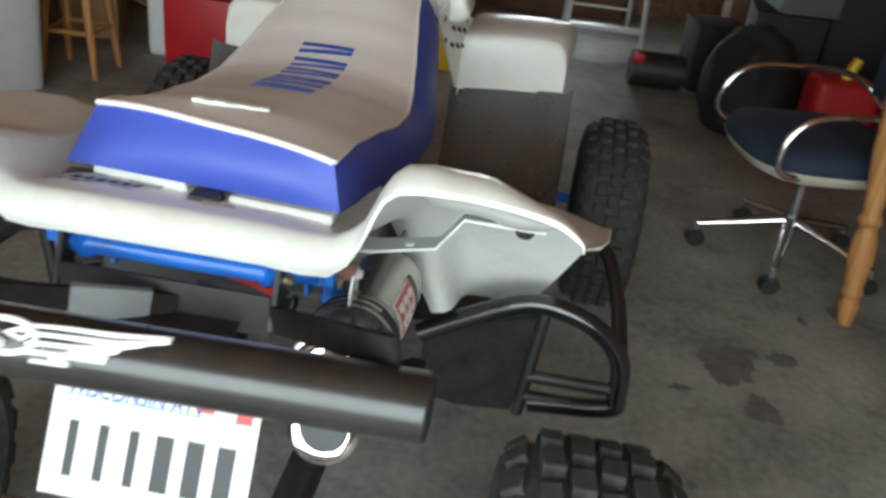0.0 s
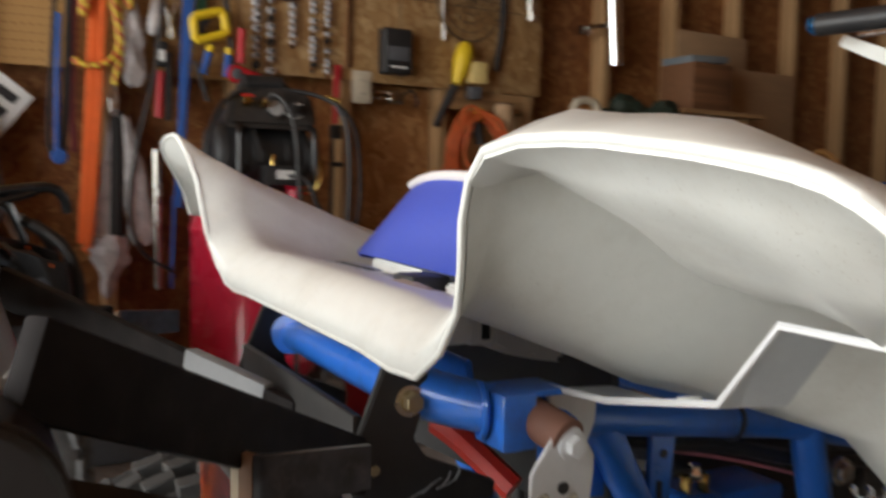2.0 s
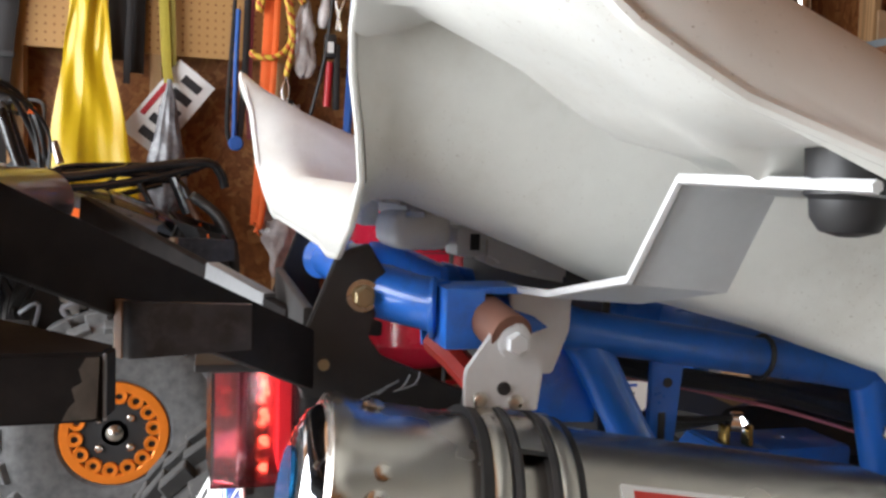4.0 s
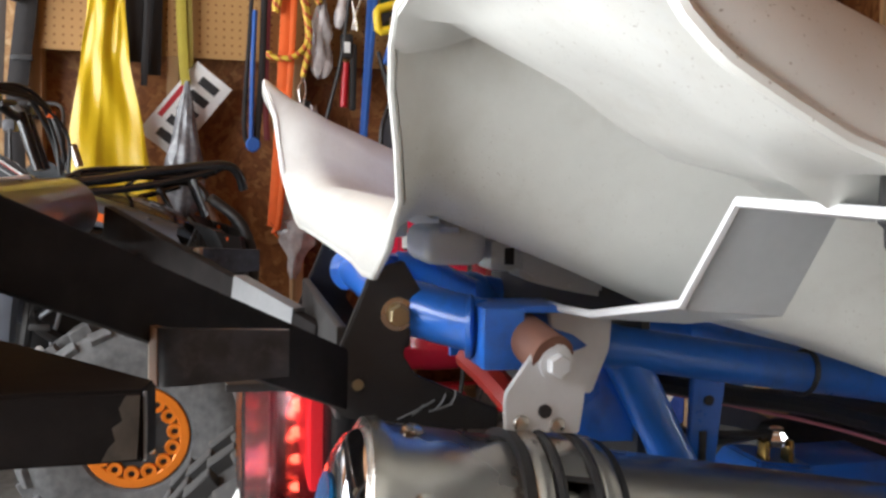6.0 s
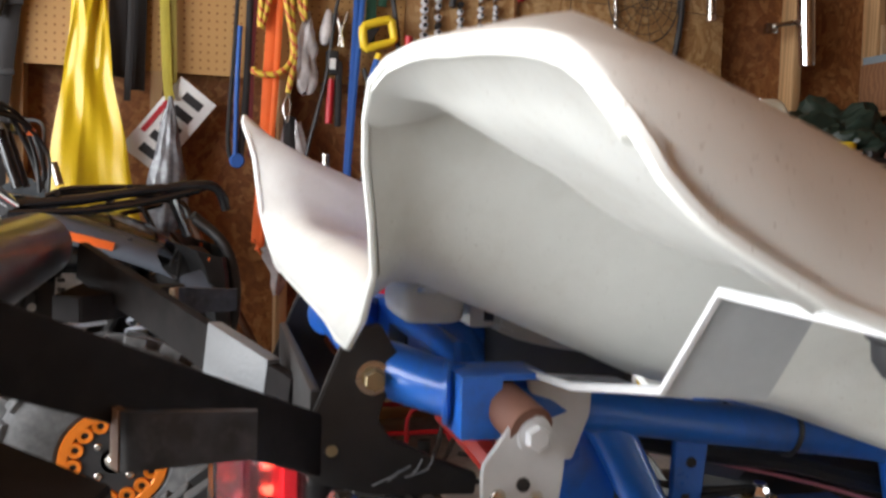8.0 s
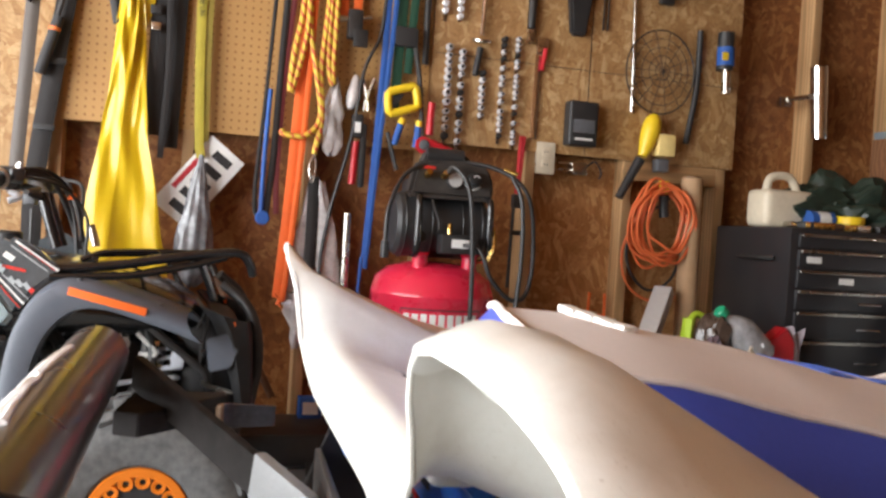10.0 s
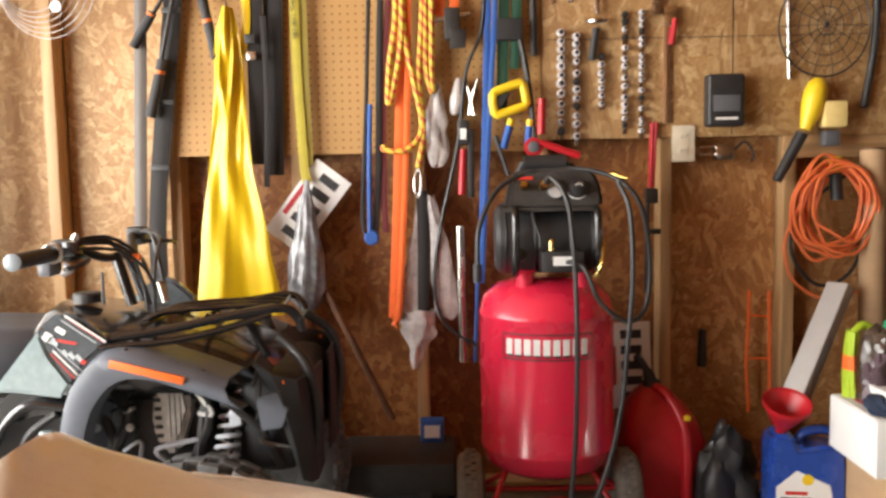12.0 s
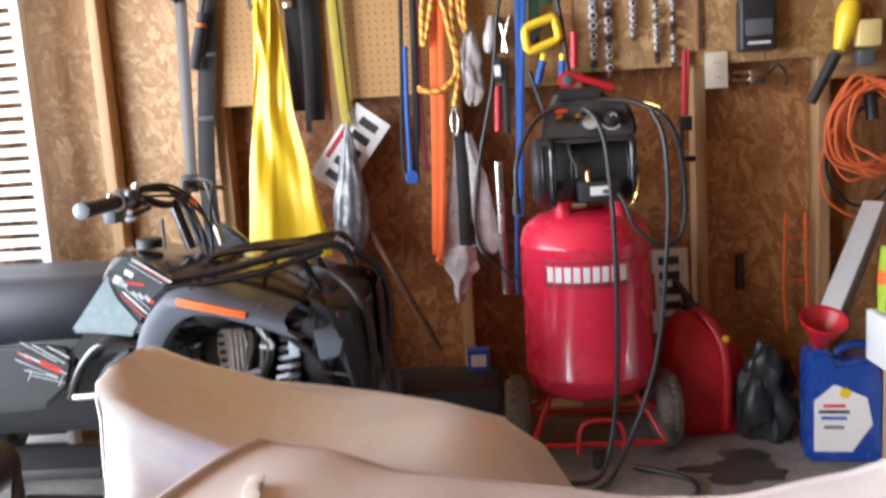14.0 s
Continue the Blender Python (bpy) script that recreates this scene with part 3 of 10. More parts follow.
def left_lift(p):
    """The left hump stands a little higher and further back than the right one."""
    u, v, z = p
    side = min(1, max(0, (u - 0.17) / 0.14))
    back = min(1, max(0, (0.1 - v) / 0.16)) * ease([0.05, 0.14, 0.168, 0.186, 0.2, 0.21, 0.22, 0.231, 0.245, 0.3], [0.0, 0.002, 0.004, 0.0, -0.0165, -0.0185, -0.022, -0.027, -0.031, -0.026], u)
    rise = side * ease([-0.12, -0.03, 0.03, 0.1, 0.2, 0.3, 0.38, 0.46], [0.028, 0.016, -0.001, 0.010, 0.042, 0.059, 0.042, 0.0], v)
    # its inner wall leans less and turns a tighter corner at the top
    u = ease([0.0, 0.14, 0.168, 0.186, 0.2, 0.21, 0.22, 0.231, 0.245, 0.265, 0.297, 0.346, 0.5], [0.0, 0.136, 0.160, 0.170, 0.178, 0.184, 0.190, 0.196, 0.204, 0.22, 0.262, 0.334, 0.5], u)
    return (-u, v + back, z + rise)


cols = fender_rows()
whole = [[left_lift(p) for p in c] for c in cols[:0:-1]] + cols
# the moulded edge, from the outer end of the left hump over the tray to that of the right one
RIM = [(-0.462, -0.024, 0.738), (-0.426, -0.066, 0.7665), (-0.400, -0.084, 0.804), (-0.363, -0.109, 0.8375), (-0.334, -0.116, 0.851), (-0.283, -0.116, 0.855), (-0.223, -0.119, 0.8455),
       (-0.206, -0.110, 0.815), (-0.190, -0.1045, 0.770), (-0.168, -0.093, 0.729), (-0.106, -0.0915, 0.7265), (0.002, -0.087, 0.7235), (0.105, -0.0825, 0.720), (0.175, -0.082, 0.7185),
       (0.205, -0.0765, 0.7535), (0.221, -0.0835, 0.797), (0.242, -0.0855, 0.826), (0.293, -0.0825, 0.8295), (0.327, -0.078, 0.8265), (0.362, -0.076, 0.822), (0.399, -0.075, 0.814),
       (0.4225, -0.0725, 0.799), (0.4285, -0.0645, 0.7855), (0.4305, -0.0385, 0.770), (0.433, -0.0035, 0.758)]
RIM_AT = [0, 6, 12, 17, 20, 22, 24, 26, 28, 30, 32, 34, 36, 38, 40, 42, 44, 46, 48, 51, 54, 57, 60, 64, 68]
FADE = [1, 1, 1, 1, 1, 0.92, 0.75, 0.55, 0.35, 0.2, 0.1, 0]
edge_line = curve(RIM, 12)
for j, col in enumerate(whole):
    k_ = max(i for i in range(len(RIM) - 1) if RIM_AT[i] <= j)
    at = 12 * (k_ + (j - RIM_AT[k_]) / (RIM_AT[k_ + 1] - RIM_AT[k_]))
    i0 = min(int(at), len(edge_line) - 2)
    move = edge_line[i0].lerp(edge_line[i0 + 1], at - i0) - Vector(col[0])
    whole[j] = [tuple(Vector(p) + move * f) for p, f in zip(col, FADE)]
# the left hump falls away straight behind its edge, with no crown
for col in whole[:32]:
    for i in range(4, 12):
        u, v, z = col[i]
        low = ease([-0.12, -0.112, -0.1, -0.085, -0.063, -0.042, -0.02, 0.02, 0.08, 0.12, 0.16], [0.86, 0.853, 0.838, 0.828, 0.8165, 0.809, 0.8015, 0.78, 0.759, 0.752, 0.752], v)
        if u < -0.17 and v < 0.16:
            col[i] = (u, v, min(z, low))
# the outer shoulder of the right hump slopes down soon behind its edge
for col in whole[40:]:
    for i in range(4, 12):
        u, v, z = col[i]
        if u > 0.32 and v < 0.1:
            inner = ease([-0.06, -0.037, -0.014, 0.002, 0.016, 0.035, 0.05, 0.069, 0.1], [0.845, 0.84, 0.834, 0.823, 0.814, 0.807, 0.797, 0.785, 0.768], v)
            outer = ease([-0.085, -0.07, -0.056, -0.045, -0.036, -0.024, -0.014, -0.002, 0.03, 0.07, 0.1], [0.83, 0.824, 0.82, 0.812, 0.805, 0.80, 0.793, 0.786, 0.767, 0.747, 0.733], v)
            over = max(0, z - inner - (outer - inner) * min(1.3, (u - 0.32) / 0.08))
            col[i] = (u, v, z - over * ease([0.32, 0.37, 0.405, 0.43], [1, 0.75, 0.3, 0], u))
# past the hump the edge turns forward and becomes the outer border of the skirt
BORDER = [(0.4285, -0.0645, 0.7855), (0.429, -0.061, 0.7825), (0.4295, -0.057, 0.780), (0.430, -0.050, 0.776), (0.4305, -0.0385, 0.770), (0.433, -0.0035, 0.758), (0.455, 0.04, 0.743), (0.468, 0.10, 0.724),
          (0.477, 0.19, 0.698), (0.479, 0.278, 0.658), (0.44, 0.40, 0.52), (0.398, 0.484, 0.405)]
# on the left the border stays higher and drops later
BORDER_LEFT = [(0.4285, -0.0645, 0.7875), (0.430, -0.061, 0.787), (0.432, -0.057, 0.7865), (0.434, -0.050, 0.786), (0.438, -0.0385, 0.786), (0.448, -0.0035, 0.784), (0.458, 0.055, 0.771), (0.466, 0.115, 0.756),
               (0.470, 0.19, 0.737), (0.470, 0.27, 0.711), (0.468, 0.315, 0.676), (0.462, 0.345, 0.618)]
whole = whole[8:61]
for s, ends, border in ((1, whole[:-12:-1], BORDER), (-1, whole[:11], BORDER_LEFT)):
    lead = Vector(ends[0][0]) - Vector((s * border[0][0], *border[0][1:]))
    for k_, col in enumerate(ends):
        g = (1 - k_ / 11) ** 2
        for i in range(12):
            if i > 3 or k_ == 0:
                u, v, z = border[i]
                col[i] = tuple(Vector(col[i]).lerp(Vector((s * u, v, z)) + lead * FADE[i], g))
rear_fender = part("rear_fender", shell(whole, 0.003), WHITE_PLASTIC, quad, "aged white plastic rear fender with scuffs", angle=75)
# the double skin under the right hump
liner = []
BULGE = [(0.0, 0.0), (0.02, 0.019), (0.041, 0.031), (0.06, 0.036), (0.08, 0.037), (0.1, 0.035), (0.125, 0.029), (0.15, 0.018), (0.17, 0.008), (0.19, 0.0), (0.2, -0.004)]
for col in whole[35:50]:
    u, v, z = col[0]
    drop, deep = min(1, max(0, (u - 0.224) / 0.05)), min(1, max(0.08, (0.428 - u) / 0.055))
    drop = drop * drop * (3 - 2 * drop) * deep * min(1, max(0, (0.425 - u) / 0.08))
    skin, across = [(p[1], p[2]) for p in col[3:]], [(p[0] + u - col[3][0],) for p in col[3:]]
    row = [(u, v + 0.0006, z - 0.0008), (u, v + 0.006 * deep, z - 0.0016)]
    for a, b_ in BULGE[1:]:
        top = ease([p[0] for p in skin], [p[1] for p in skin], v + a * deep)
        side = ease([p[0] for p in skin], [p[0] for p in across], v + a * deep)
        row.append((side, v + a * deep, min(top - 0.0045 - b_ * drop, z - 0.1 * a) if a < 0.03 else max(top - 0.0045 - b_ * drop, min(top - 0.0045, 0.768) if u > 0.345 else 0)))
    liner.append(row)
liner[0] = [(u - 0.001, v, z + (0.0045 if k_ > 1 else 0.0008)) for k_, (u, v, z) in enumerate(liner[0])]  # its inner side dies into the skin
part("hump_liner", shell(liner, 0.002), WHITE_PLASTIC, rear_fender, angle=75)
bead = fresh()
tube(bead, [Vector(p) + Vector((0, 0.0005, 0.0005)) for p in whole[0][9:0:-1] + [c[0] for c in whole] + whole[-1][1:10]], 0.0019, 8)
part("rolled_edge", bead, WHITE_PLASTIC, rear_fender)

# seat
SV = [0.03, 0.1, 0.2, 0.31, 0.40, 0.47, 0.55, 0.63, 0.71, 0.8]
SC = [0.816, 0.8175, 0.805, 0.786, 0.772, 0.772, 0.792, 0.822, 0.852, 0.882]
SW = [0.1385, 0.146, 0.156, 0.168, 0.166, 0.158, 0.146, 0.132, 0.118, 0.106]
SZ = [0.806, 0.799, 0.775, 0.754, 0.742, 0.745, 0.768, 0.80, 0.828, 0.856]
BW = [0.162, 0.172, 0.186, 0.198, 0.20, 0.198, 0.19, 0.178, 0.165, 0.15]
BZ = [0.753, 0.738, 0.718, 0.70, 0.688, 0.684, 0.688, 0.70, 0.725, 0.765]
seat = new("seat")
seat.parent = quad
top_rows, side_rows, side0 = [], {-1: [], 1: []}, {}
for i in range(33):
    v = 0.041 + 0.759 * i / 32
    f = max(0, 1 - i / 6)  # the rear edge runs a little askew
    w, zc, ze = ease(SV, SW, v), ease(SV, SC, v), ease(SV, SZ, v)
    top_rows.append([(w * t * (1 + 0.07 * f) + 0.003 * f, v - 0.026 * t * f - 0.008 * (1 - abs(t)) * (i == 0), ze + (zc - ze) * (1 - abs(t) ** 2.6) + 0.003 * f - 0.004 * t * f) for t in [j / 8 - 1 for j in range(17)]])
    bw, bz = ease(SV, BW, v), ease(SV, BZ, v)
    for s in (-1, 1):
        x, y, z = top_rows[-1][0 if s < 0 else 16]
        side0[s] = top_rows[0][0 if s < 0 else 16][1]
        side_rows[s].append([(x + (s * bw - x) * t + s * 0.008 * math.sin(math.pi * t) * min(1, i / 4), y + ((0.0225 if s < 0 else -0.0005) - side0[s]) * t * max(0, 1 - i / 5), z + (bz - z) * t) for t in [j / 5 for j in range(6)]])
part("seat_top", shell(top_rows, 0.004), SEAT_WHITE, seat, "white vinyl top panel", angle=60)
for s in (-1, 1):
    part("seat_side", shell(side_rows[s], 0.004), SEAT_BLUE, seat, "blue vinyl side panel", angle=60)
back_rows = []
for j, (x, y, z) in enumerate(top_rows[0]):
    t0 = j / 8 - 1
    back_rows.append([(x + (0.165 * t0 - x) * t, y + (0.011 - 0.0115 * t0 - y) * t - 0.012 * math.sin(math.pi * t) * (1 - t0 ** 4), z + (0.753 - z) * t) for t in [k_ / 6 for k_ in range(7)]])
part("seat_back", shell(back_rows, 0.004), SEAT_BLUE, seat, "blue vinyl rear panel", angle=60)
pipe = fresh()
tube(pipe, [Vector(p) + Vector((0, -0.001, 0.001)) for p in top_rows[0]], 0.004, 8)
part("piping", pipe, SEAT_WHITE, seat, "white rear piping")
for s in (-1, 1):
    part("piping", rod([(r[0][0] + s * 0.001, r[0][1], r[0][2] + 0.001) for r in side_rows[s]], 0.0025, 6), SEAT_WHITE, seat)
part("seat_base", slab([(-0.135, 0.024), (-0.017, 0.013), (-0.017, 0.25), (-0.135, 0.25)], "z", 0.737, 0.751, None, 0.002), WHITE_PLASTIC, seat, "white plastic seat base")
part("seat_base", slab([(0.034, 0.007), (0.158, -0.003), (0.158, 0.25), (0.034, 0.25)], "z", 0.736, 0.7475, None, 0.002), WHITE_PLASTIC, seat)
for u in (-0.019, 0.037):
    part("latch_tab", cube((u, -0.019, 0.7455), (0.036, 0.017, 0.006), pose(0, 0, 0, 0, 4, 0), 0.0015), STAINED_PLASTIC, seat, "stained ivory latch tab")
part("latch_spring", cube((0.012, 0.0, 0.746), (0.034, 0.03, 0.012), bevel=0.004), BLACK_PLASTIC, seat)
decal = part("tray_decal", slab([(-0.178, -0.021), (-0.139, 0.011), (-0.066, 0.004), (-0.076, -0.027)], "z", 0.7462, 0.7472, pose(0, 0, 0)), SILVER, rear_fender, "peeling silver warning decal")
for j in range(6):
    for k_ in range(2):
        a = -0.158 + 0.0145 * j + 0.012 * k_
        part("plain_bar", slab([(a, -0.018 + 0.012 * k_), (a + 0.009, -0.0185 + 0.012 * k_), (a + 0.014, -0.012 + 0.012 * k_), (a + 0.005, -0.0115 + 0.012 * k_)], "z", 0.7472, 0.7476), INK_GAP_BLACK, decal)


def on_seat(u, v, lift=0.0012):
    w, zc, ze = ease(SV, SW, v), ease(SV, SC, v), ease(SV, SZ, v)
    return Vector((u, v, ze + (zc - ze) * (1 - abs(u / w) ** 2.6) + lift))


def seat_patch(name, quadlet, material, n=4):
    """A thin printed patch that follows the seat: four (u, v) corners."""
    a, b, c, d = [Vector(q) for q in quadlet]
    rows = []
    for i in range(n + 1):
        p, q = a.lerp(d, i / n), b.lerp(c, i / n)
        rows.append([on_seat(*p.lerp(q, j / n)) for j in range(n + 1)])
    return part(name, shell(rows, 0.0008), material, seat)


for j in range(6):
    v = 0.535 - 0.046 * j
    for du, dv, w in ((-0.042, 0.0, 0.011), (-0.042, -0.022, 0.010)):
        seat_patch("printed_bar", [(-0.04, v + dv - w * 0.5), (0.046, v + dv * 0.6 - w * 0.4), (0.046, v + dv * 0.6 + w * 0.6), (-0.04, v + dv + w * 0.5)], BLUE_PRINT)
seat_patch("red_patch", [(-0.036, 0.705), (0.012, 0.684), (0.05, 0.715), (0.0, 0.738)], RED_PRINT)
seat_patch("red_patch_bar", [(-0.012, 0.706), (0.012, 0.700), (0.026, 0.716), (0.002, 0.722)], paint("dark_red_print", (0.2, 0.01, 0.02), 0.4))
badge_m = pose(0.001, 0.106, 0.8195, 0, 4.5, 11.5)
b = cube((0, 0, 0), (0.09, 0.011, 0.005), badge_m, 0.0015)
for j in range(7):
    box(b, (-0.039 + 0.013 * j, 0.0012 * (-1) ** j, 0.0015), (0.0128, 0.0125, 0.004), badge_m, 0.001)
part("raised_badge", b, WHITE_PLASTIC, seat, "raised white badge")

# tank cover
def rounded(hu, v0, v1, z, n=28, e=0.55, drop=0.0):
    out = []
    for j in range(n):
        q = 2 * math.pi * j / n
        c, s = math.cos(q), math.sin(q)
        y = (v0 + v1) / 2 + (v1 - v0) / 2 * math.copysign(abs(s) ** e, s)
        out.append((hu * math.copysign(abs(c) ** e, c), y, z - drop * (y - v0) / (v1 - v0)))
    return out


bm = fresh()
V = grid(bm, [rounded(0.125, 0.79, 1.14, 0.80, drop=0.05), rounded(0.12, 0.775, 1.12, 0.845, drop=0.03), rounded(0.116, 0.765, 1.1, 0.866), rounded(0.106, 0.775, 1.07, 0.89), rounded(0.093, 0.795, 1.03, 0.925), rounded(0.083, 0.81, 1.0, 0.943),
              rounded(0.07, 0.825, 0.98, 0.949), rounded(0.02, 0.88, 0.94, 0.951)], wrap=True)
bm.faces.new(V[-1])
bm.faces.new(V[0][::-1])
part("tank_cover", bm, WHITE_PLASTIC, quad, "white plastic tank cover", angle=60)
cap = part("fuel_cap", turned([(0.034, 0), (0.036, 0.004), (0.036, 0.026), (0.033, 0.031), (0.01, 0.032)], 32, pose(0.009, 0.868, 0.948)), CHROME, quad, "polished fuel cap")
part("cap_insert", cube((0.009, 0.834, 0.963), (0.022, 0.01, 0.022), bevel=0.002), BLUE_ALU, cap, "blue anodised insert")
part("vent_stem", rod([(0.016, 0.85, 0.975), (0.018, 0.85, 1.0)], 0.0025), CHROME, cap)
part("vent_tip", rod([(0.018, 0.85, 1.0), (0.019, 0.85, 1.032)], 0.006), BLUE_ALU, cap, "blue anodised vent tip")

for s in (-1, 1):
    rows = []
    for v, b_ in ((0.925, 0.1), (0.926, 0.8), (0.93, 0.95), (0.94, 1.0), (0.98, 1.0), (1.03, 0.97), (1.08, 0.88), (1.12, 0.7), (1.15, 0.4)):
        ring = ((0.088, 0.868), (0.112, 0.864), (0.134, 0.868), (0.15, 0.871), (0.162, 0.866), (0.176, 0.826), (0.189, 0.789), (0.182, 0.772), (0.16, 0.767), (0.12, 0.785), (0.09, 0.80))
        rows.append([(s * (0.125 + (u - 0.125) * b_), v, 0.82 + (z - 0.82) * b_) for u, z in ring])
    part("tank_wing", shell(rows, 0.004), WHITE_PLASTIC, quad, angle=60)
    # slotted side panel below the tank
    sp = part("side_panel", slab([(0.86, 0.80), (0.93, 0.815), (1.19, 0.70), (1.14, 0.60), (1.07, 0.60)], "x", s * 0.135, s * 0.14, None), WHITE_PLASTIC, quad, "white slotted side panel")
    sp.matrix_basis = pose(s * 0.0, 0, 0) @ pose(0, 0.86, 0, 0, 0, -s * 7) @ pose(0, -0.86, 0)
    for r in range(3):
        for c in range(2):
            m = pose(s * 0.142, 0.985 + 0.05 * r, 0.715 - 0.012 * r + 0.035 * c, -24)
            part("vent_slot", cube((0, 0, 0), (0.004, 0.028, 0.008), m, 0.0015), BLACK_PLASTIC, sp)
    for r in range(2):
        hexbolt(sp, (s * 0.141, 0.90 + 0.02 * r, 0.785 - 0.045 * r), "x", 0.005, 0.004, 0.008, CHROME)
    # front fender
    rows = []
    for v, z, w in ((1.085, 0.597, 0), (1.0855, 0.604, 0), (1.0865, 0.65, 0), (1.088, 0.702, 0), (1.092, 0.713, 0), (1.103, 0.718, 0), (1.18, 0.722, 0.01), (1.28, 0.721, 0.015), (1.38, 0.708, 0.02), (1.46, 0.672, 0.02), (1.53, 0.61, 0.02)):
        rows.append([(s * u, v + dv, zz) for u, dv, zz in ((0.165, -0.02, z - 0.02), (0.17, -0.02, z - 0.004), (0.185, -0.015, z), (0.26, 0.0, z + 0.003), (0.34, 0.02, z + 0.002), (0.38 + w, 0.035, z - 0.006), (0.398 + w, 0.04, z - 0.022), (0.404 + w, 0.04, max(0.59, z - 0.06)))])
    ff = part("front_fender", shell(rows, 0.004), WHITE_PLASTIC, quad, "white plastic front fender", angle=60)
    # dark inner guard below it
    rows = []
    for v, z in ((1.10, 0.60), (1.075, 0.54), (1.03, 0.46), (0.96, 0.37), (0.86, 0.30), (0.74, 0.26), (0.62, 0.245)):
        rows.append([(s * 0.15, v - 0.01, z), (s * 0.18, v, z), (s * 0.30, v + 0.01, z), (s * 0.41, v + 0.015, z + 0.004), (s * 0.43, v + 0.015, z + 0.014)])
    g = part("foot_guard", shell(rows, 0.004), FOOT_PLASTIC, quad, "scuffed black plastic foot guard", angle=60)
    for r in range(3):
        part("guard_slot", cube((s * 0.33, 0.79 + 0.05 * r, 0.293 + 0.02 * r), (0.055, 0.016, 0.006), bevel=0.002), BLACK_PLASTIC, g)

# graphic on the left front fender
gr = part("fender_graphic", cube((-0.25, 1.083, 0.65), (0.10, 0.003, 0.042), pose(0, 0, 0), 0.001), INK_GAP_BLACK, quad, "black panel with a blue burst")
for j in range(7):
    q = 2 * math.pi * j / 7
    part("burst", slab([(-0.25 + 0.004 * math.cos(q + 1.5), 0.65 + 0.004 * math.sin(q + 1.5)), (-0.25 + 0.03 * math.cos(q), 0.65 + 0.014 * math.sin(q)), (-0.25 + 0.004 * math.cos(q - 1.5), 0.65 + 0.004 * math.sin(q - 1.5))], "y", 1.0805, 1.0812), BLUE_ALU, gr)

# wheels
for s in (-1, 1):
    wheel("rear_wheel", quad, (s * 0.505, -0.03, 0.236), 0.222, 0.25, 0.115, (RUBBER, BLACK_PAINT, STEEL), 22, 6, 0.016, None, s)
    wheel("front_wheel", quad, (s * 0.565, 1.30, 0.248), 0.236, 0.17, 0.128, (RUBBER, BLACK_PAINT, STEEL), 30, 5, 0.012, None, s)
    part("axle_arm", rod([(s * 0.12, 1.28, 0.3), (s * 0.47, 1.34, 0.255)], 0.014), BLUE_PAINT, quad)
    part("axle_arm", rod([(s * 0.12, 1.42, 0.3), (s * 0.47, 1.35, 0.25)], 0.014), BLUE_PAINT, quad)
    part("shock_body", rod([(s * 0.16, 1.30, 0.56), (s * 0.34, 1.33, 0.3)], 0.022, 14), STEEL, quad)
part("rear_axle", rod([(-0.4, -0.03, 0.236), (0.4, -0.03, 0.236)], 0.02, 14), STEEL, quad)
part("swingarm", rod([(0.1, -0.03, 0.245), (0.11, 0.3, 0.29), (0.11, 0.55, 0.31)], 0.028, 12), BLACK_PAINT, quad)
part("swingarm", rod([(-0.1, -0.03, 0.245), (-0.11, 0.3, 0.29), (-0.11, 0.55, 0.31)], 0.028, 12), BLACK_PAINT, quad)
part("engine", cube((0, 0.75, 0.42), (0.24, 0.36, 0.3), bevel=0.03, seg=3), paint("dusty_engine_alloy", (0.16, 0.15, 0.14), 0.5, 0.7, 0.2), quad, "dusty alloy engine")
# dark block added to fill the middle of the frame
part("frame_filler", cube((-0.055, 0.37, 0.53), (0.12, 0.26, 0.12), bevel=0.02, seg=3), BLACK_PLASTIC, quad, "black block added to fill the dark middle of the frame")

# nerf bars
for s in (-1, 1):
    nb = new("nerf_bar")
    nb.parent = quad
    part("hoop", rod(curve([(s * u, 0.36 + d, z) for u, d, z in ((0.225, 0.0, 0.385), (0.30, 0.0, 0.43), (0.374, 0, 0.468), (0.43, 0, 0.475), (0.505, 0, 0.45), (0.552, 0, 0.40), (0.562, 0.0, 0.33), (0.55, 0, 0.30), (0.42, 0.0, 0.285))], 5), 0.0165, 14), GLOSS_BLACK, nb, "gloss black bent tube")
    part("rail", rod(curve([(s * 0.553, 0.37, 0.40), (s * 0.56, 0.6, 0.38), (s * 0.54, 0.85, 0.36), (s * 0.45, 1.0, 0.33), (s * 0.2, 1.02, 0.32)], 5), 0.014, 12), BLACK_PAINT, nb)
    for z in (0.338, 0.297):
        part("rung", rod([(s * 0.41, 0.36, z), (s * 0.555, 0.36, z)], 0.011, 10), BLACK_PAINT, nb)
    part("upright", rod([(s * 0.405, 0.36, 0.26), (s * 0.425, 0.36, 0.468)], 0.010, 10), BLACK_PAINT, nb)
    part("heel_guard", slab([(s * 0.232, 0.262), (s * 0.30, 0.25), (s * 0.392, 0.258), (s * 0.402, 0.30), (s * 0.412, 0.452), (s * 0.33, 0.428), (s * 0.232, 0.385)], "y", 0.362, 0.372, None, 0.003), STRUT_BLACK, nb, "black plastic heel guard")
    hexbolt(quad, (s * 0.236, 0.425, 0.428), "y", 0.006, 0.004, 0.011, BLACK_PAINT)

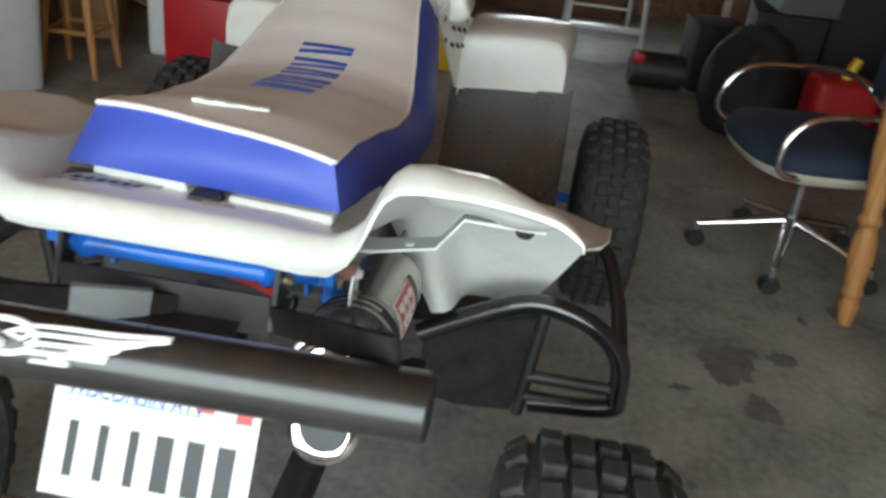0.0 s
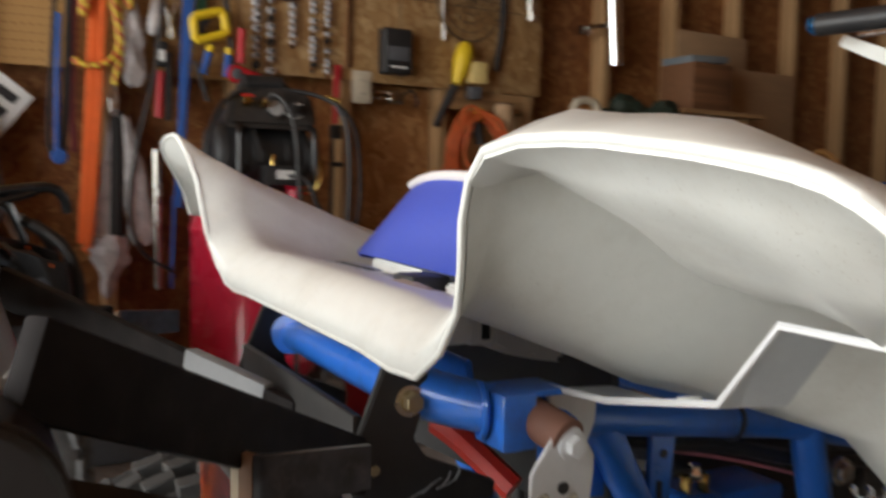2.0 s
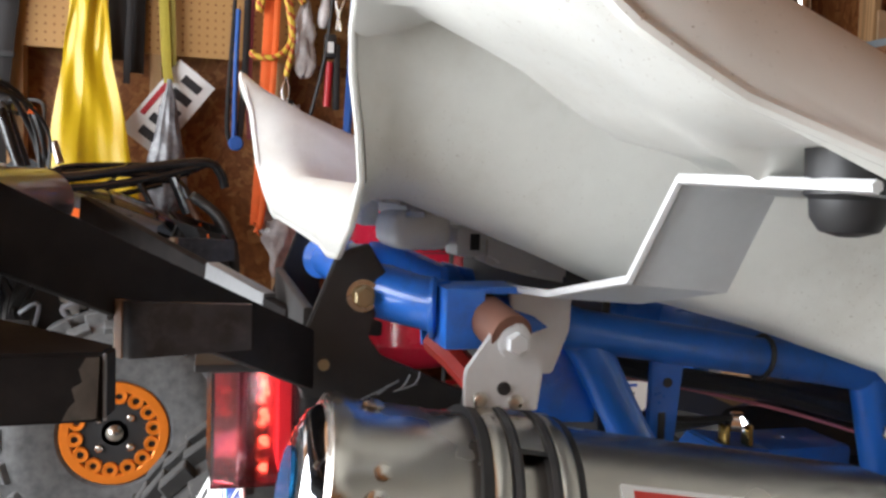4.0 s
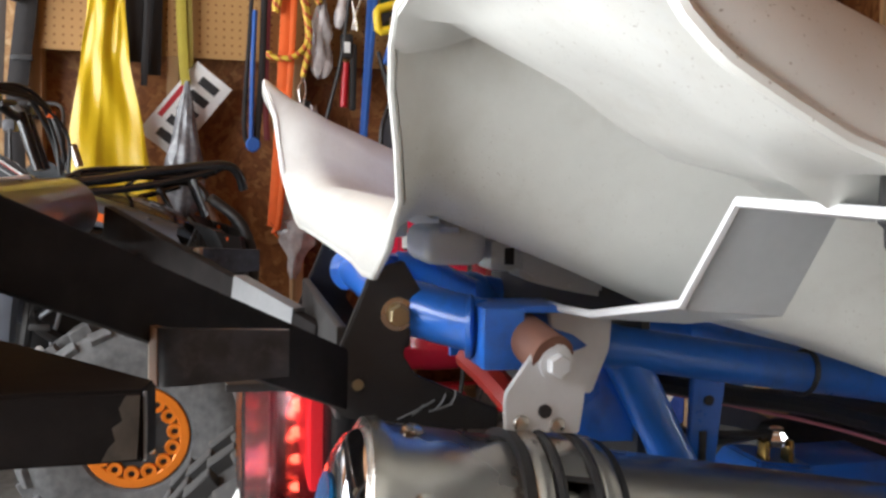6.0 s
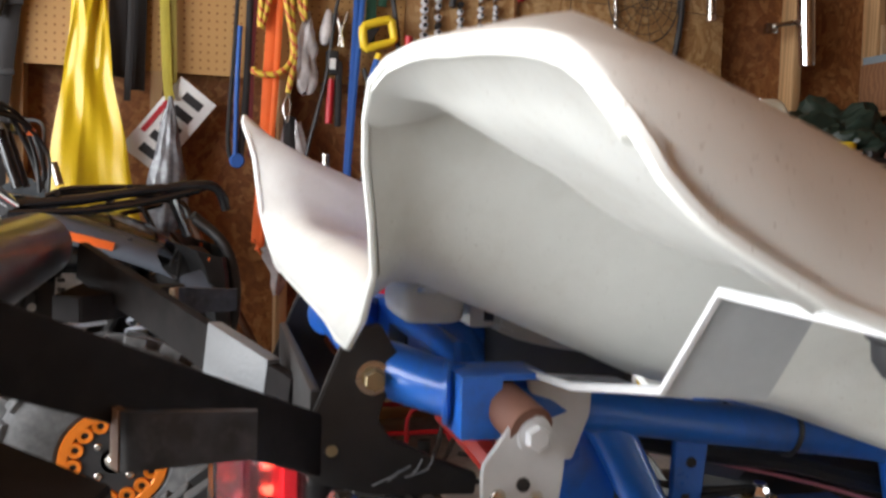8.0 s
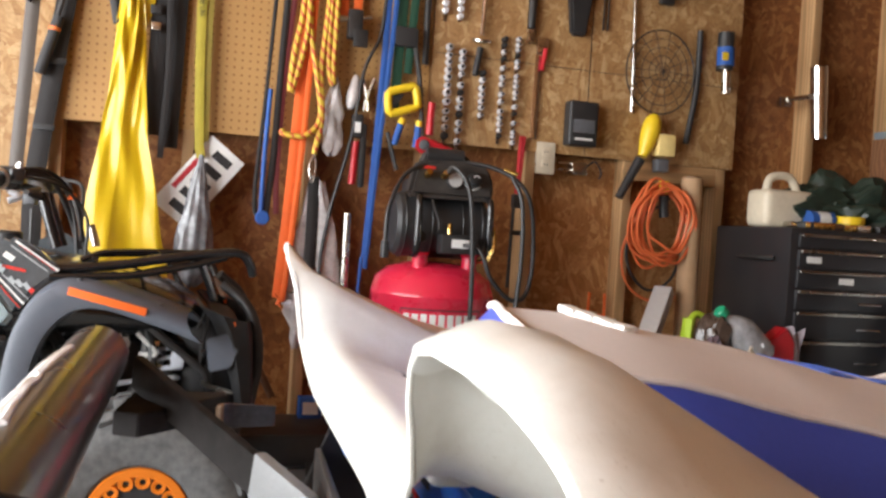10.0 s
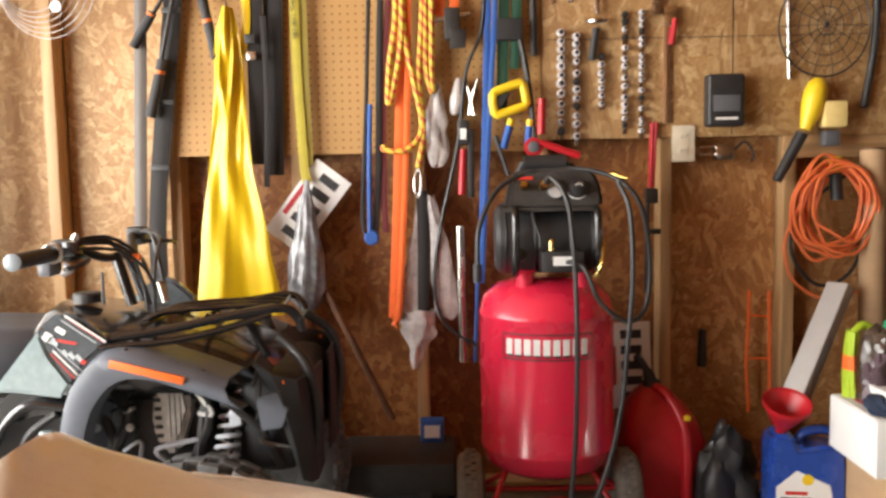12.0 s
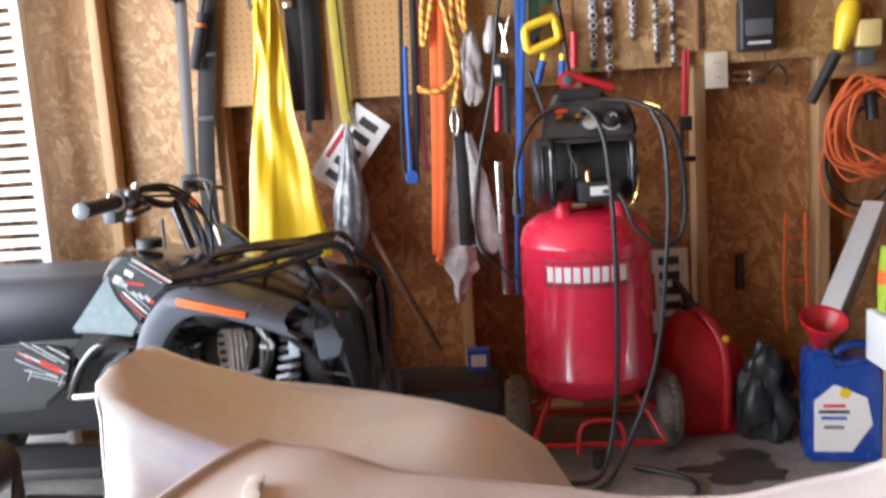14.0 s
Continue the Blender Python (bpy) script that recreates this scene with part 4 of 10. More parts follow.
# rear bar, plate and struts
bar = new("rear_bar")
bar.parent = quad
part("bar_tube", rod([(-0.31, -0.30, 0.731), (0.312, -0.275, 0.724)], 0.0305, 40), SATIN_BAR, bar, "worn satin black bar")
for s in (-1, 1):
    part("bar_end", turned([(0.018, 0.003), (0.027, 0.003), (0.029, 0.001), (0.029, -0.004)], 32, pose(s * 0.3125, -0.2875 + s * 0.0125, 0.7275 - s * 0.0035, 0, 90 * s, 0)), BLACK_PLASTIC, bar)
    a, e = (Vector((0.281, -0.2565, 0.759)), Vector((0.116, -0.0845, 0.657))) if s > 0 else (Vector((-0.286, -0.258, 0.72)), Vector((0.014, -0.091, 0.655)))
    d = (e - a)
    m = Matrix.Translation((a + e) / 2) @ d.to_track_quat("X", "Z").to_matrix().to_4x4()
    st = part("strut", cube((0, 0, 0), (d.length, 0.009, 0.03 if s > 0 else 0.034), m, 0.002), STRUT_BLACK, bar)
    if s < 0:
        part("tape_wrap", cube((0.108, 0, 0.0005), (0.08, 0.0105, 0.039), m, 0.002), TAPE, st, "silver cloth tape")
    eb = part("end_bracket", slab([(s * a, b_) for a, b_ in ((0.19, -0.245), (0.2114, -0.2244), (0.252, -0.192), (0.284, -0.167), (0.297, -0.1695), (0.299, -0.21), (0.302, -0.26), (0.2, -0.268))], "z", 0.676, 0.698, None, 0.0012), STRUT_BLACK, bar, "black end bracket with chipped paint")
    part("chipped_paint", slab([(-0.1705, 0.6965), (-0.1715, 0.6775), (-0.1815, 0.677), (-0.1795, 0.681), (-0.1775, 0.683), (-0.1785, 0.687), (-0.1755, 0.689), (-0.1765, 0.693), (-0.1745, 0.6965)], "x", s * 0.2976 - 0.0006, s * 0.2976 + 0.0006), CHIPPED, eb)
    # thin pale rod down the bracket's outer corner
    part("pale_edge", rod([(s * 0.2966, -0.1692, 0.6975), (s * 0.2966, -0.1692, 0.6765)], 0.0006, 5), TAPE, eb)
    bend = curve([(0.2165, -0.122, 0), (0.217, -0.145, 0), (0.2175, -0.1655, 0), (0.2155, -0.1715, 0), (0.209, -0.1755, 0), (0.199, -0.1775, 0)], 5)
    rows = []
    for k_, p in enumerate(bend):
        f = min(1, (p.y + 0.122) / -0.05)
        rows.append([(s * p.x, p.y, z) for z in (0.7018 + 0.0015 * f, 0.7012 + 0.0015 * f, 0.693, 0.6835 - 0.003 * f, 0.683 - 0.003 * f)])
    st = part("stub", shell(rows[:17], 0.003), STUB_GREY, bar, "black bent tab with rubbed paint", angle=50)
    part("rubbed_edge", shell([[(x + s * 0.0004, y - 0.0004, z) for x, y, z in r] for r in rows[16:22]], 0.0034), RUST, st, angle=50)
    part("bare_end", shell(rows[21:], 0.003), STAINED_PLASTIC, st, angle=50)
    mp = part("mount_plate", slab([(-0.075, 0.716), (-0.1005, 0.651), (-0.088, 0.640), (-0.06, 0.633), (-0.005, 0.630), (-0.004, 0.641), (-0.05, 0.661), (-0.0575, 0.672), (-0.047, 0.7035), (-0.058, 0.722)], "x", s * 0.121 - 0.003, s * 0.121 + 0.003, None, 0.001), BLACK_PAINT, bar, "scratched black mounting plate")
    part("washer", turned([(0.004, 0), (0.0088, 0), (0.0088, 0.0016), (0.004, 0.0018)], 24, axle((s * 0.124 - (s < 0) * 0.0018, -0.061, 0.694))), STEEL, mp)
    hexbolt(mp, (s * 0.1255, -0.061, 0.694), "x", 0.0052, 0.006, 0.0062, DULL_BRASS)
    part("threaded_hole", turned([(0.0036, 0), (0.0042, 0), (0.0042, 0.0012), (0.0034, 0.0012), (0.0032, -0.001)], 18, axle((s * 0.124, -0.081, 0.657))), BLACK_PAINT, mp)
    part("sunk_screw", turned([(0.0031, 0), (0.0031, 0.0006), (0.001, 0.0008)], 14, axle((s * 0.124, -0.081, 0.657))), DULL_BRASS, mp)
    for y0, z0, y1, z1 in ((-0.06, 0.638, -0.04, 0.6475), (-0.04, 0.642, -0.034, 0.6505), (-0.043, 0.6415, -0.03, 0.6455), (-0.031, 0.6455, -0.0285, 0.6525), (-0.052, 0.64, -0.046, 0.6455)):
        part("scratch", rod([(s * 0.1242, y0, z0), (s * 0.1243, (y0 + y1) / 2 + 0.001, (z0 + z1) / 2), (s * 0.1242, y1, z1)], 0.0006, 5), TAPE, mp)
part("cross_brace", cube((0, -0.089, 0.662), (0.236, 0.006, 0.05), bevel=0.002), BLACK_PAINT, bar)

part("lamp_shelf", cube((0.0, -0.117, 0.648), (0.17, 0.062, 0.005), bevel=0.0015), BLACK_PAINT, bar)

plate_m = pose(0.003, -0.150, 0.503, 90 - 29, 0, 0)
plate = new("number_plate")
plate.parent, plate.matrix_basis = quad, plate_m
plate["label"] = "white state number plate with blue heading"
part("plate_sheet", cube((0, 0, 0), (0.235, 0.13, 0.0018), bevel=0.0008), PAPER, plate)
part("plate_band", cube((0.0, 0.0465, 0.0012), (0.225, 0.0015, 0.0006)), paint("green_print", (0.05, 0.3, 0.2), 0.5), plate)
part("plate_band", cube((0.0, 0.0405, 0.0012), (0.225, 0.001, 0.0006)), BLUE_PRINT, plate)
writing("heading", "WISCONSIN ATV", 0.0205, pose(-0.024, 0.0535, 0.0012), BLUE_PRINT, plate)
part("sticker", cube((0.055, 0.055, 0.0015), (0.02, 0.007, 0.0006)), RED_PRINT, plate)
part("sticker", cube((0.10, 0.052, 0.0015), (0.018, 0.01, 0.0006)), RED_PRINT, plate)
for j in range(6):
    part("plain_bar", cube((-0.088 + 0.035 * j, -0.012, 0.0013), (0.011 if j < 3 else 0.02, 0.062, 0.0008)), INK_GAP_BLACK, plate)
for s in (-1, 1):
    hexbolt(plate, (s * 0.064, 0.038, 0.001), "z", 0.006, 0.004, 0.009, ZINC)
part("plate_bracket", cube((0, -0.115, 0.60), (0.06, 0.006, 0.09), None, 0.002), BLACK_PAINT, quad)

# emblem on the bar
def on_bar(u, q, r=0.0311):
    u, q = u - 0.033, q + 0.22
    return (u, -0.2875 + u * 0.04 - r * math.sin(q), 0.7275 - u * 0.0113 + r * math.cos(q))


emblem = new("winged_emblem")
emblem.parent = bar
for s in (-1, 1):
    for k_ in range(4):
        q0, far = 0.22 + 0.24 * k_, 0.135 - 0.02 * k_
        loop = [(0.022, q0), (0.05, q0 - 0.06), (0.09, q0 - 0.10), (far, q0 - 0.22), (far - 0.03, q0 + 0.06), (0.06, q0 + 0.16), (0.028, q0 + 0.2)]
        part("feather", rod([on_bar(s * p.x, p.y) for p in curve([(u, q, 0) for u, q in loop], 5)], [0.0032 - 0.0014 * abs(i - 15) / 15 for i in range(31)], 6), PAPER, emblem)
    part("badge_mark", rod([on_bar(s * u, q) for u, q in ((0.004, 0.5), (0.016, 0.36), (0.026, 0.46), (0.018, 0.62))], 0.003, 6, True), PAPER, emblem)
part("badge_rim", rod([on_bar(0.03 * math.sin(2 * math.pi * i / 18), 0.62 + (0.5 if math.cos(2 * math.pi * i / 18) > 0 else 0.42) * -math.cos(2 * math.pi * i / 18)) for i in range(18)], 0.003, 6, True), PAPER, emblem)
part("badge_mark", rod([on_bar(0, 0.72), on_bar(0.006, 0.84), on_bar(-0.006, 0.84)], 0.002, 6, True), PAPER, emblem)

# tail lamp
lamp = new("tail_lamp")
lamp.parent, lamp.matrix_basis = quad, pose(0.003, -0.114, 0.607)
part("lamp_body", cube((0, 0.032, 0), (0.12, 0.02, 0.07), bevel=0.008, seg=3), BLACK_PLASTIC, lamp)
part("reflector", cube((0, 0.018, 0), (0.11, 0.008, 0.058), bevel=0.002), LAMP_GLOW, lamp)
part("lens", shell([[(x, y, z) for x, y in ((-0.06, 0.026), (-0.062, -0.01), (-0.05, -0.025), (0.0, -0.028), (0.05, -0.025), (0.062, -0.01), (0.06, 0.026))] for z in (-0.035, -0.034, -0.012, 0.012, 0.034, 0.035)], 0.003), TAIL_RED, lamp, "lit red tail lamp lens")
for x_ in (-0.05, 0.0):
    for j in range(4):
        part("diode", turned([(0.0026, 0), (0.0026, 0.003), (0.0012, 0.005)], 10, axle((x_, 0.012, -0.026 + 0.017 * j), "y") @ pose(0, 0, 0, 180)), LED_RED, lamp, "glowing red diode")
for z in (-0.0345, 0.0345):
    part("lens_cap", cube((0, 0, z), (0.118, 0.05, 0.003), bevel=0.001), TAIL_RED, lamp)
for j in range(4):
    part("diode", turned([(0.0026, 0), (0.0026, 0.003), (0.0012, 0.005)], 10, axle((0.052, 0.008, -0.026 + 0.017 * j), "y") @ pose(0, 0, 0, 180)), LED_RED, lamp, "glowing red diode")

# blue frame behind the fender
chassis = new("chassis")
chassis.parent = quad
part("frame_tube", rod([(-0.135, -0.053, 0.694), (0.118, -0.053, 0.694)], 0.0125, 14), BLUE_PAINT, chassis)
part("frame_tube", rod([(-0.112, 0.25, 0.645), (0.112, 0.25, 0.645)], 0.0118, 14), BLUE_PAINT, chassis)
for s in (-1, 1):
    part("frame_end", rod([(s * 0.098, -0.06, 0.6955), (s * 0.112, -0.047, 0.6945), (s * 0.130, -0.036, 0.6925), (s * 0.146, -0.022, 0.6905)], [0.0155, 0.015, 0.0143, 0.014], 20), BLUE_PAINT, chassis)
    part("weld_bead", rod([(s * (0.1465 + 0.011 * math.cos(q)), -0.028 - 0.003 * math.cos(q), 0.6905 + 0.0145 * math.sin(q)) for q in [i * math.pi / 10 for i in range(20)]], 0.0022, 6, True), BLUE_PAINT, chassis)
    part("frame_tube", rod(curve([(s * 0.142, 0.0, 0.686), (s * 0.138, 0.04, 0.679), (s * 0.128, 0.12, 0.666), (s * 0.119, 0.187, 0.655), (s * 0.112, 0.26, 0.643), (s * 0.11, 0.45, 0.61), (s * 0.12, 0.75, 0.62)], 5), 0.0118, 16), BLUE_PAINT, chassis)
    part("frame_tube", rod(curve([(s * 0.137, 0.045, 0.68), (s * 0.132, 0.0645, 0.6685), (s * 0.13, 0.103, 0.6015), (s * 0.125, 0.2, 0.45), (s * 0.12, 0.5, 0.32)], 5), 0.0118, 16), BLUE_PAINT, chassis)
    part("frame_tube", rod([(s * 0.112, 0.272, 0.64), (s * 0.112, 0.288, 0.57)], 0.0125, 14), BLUE_PAINT, chassis)
    hexbolt(chassis, (s * 0.124, 0.296, 0.606), "x", 0.007, 0.006, 0.011, STEEL)
    # folded lug that holds the silencer's bushing
    lug = part("frame_lug", cube((s * 0.153, -0.0165, 0.6875), (0.032, 0.021, 0.031), pose(0, 0, 0), 0.0025), BLUE_PAINT, chassis)
    part("lug_side", cube((s * 0.1385, -0.002, 0.6885), (0.004, 0.034, 0.03), bevel=0.001), BLUE_PAINT, lug)
    part("lug_flange", cube((s * 0.152, -0.001, 0.7015), (0.029, 0.035, 0.0035), bevel=0.001), BLUE_PAINT, lug)
    part("lug_flange", slab([(-0.0185, 0.6735), (0.014, 0.6805), (0.014, 0.6835), (-0.0185, 0.6765)], "x", s * 0.138, s * 0.166, None, 0.0008), BLUE_PAINT, lug)
    part("gusset", slab([(0.025, 0.68), (0.06, 0.668), (0.082, 0.62), (0.03, 0.622)], "x", s * 0.122 - 0.0025, s * 0.122 + 0.0025), BLUE_PAINT, chassis)
    tab_ = part("drop_tab", slab([(0.1076, 0.658), (0.1289, 0.657), (0.1235, 0.5985), (0.1065, 0.602)], "x", s * 0.128 - 0.002, s * 0.128 + 0.002, None, 0.0008), BLUE_PAINT, chassis)
    part("tab_hole", turned([(0.003, -0.0028), (0.003, 0.0028)], 12, axle((s * 0.128, 0.1182, 0.6434))), INK_GAP_BLACK, tab_)
    part("tab_slot", cube((s * 0.128, 0.1155, 0.616), (0.0054, 0.005, 0.02), bevel=0.0012), INK_GAP_BLACK, tab_)
part("cable_tie", rod([(0.119 + 0.013 * math.cos(q), 0.187 + 0.0022 * math.sin(q), 0.655 + 0.013 * math.sin(q)) for q in [i * math.pi / 10 for i in range(20)]], 0.0016, 6, closed=True), BLACK_PLASTIC, chassis)

part("cross_plate", slab([(-0.15, 0.664), (-0.15, 0.706), (-0.06, 0.712), (0.1, 0.708), (0.11, 0.675), (0.04, 0.662)], "y", -0.012, -0.008, None, 0.001), BLUE_PAINT, chassis)
part("plate_slot", cube((-0.05, -0.0125, 0.685), (0.06, 0.002, 0.012), bevel=0.0008), INK_GAP_BLACK, chassis)
# black sheet added to keep the gap under the tray dark
part("gap_blocker", slab([(-0.16, 0.58), (-0.16, 0.728), (0.13, 0.72), (0.13, 0.60)], "y", 0.075, 0.08), BLACK_PLASTIC, quad, "added black sheet that darkens the gap under the tray")

# solenoid and loose wiring
sol = part("solenoid", cube((0.05, 0.262, 0.568), (0.05, 0.066, 0.028), pose(0, 0, 0), 0.004), BLUE_PAINT, quad, "blue solenoid block")
part("solenoid_foot", slab([(0.182, 0.575), (0.192, 0.586), (0.232, 0.581), (0.232, 0.554), (0.2, 0.56)], "x", 0.03, 0.075, None, 0.002), BLUE_PAINT, sol)
for y_ in (0.199, 0.217):
    part("terminal", cube((0.066, y_, 0.587), (0.010, 0.004, 0.022), bevel=0.0012), BRASS, sol, "brass terminal")
part("terminal_nut", turned([(0.007, 0), (0.007, 0.005), (0.0045, 0.0085), (0.0045, 0.012)], 6, pose(0.066, 0.208, 0.594)), CHROME, sol, "bright terminal nut")
part("battery", cube((-0.03, 0.3, 0.5), (0.1, 0.14, 0.1), bevel=0.006), BLACK_PLASTIC, quad)
part("paper_scrap", slab([(0.04, 0.16), (0.1, 0.17), (0.12, 0.24), (0.06, 0.25)], "z", 0.545, 0.547), PAPER, quad)
part("wire_loom", rod(curve([(0.095, 0.10, 0.648), (0.098, 0.15, 0.638), (0.09, 0.21, 0.627), (0.095, 0.28, 0.61), (0.1, 0.36, 0.6)], 6), 0.0065, 8), BLACK_PLASTIC, quad, "black wrapped wire loom")
for k_, (c, r, pts) in enumerate(((paint("pink_wire", (0.6, 0.2, 0.25), 0.5), 0.0013, [(0.09, 0.09, 0.643), (0.085, 0.16, 0.628), (0.09, 0.23, 0.612), (0.1, 0.3, 0.592)]), (BLACK_PLASTIC, 0.003, [(0.03, 0.08, 0.60), (0.05, 0.15, 0.592), (0.06, 0.2, 0.60)]), (BLACK_PLASTIC, 0.0025, [(0.02, 0.10, 0.61), (0.05, 0.16, 0.60), (0.066, 0.208, 0.602)]),
                            (RED_LABEL, 0.002, [(0.07, 0.08, 0.655), (0.06, 0.15, 0.645), (0.05, 0.24, 0.628)]))):
    part("wire", rod(curve(pts, 6), r, 6), c, quad)
part("tan_strip", slab([(0.165, 0.628), (0.195, 0.627), (0.275, 0.597), (0.25, 0.592)], "x", -0.004, -0.002), paint("tan_card_strip", (0.5, 0.3, 0.14), 0.7), quad, "tan strip behind the wiring")
part("pale_strip", slab([(0.185, 0.612), (0.25, 0.60), (0.30, 0.58), (0.30, 0.568), (0.2, 0.59)], "x", -0.012, -0.010), GREY_PLASTIC, quad)
part("red_wire_cover", rod(curve([(0.04, 0.0, 0.655), (0.06, 0.01, 0.645), (0.09, 0.03, 0.62)], 5), 0.009, 8), RED_LABEL, quad, "red rubber boot")

# muffler
def silencer_axis(v):
    return Vector((0.19, v, 0.590 - 0.165 * v))


muf = new("muffler")
muf.parent = quad
m_axis = Matrix.Translation(silencer_axis(-0.1)) @ (silencer_axis(0.3) - silencer_axis(-0.1)).to_track_quat("Z", "X").to_matrix().to_4x4()
part("canister", turned([(0.047, 0.004), (0.0515, 0.006), (0.0525, 0.012), (0.0505, 0.016), (0.0505, 0.30), (0.047, 0.32), (0.035, 0.35), (0.022, 0.38), (0.02, 0.42)], 48, m_axis), STEEL, muf, "brushed stainless canister")
part("end_cap", turned([(0.02, -0.006), (0.034, -0.005), (0.043, -0.001), (0.0475, 0.006)], 40, m_axis), CHROME, muf)
part("end_badge", turned([(0.026, -0.0075), (0.026, -0.006)], 28, m_axis), BLUE_ALU, muf, "blue and silver round badge")
tip = part("outlet_tip", turned([(0.027, 0.0), (0.035, -0.004), (0.040, 0.0), (0.041, 0.006), (0.036, 0.03), (0.03, 0.05)], 36, pose(0.188, -0.115, 0.548, -112)), CHROME, muf, "polished down-turned outlet")
part("outlet", turned([(0.001, -0.001), (0.027, -0.001), (0.027, 0.004)], 24, pose(0.188, -0.115, 0.548, -112)), INK_GAP_BLACK, tip)
for z0, z1 in ((0.071, 0.0755), (0.1165, 0.1195)):
    part("rubber_band", turned([(0.0505, z0), (0.0545, z0), (0.0545, z1), (0.0505, z1)], 48, m_axis), BLACK_PLASTIC, muf)
for z0, z1 in ((0.0755, 0.085), (0.107, 0.1165)):
    part("strap", turned([(0.051, z0), (0.0545, z0 + 0.0005), (0.0555, z0 + 0.002), (0.0555, z1 - 0.002), (0.0545, z1 - 0.0005), (0.051, z1)], 48, m_axis), STEEL, muf, "bright steel clamp strap")
for z0, z1 in ((0.085, 0.0895), (0.1025, 0.107)):
    part("rubber_edge", turned([(0.0505, z0), (0.056, z0), (0.0568, (z0 + z1) / 2), (0.056, z1), (0.0505, z1)], 48, m_axis), BLACK_PLASTIC, muf)
for z0, q in ((0.028, 0.9), (0.028, -0.6)):
    part("rivet", turned([(0.004, 0), (0.004, 0.0012), (0.002, 0.002)], 10, m_axis @ pose(0, 0, z0) @ pose(0, 0, 0, 0, 0, math.degrees(q)) @ pose(0.0503, 0, 0, 0, 90)), STEEL, muf)


def on_can(q, z, r=0.0512):
    return m_axis @ Vector((r * math.cos(q), r * math.sin(q), z))


Z0 = (m_axis.to_3x3().inverted() @ Vector((1, 0, 0)))
Q0 = math.atan2(Z0.y, Z0.x)
UPQ = (m_axis.to_3x3().inverted() @ Vector((0, 0, 1)))
TURN_UP = 1 if math.sin(math.atan2(UPQ.y, UPQ.x) - Q0) > 0 else -1


def label_piece(name, a0, a1, z0, z1, mat_, lift, parent):
    rows = [[on_can(Q0 + TURN_UP * (a0 + (a1 - a0) * i / 6), z0 + (z1 - z0) * j / 2, 0.0512 + lift) for j in range(3)] for i in range(7)]
    return part(name, shell(rows, 0.0006), mat_, parent)


label_piece("label", -0.35, 0.75, 0.145, 0.245, RED_LABEL, 0.0, muf)
label_piece("label_edge", 0.75, 0.80, 0.142, 0.248, PAPER, 0.0, muf)
label_piece("label_edge", -0.40, -0.35, 0.142, 0.248, PAPER, 0.0, muf)
label_piece("label_edge", -0.40, 0.8, 0.139, 0.145, PAPER, 0.0002, muf)
label_piece("label_edge", -0.40, 0.8, 0.245, 0.263, INK_GAP_BLACK, 0.0002, muf)
for j in range(3):
    z0 = 0.153 + 0.03 * j
    for a0, a1, w0, w1 in ((0.45, 0.62, 0, 0.024), (0.1, 0.24, 0, 0.024), (-0.24, -0.08, 0, 0.024), (-0.24, 0.62, 0.017, 0.024)):
        label_piece("plain_bar", a0, a1, z0 + w0, z0 + w1, PAPER, 0.0005, muf)
label_piece("strap_crown", 0.98, 2.2, 0.0845, 0.1075, STEEL, 0.0036, muf)
label_piece("rubber_edge", 0.93, 0.98, 0.0875, 0.1045, BLACK_PLASTIC, 0.0042, muf)
for a0, z0 in ((0.42, 0.026), (-0.75, 0.026), (1.5, 0.026)):
    c0, c1 = on_can(Q0 + TURN_UP * a0, z0, 0.0506), on_can(Q0 + TURN_UP * a0, z0, 0.06)
    rv = part("rivet", turned([(0.0052, 0), (0.0052, 0.001), (0.0036, 0.0022), (0.0015, 0.0022), (0.0013, 0.0006)], 16, Matrix.Translation(c0) @ (c1 - c0).to_track_quat("Z", "X").to_matrix().to_4x4()), STEEL, muf)
br = part("hanger", slab([(-0.022, 0.6597), (-0.0216, 0.6663), (-0.0075, 0.686), (-0.0045, 0.6885), (0.0, 0.6894), (0.005, 0.689), (0.009, 0.6865), (0.0185, 0.6716), (0.0178, 0.66), (0.0158, 0.645), (-0.0215, 0.648)], "x", 0.1855, 0.188, None, 0.0008), BRACKET_ALU, muf, "bright steel hanger plate")
part("hanger_hole", turned([(0.0033, 0), (0.0033, 0.0012)], 14, axle((0.188, -0.002, 0.6568))), INK_GAP_BLACK, br)
for y_ in (-0.0135, 0.0045):
    part("pressed_bump", turned([(0.004, 0), (0.0032, 0.0018), (0.001, 0.0026)], 14, axle((0.1878, y_, 0.6515 - 0.1 * (y_ + 0.0135)))), STEEL, br)
hexbolt(br, (0.188, 0.003, 0.679), "x", 0.0052, 0.005, 0.0084, BRACKET_ALU)
part("bushing", rod([(0.150, -0.006, 0.6905), (0.1865, 0.002, 0.6815)], 0.0112, 20), BROWN_RUBBER, chassis, "brown rubber bushing")
part("spring", rod([(0.205 + 0.004 * math.cos(i * 0.9), 0.20 + 0.0022 * i, 0.63 + 0.004 * math.sin(i * 0.9) - 0.0004 * i) for i in range(40)], 0.0012, 6), CHROME, muf)

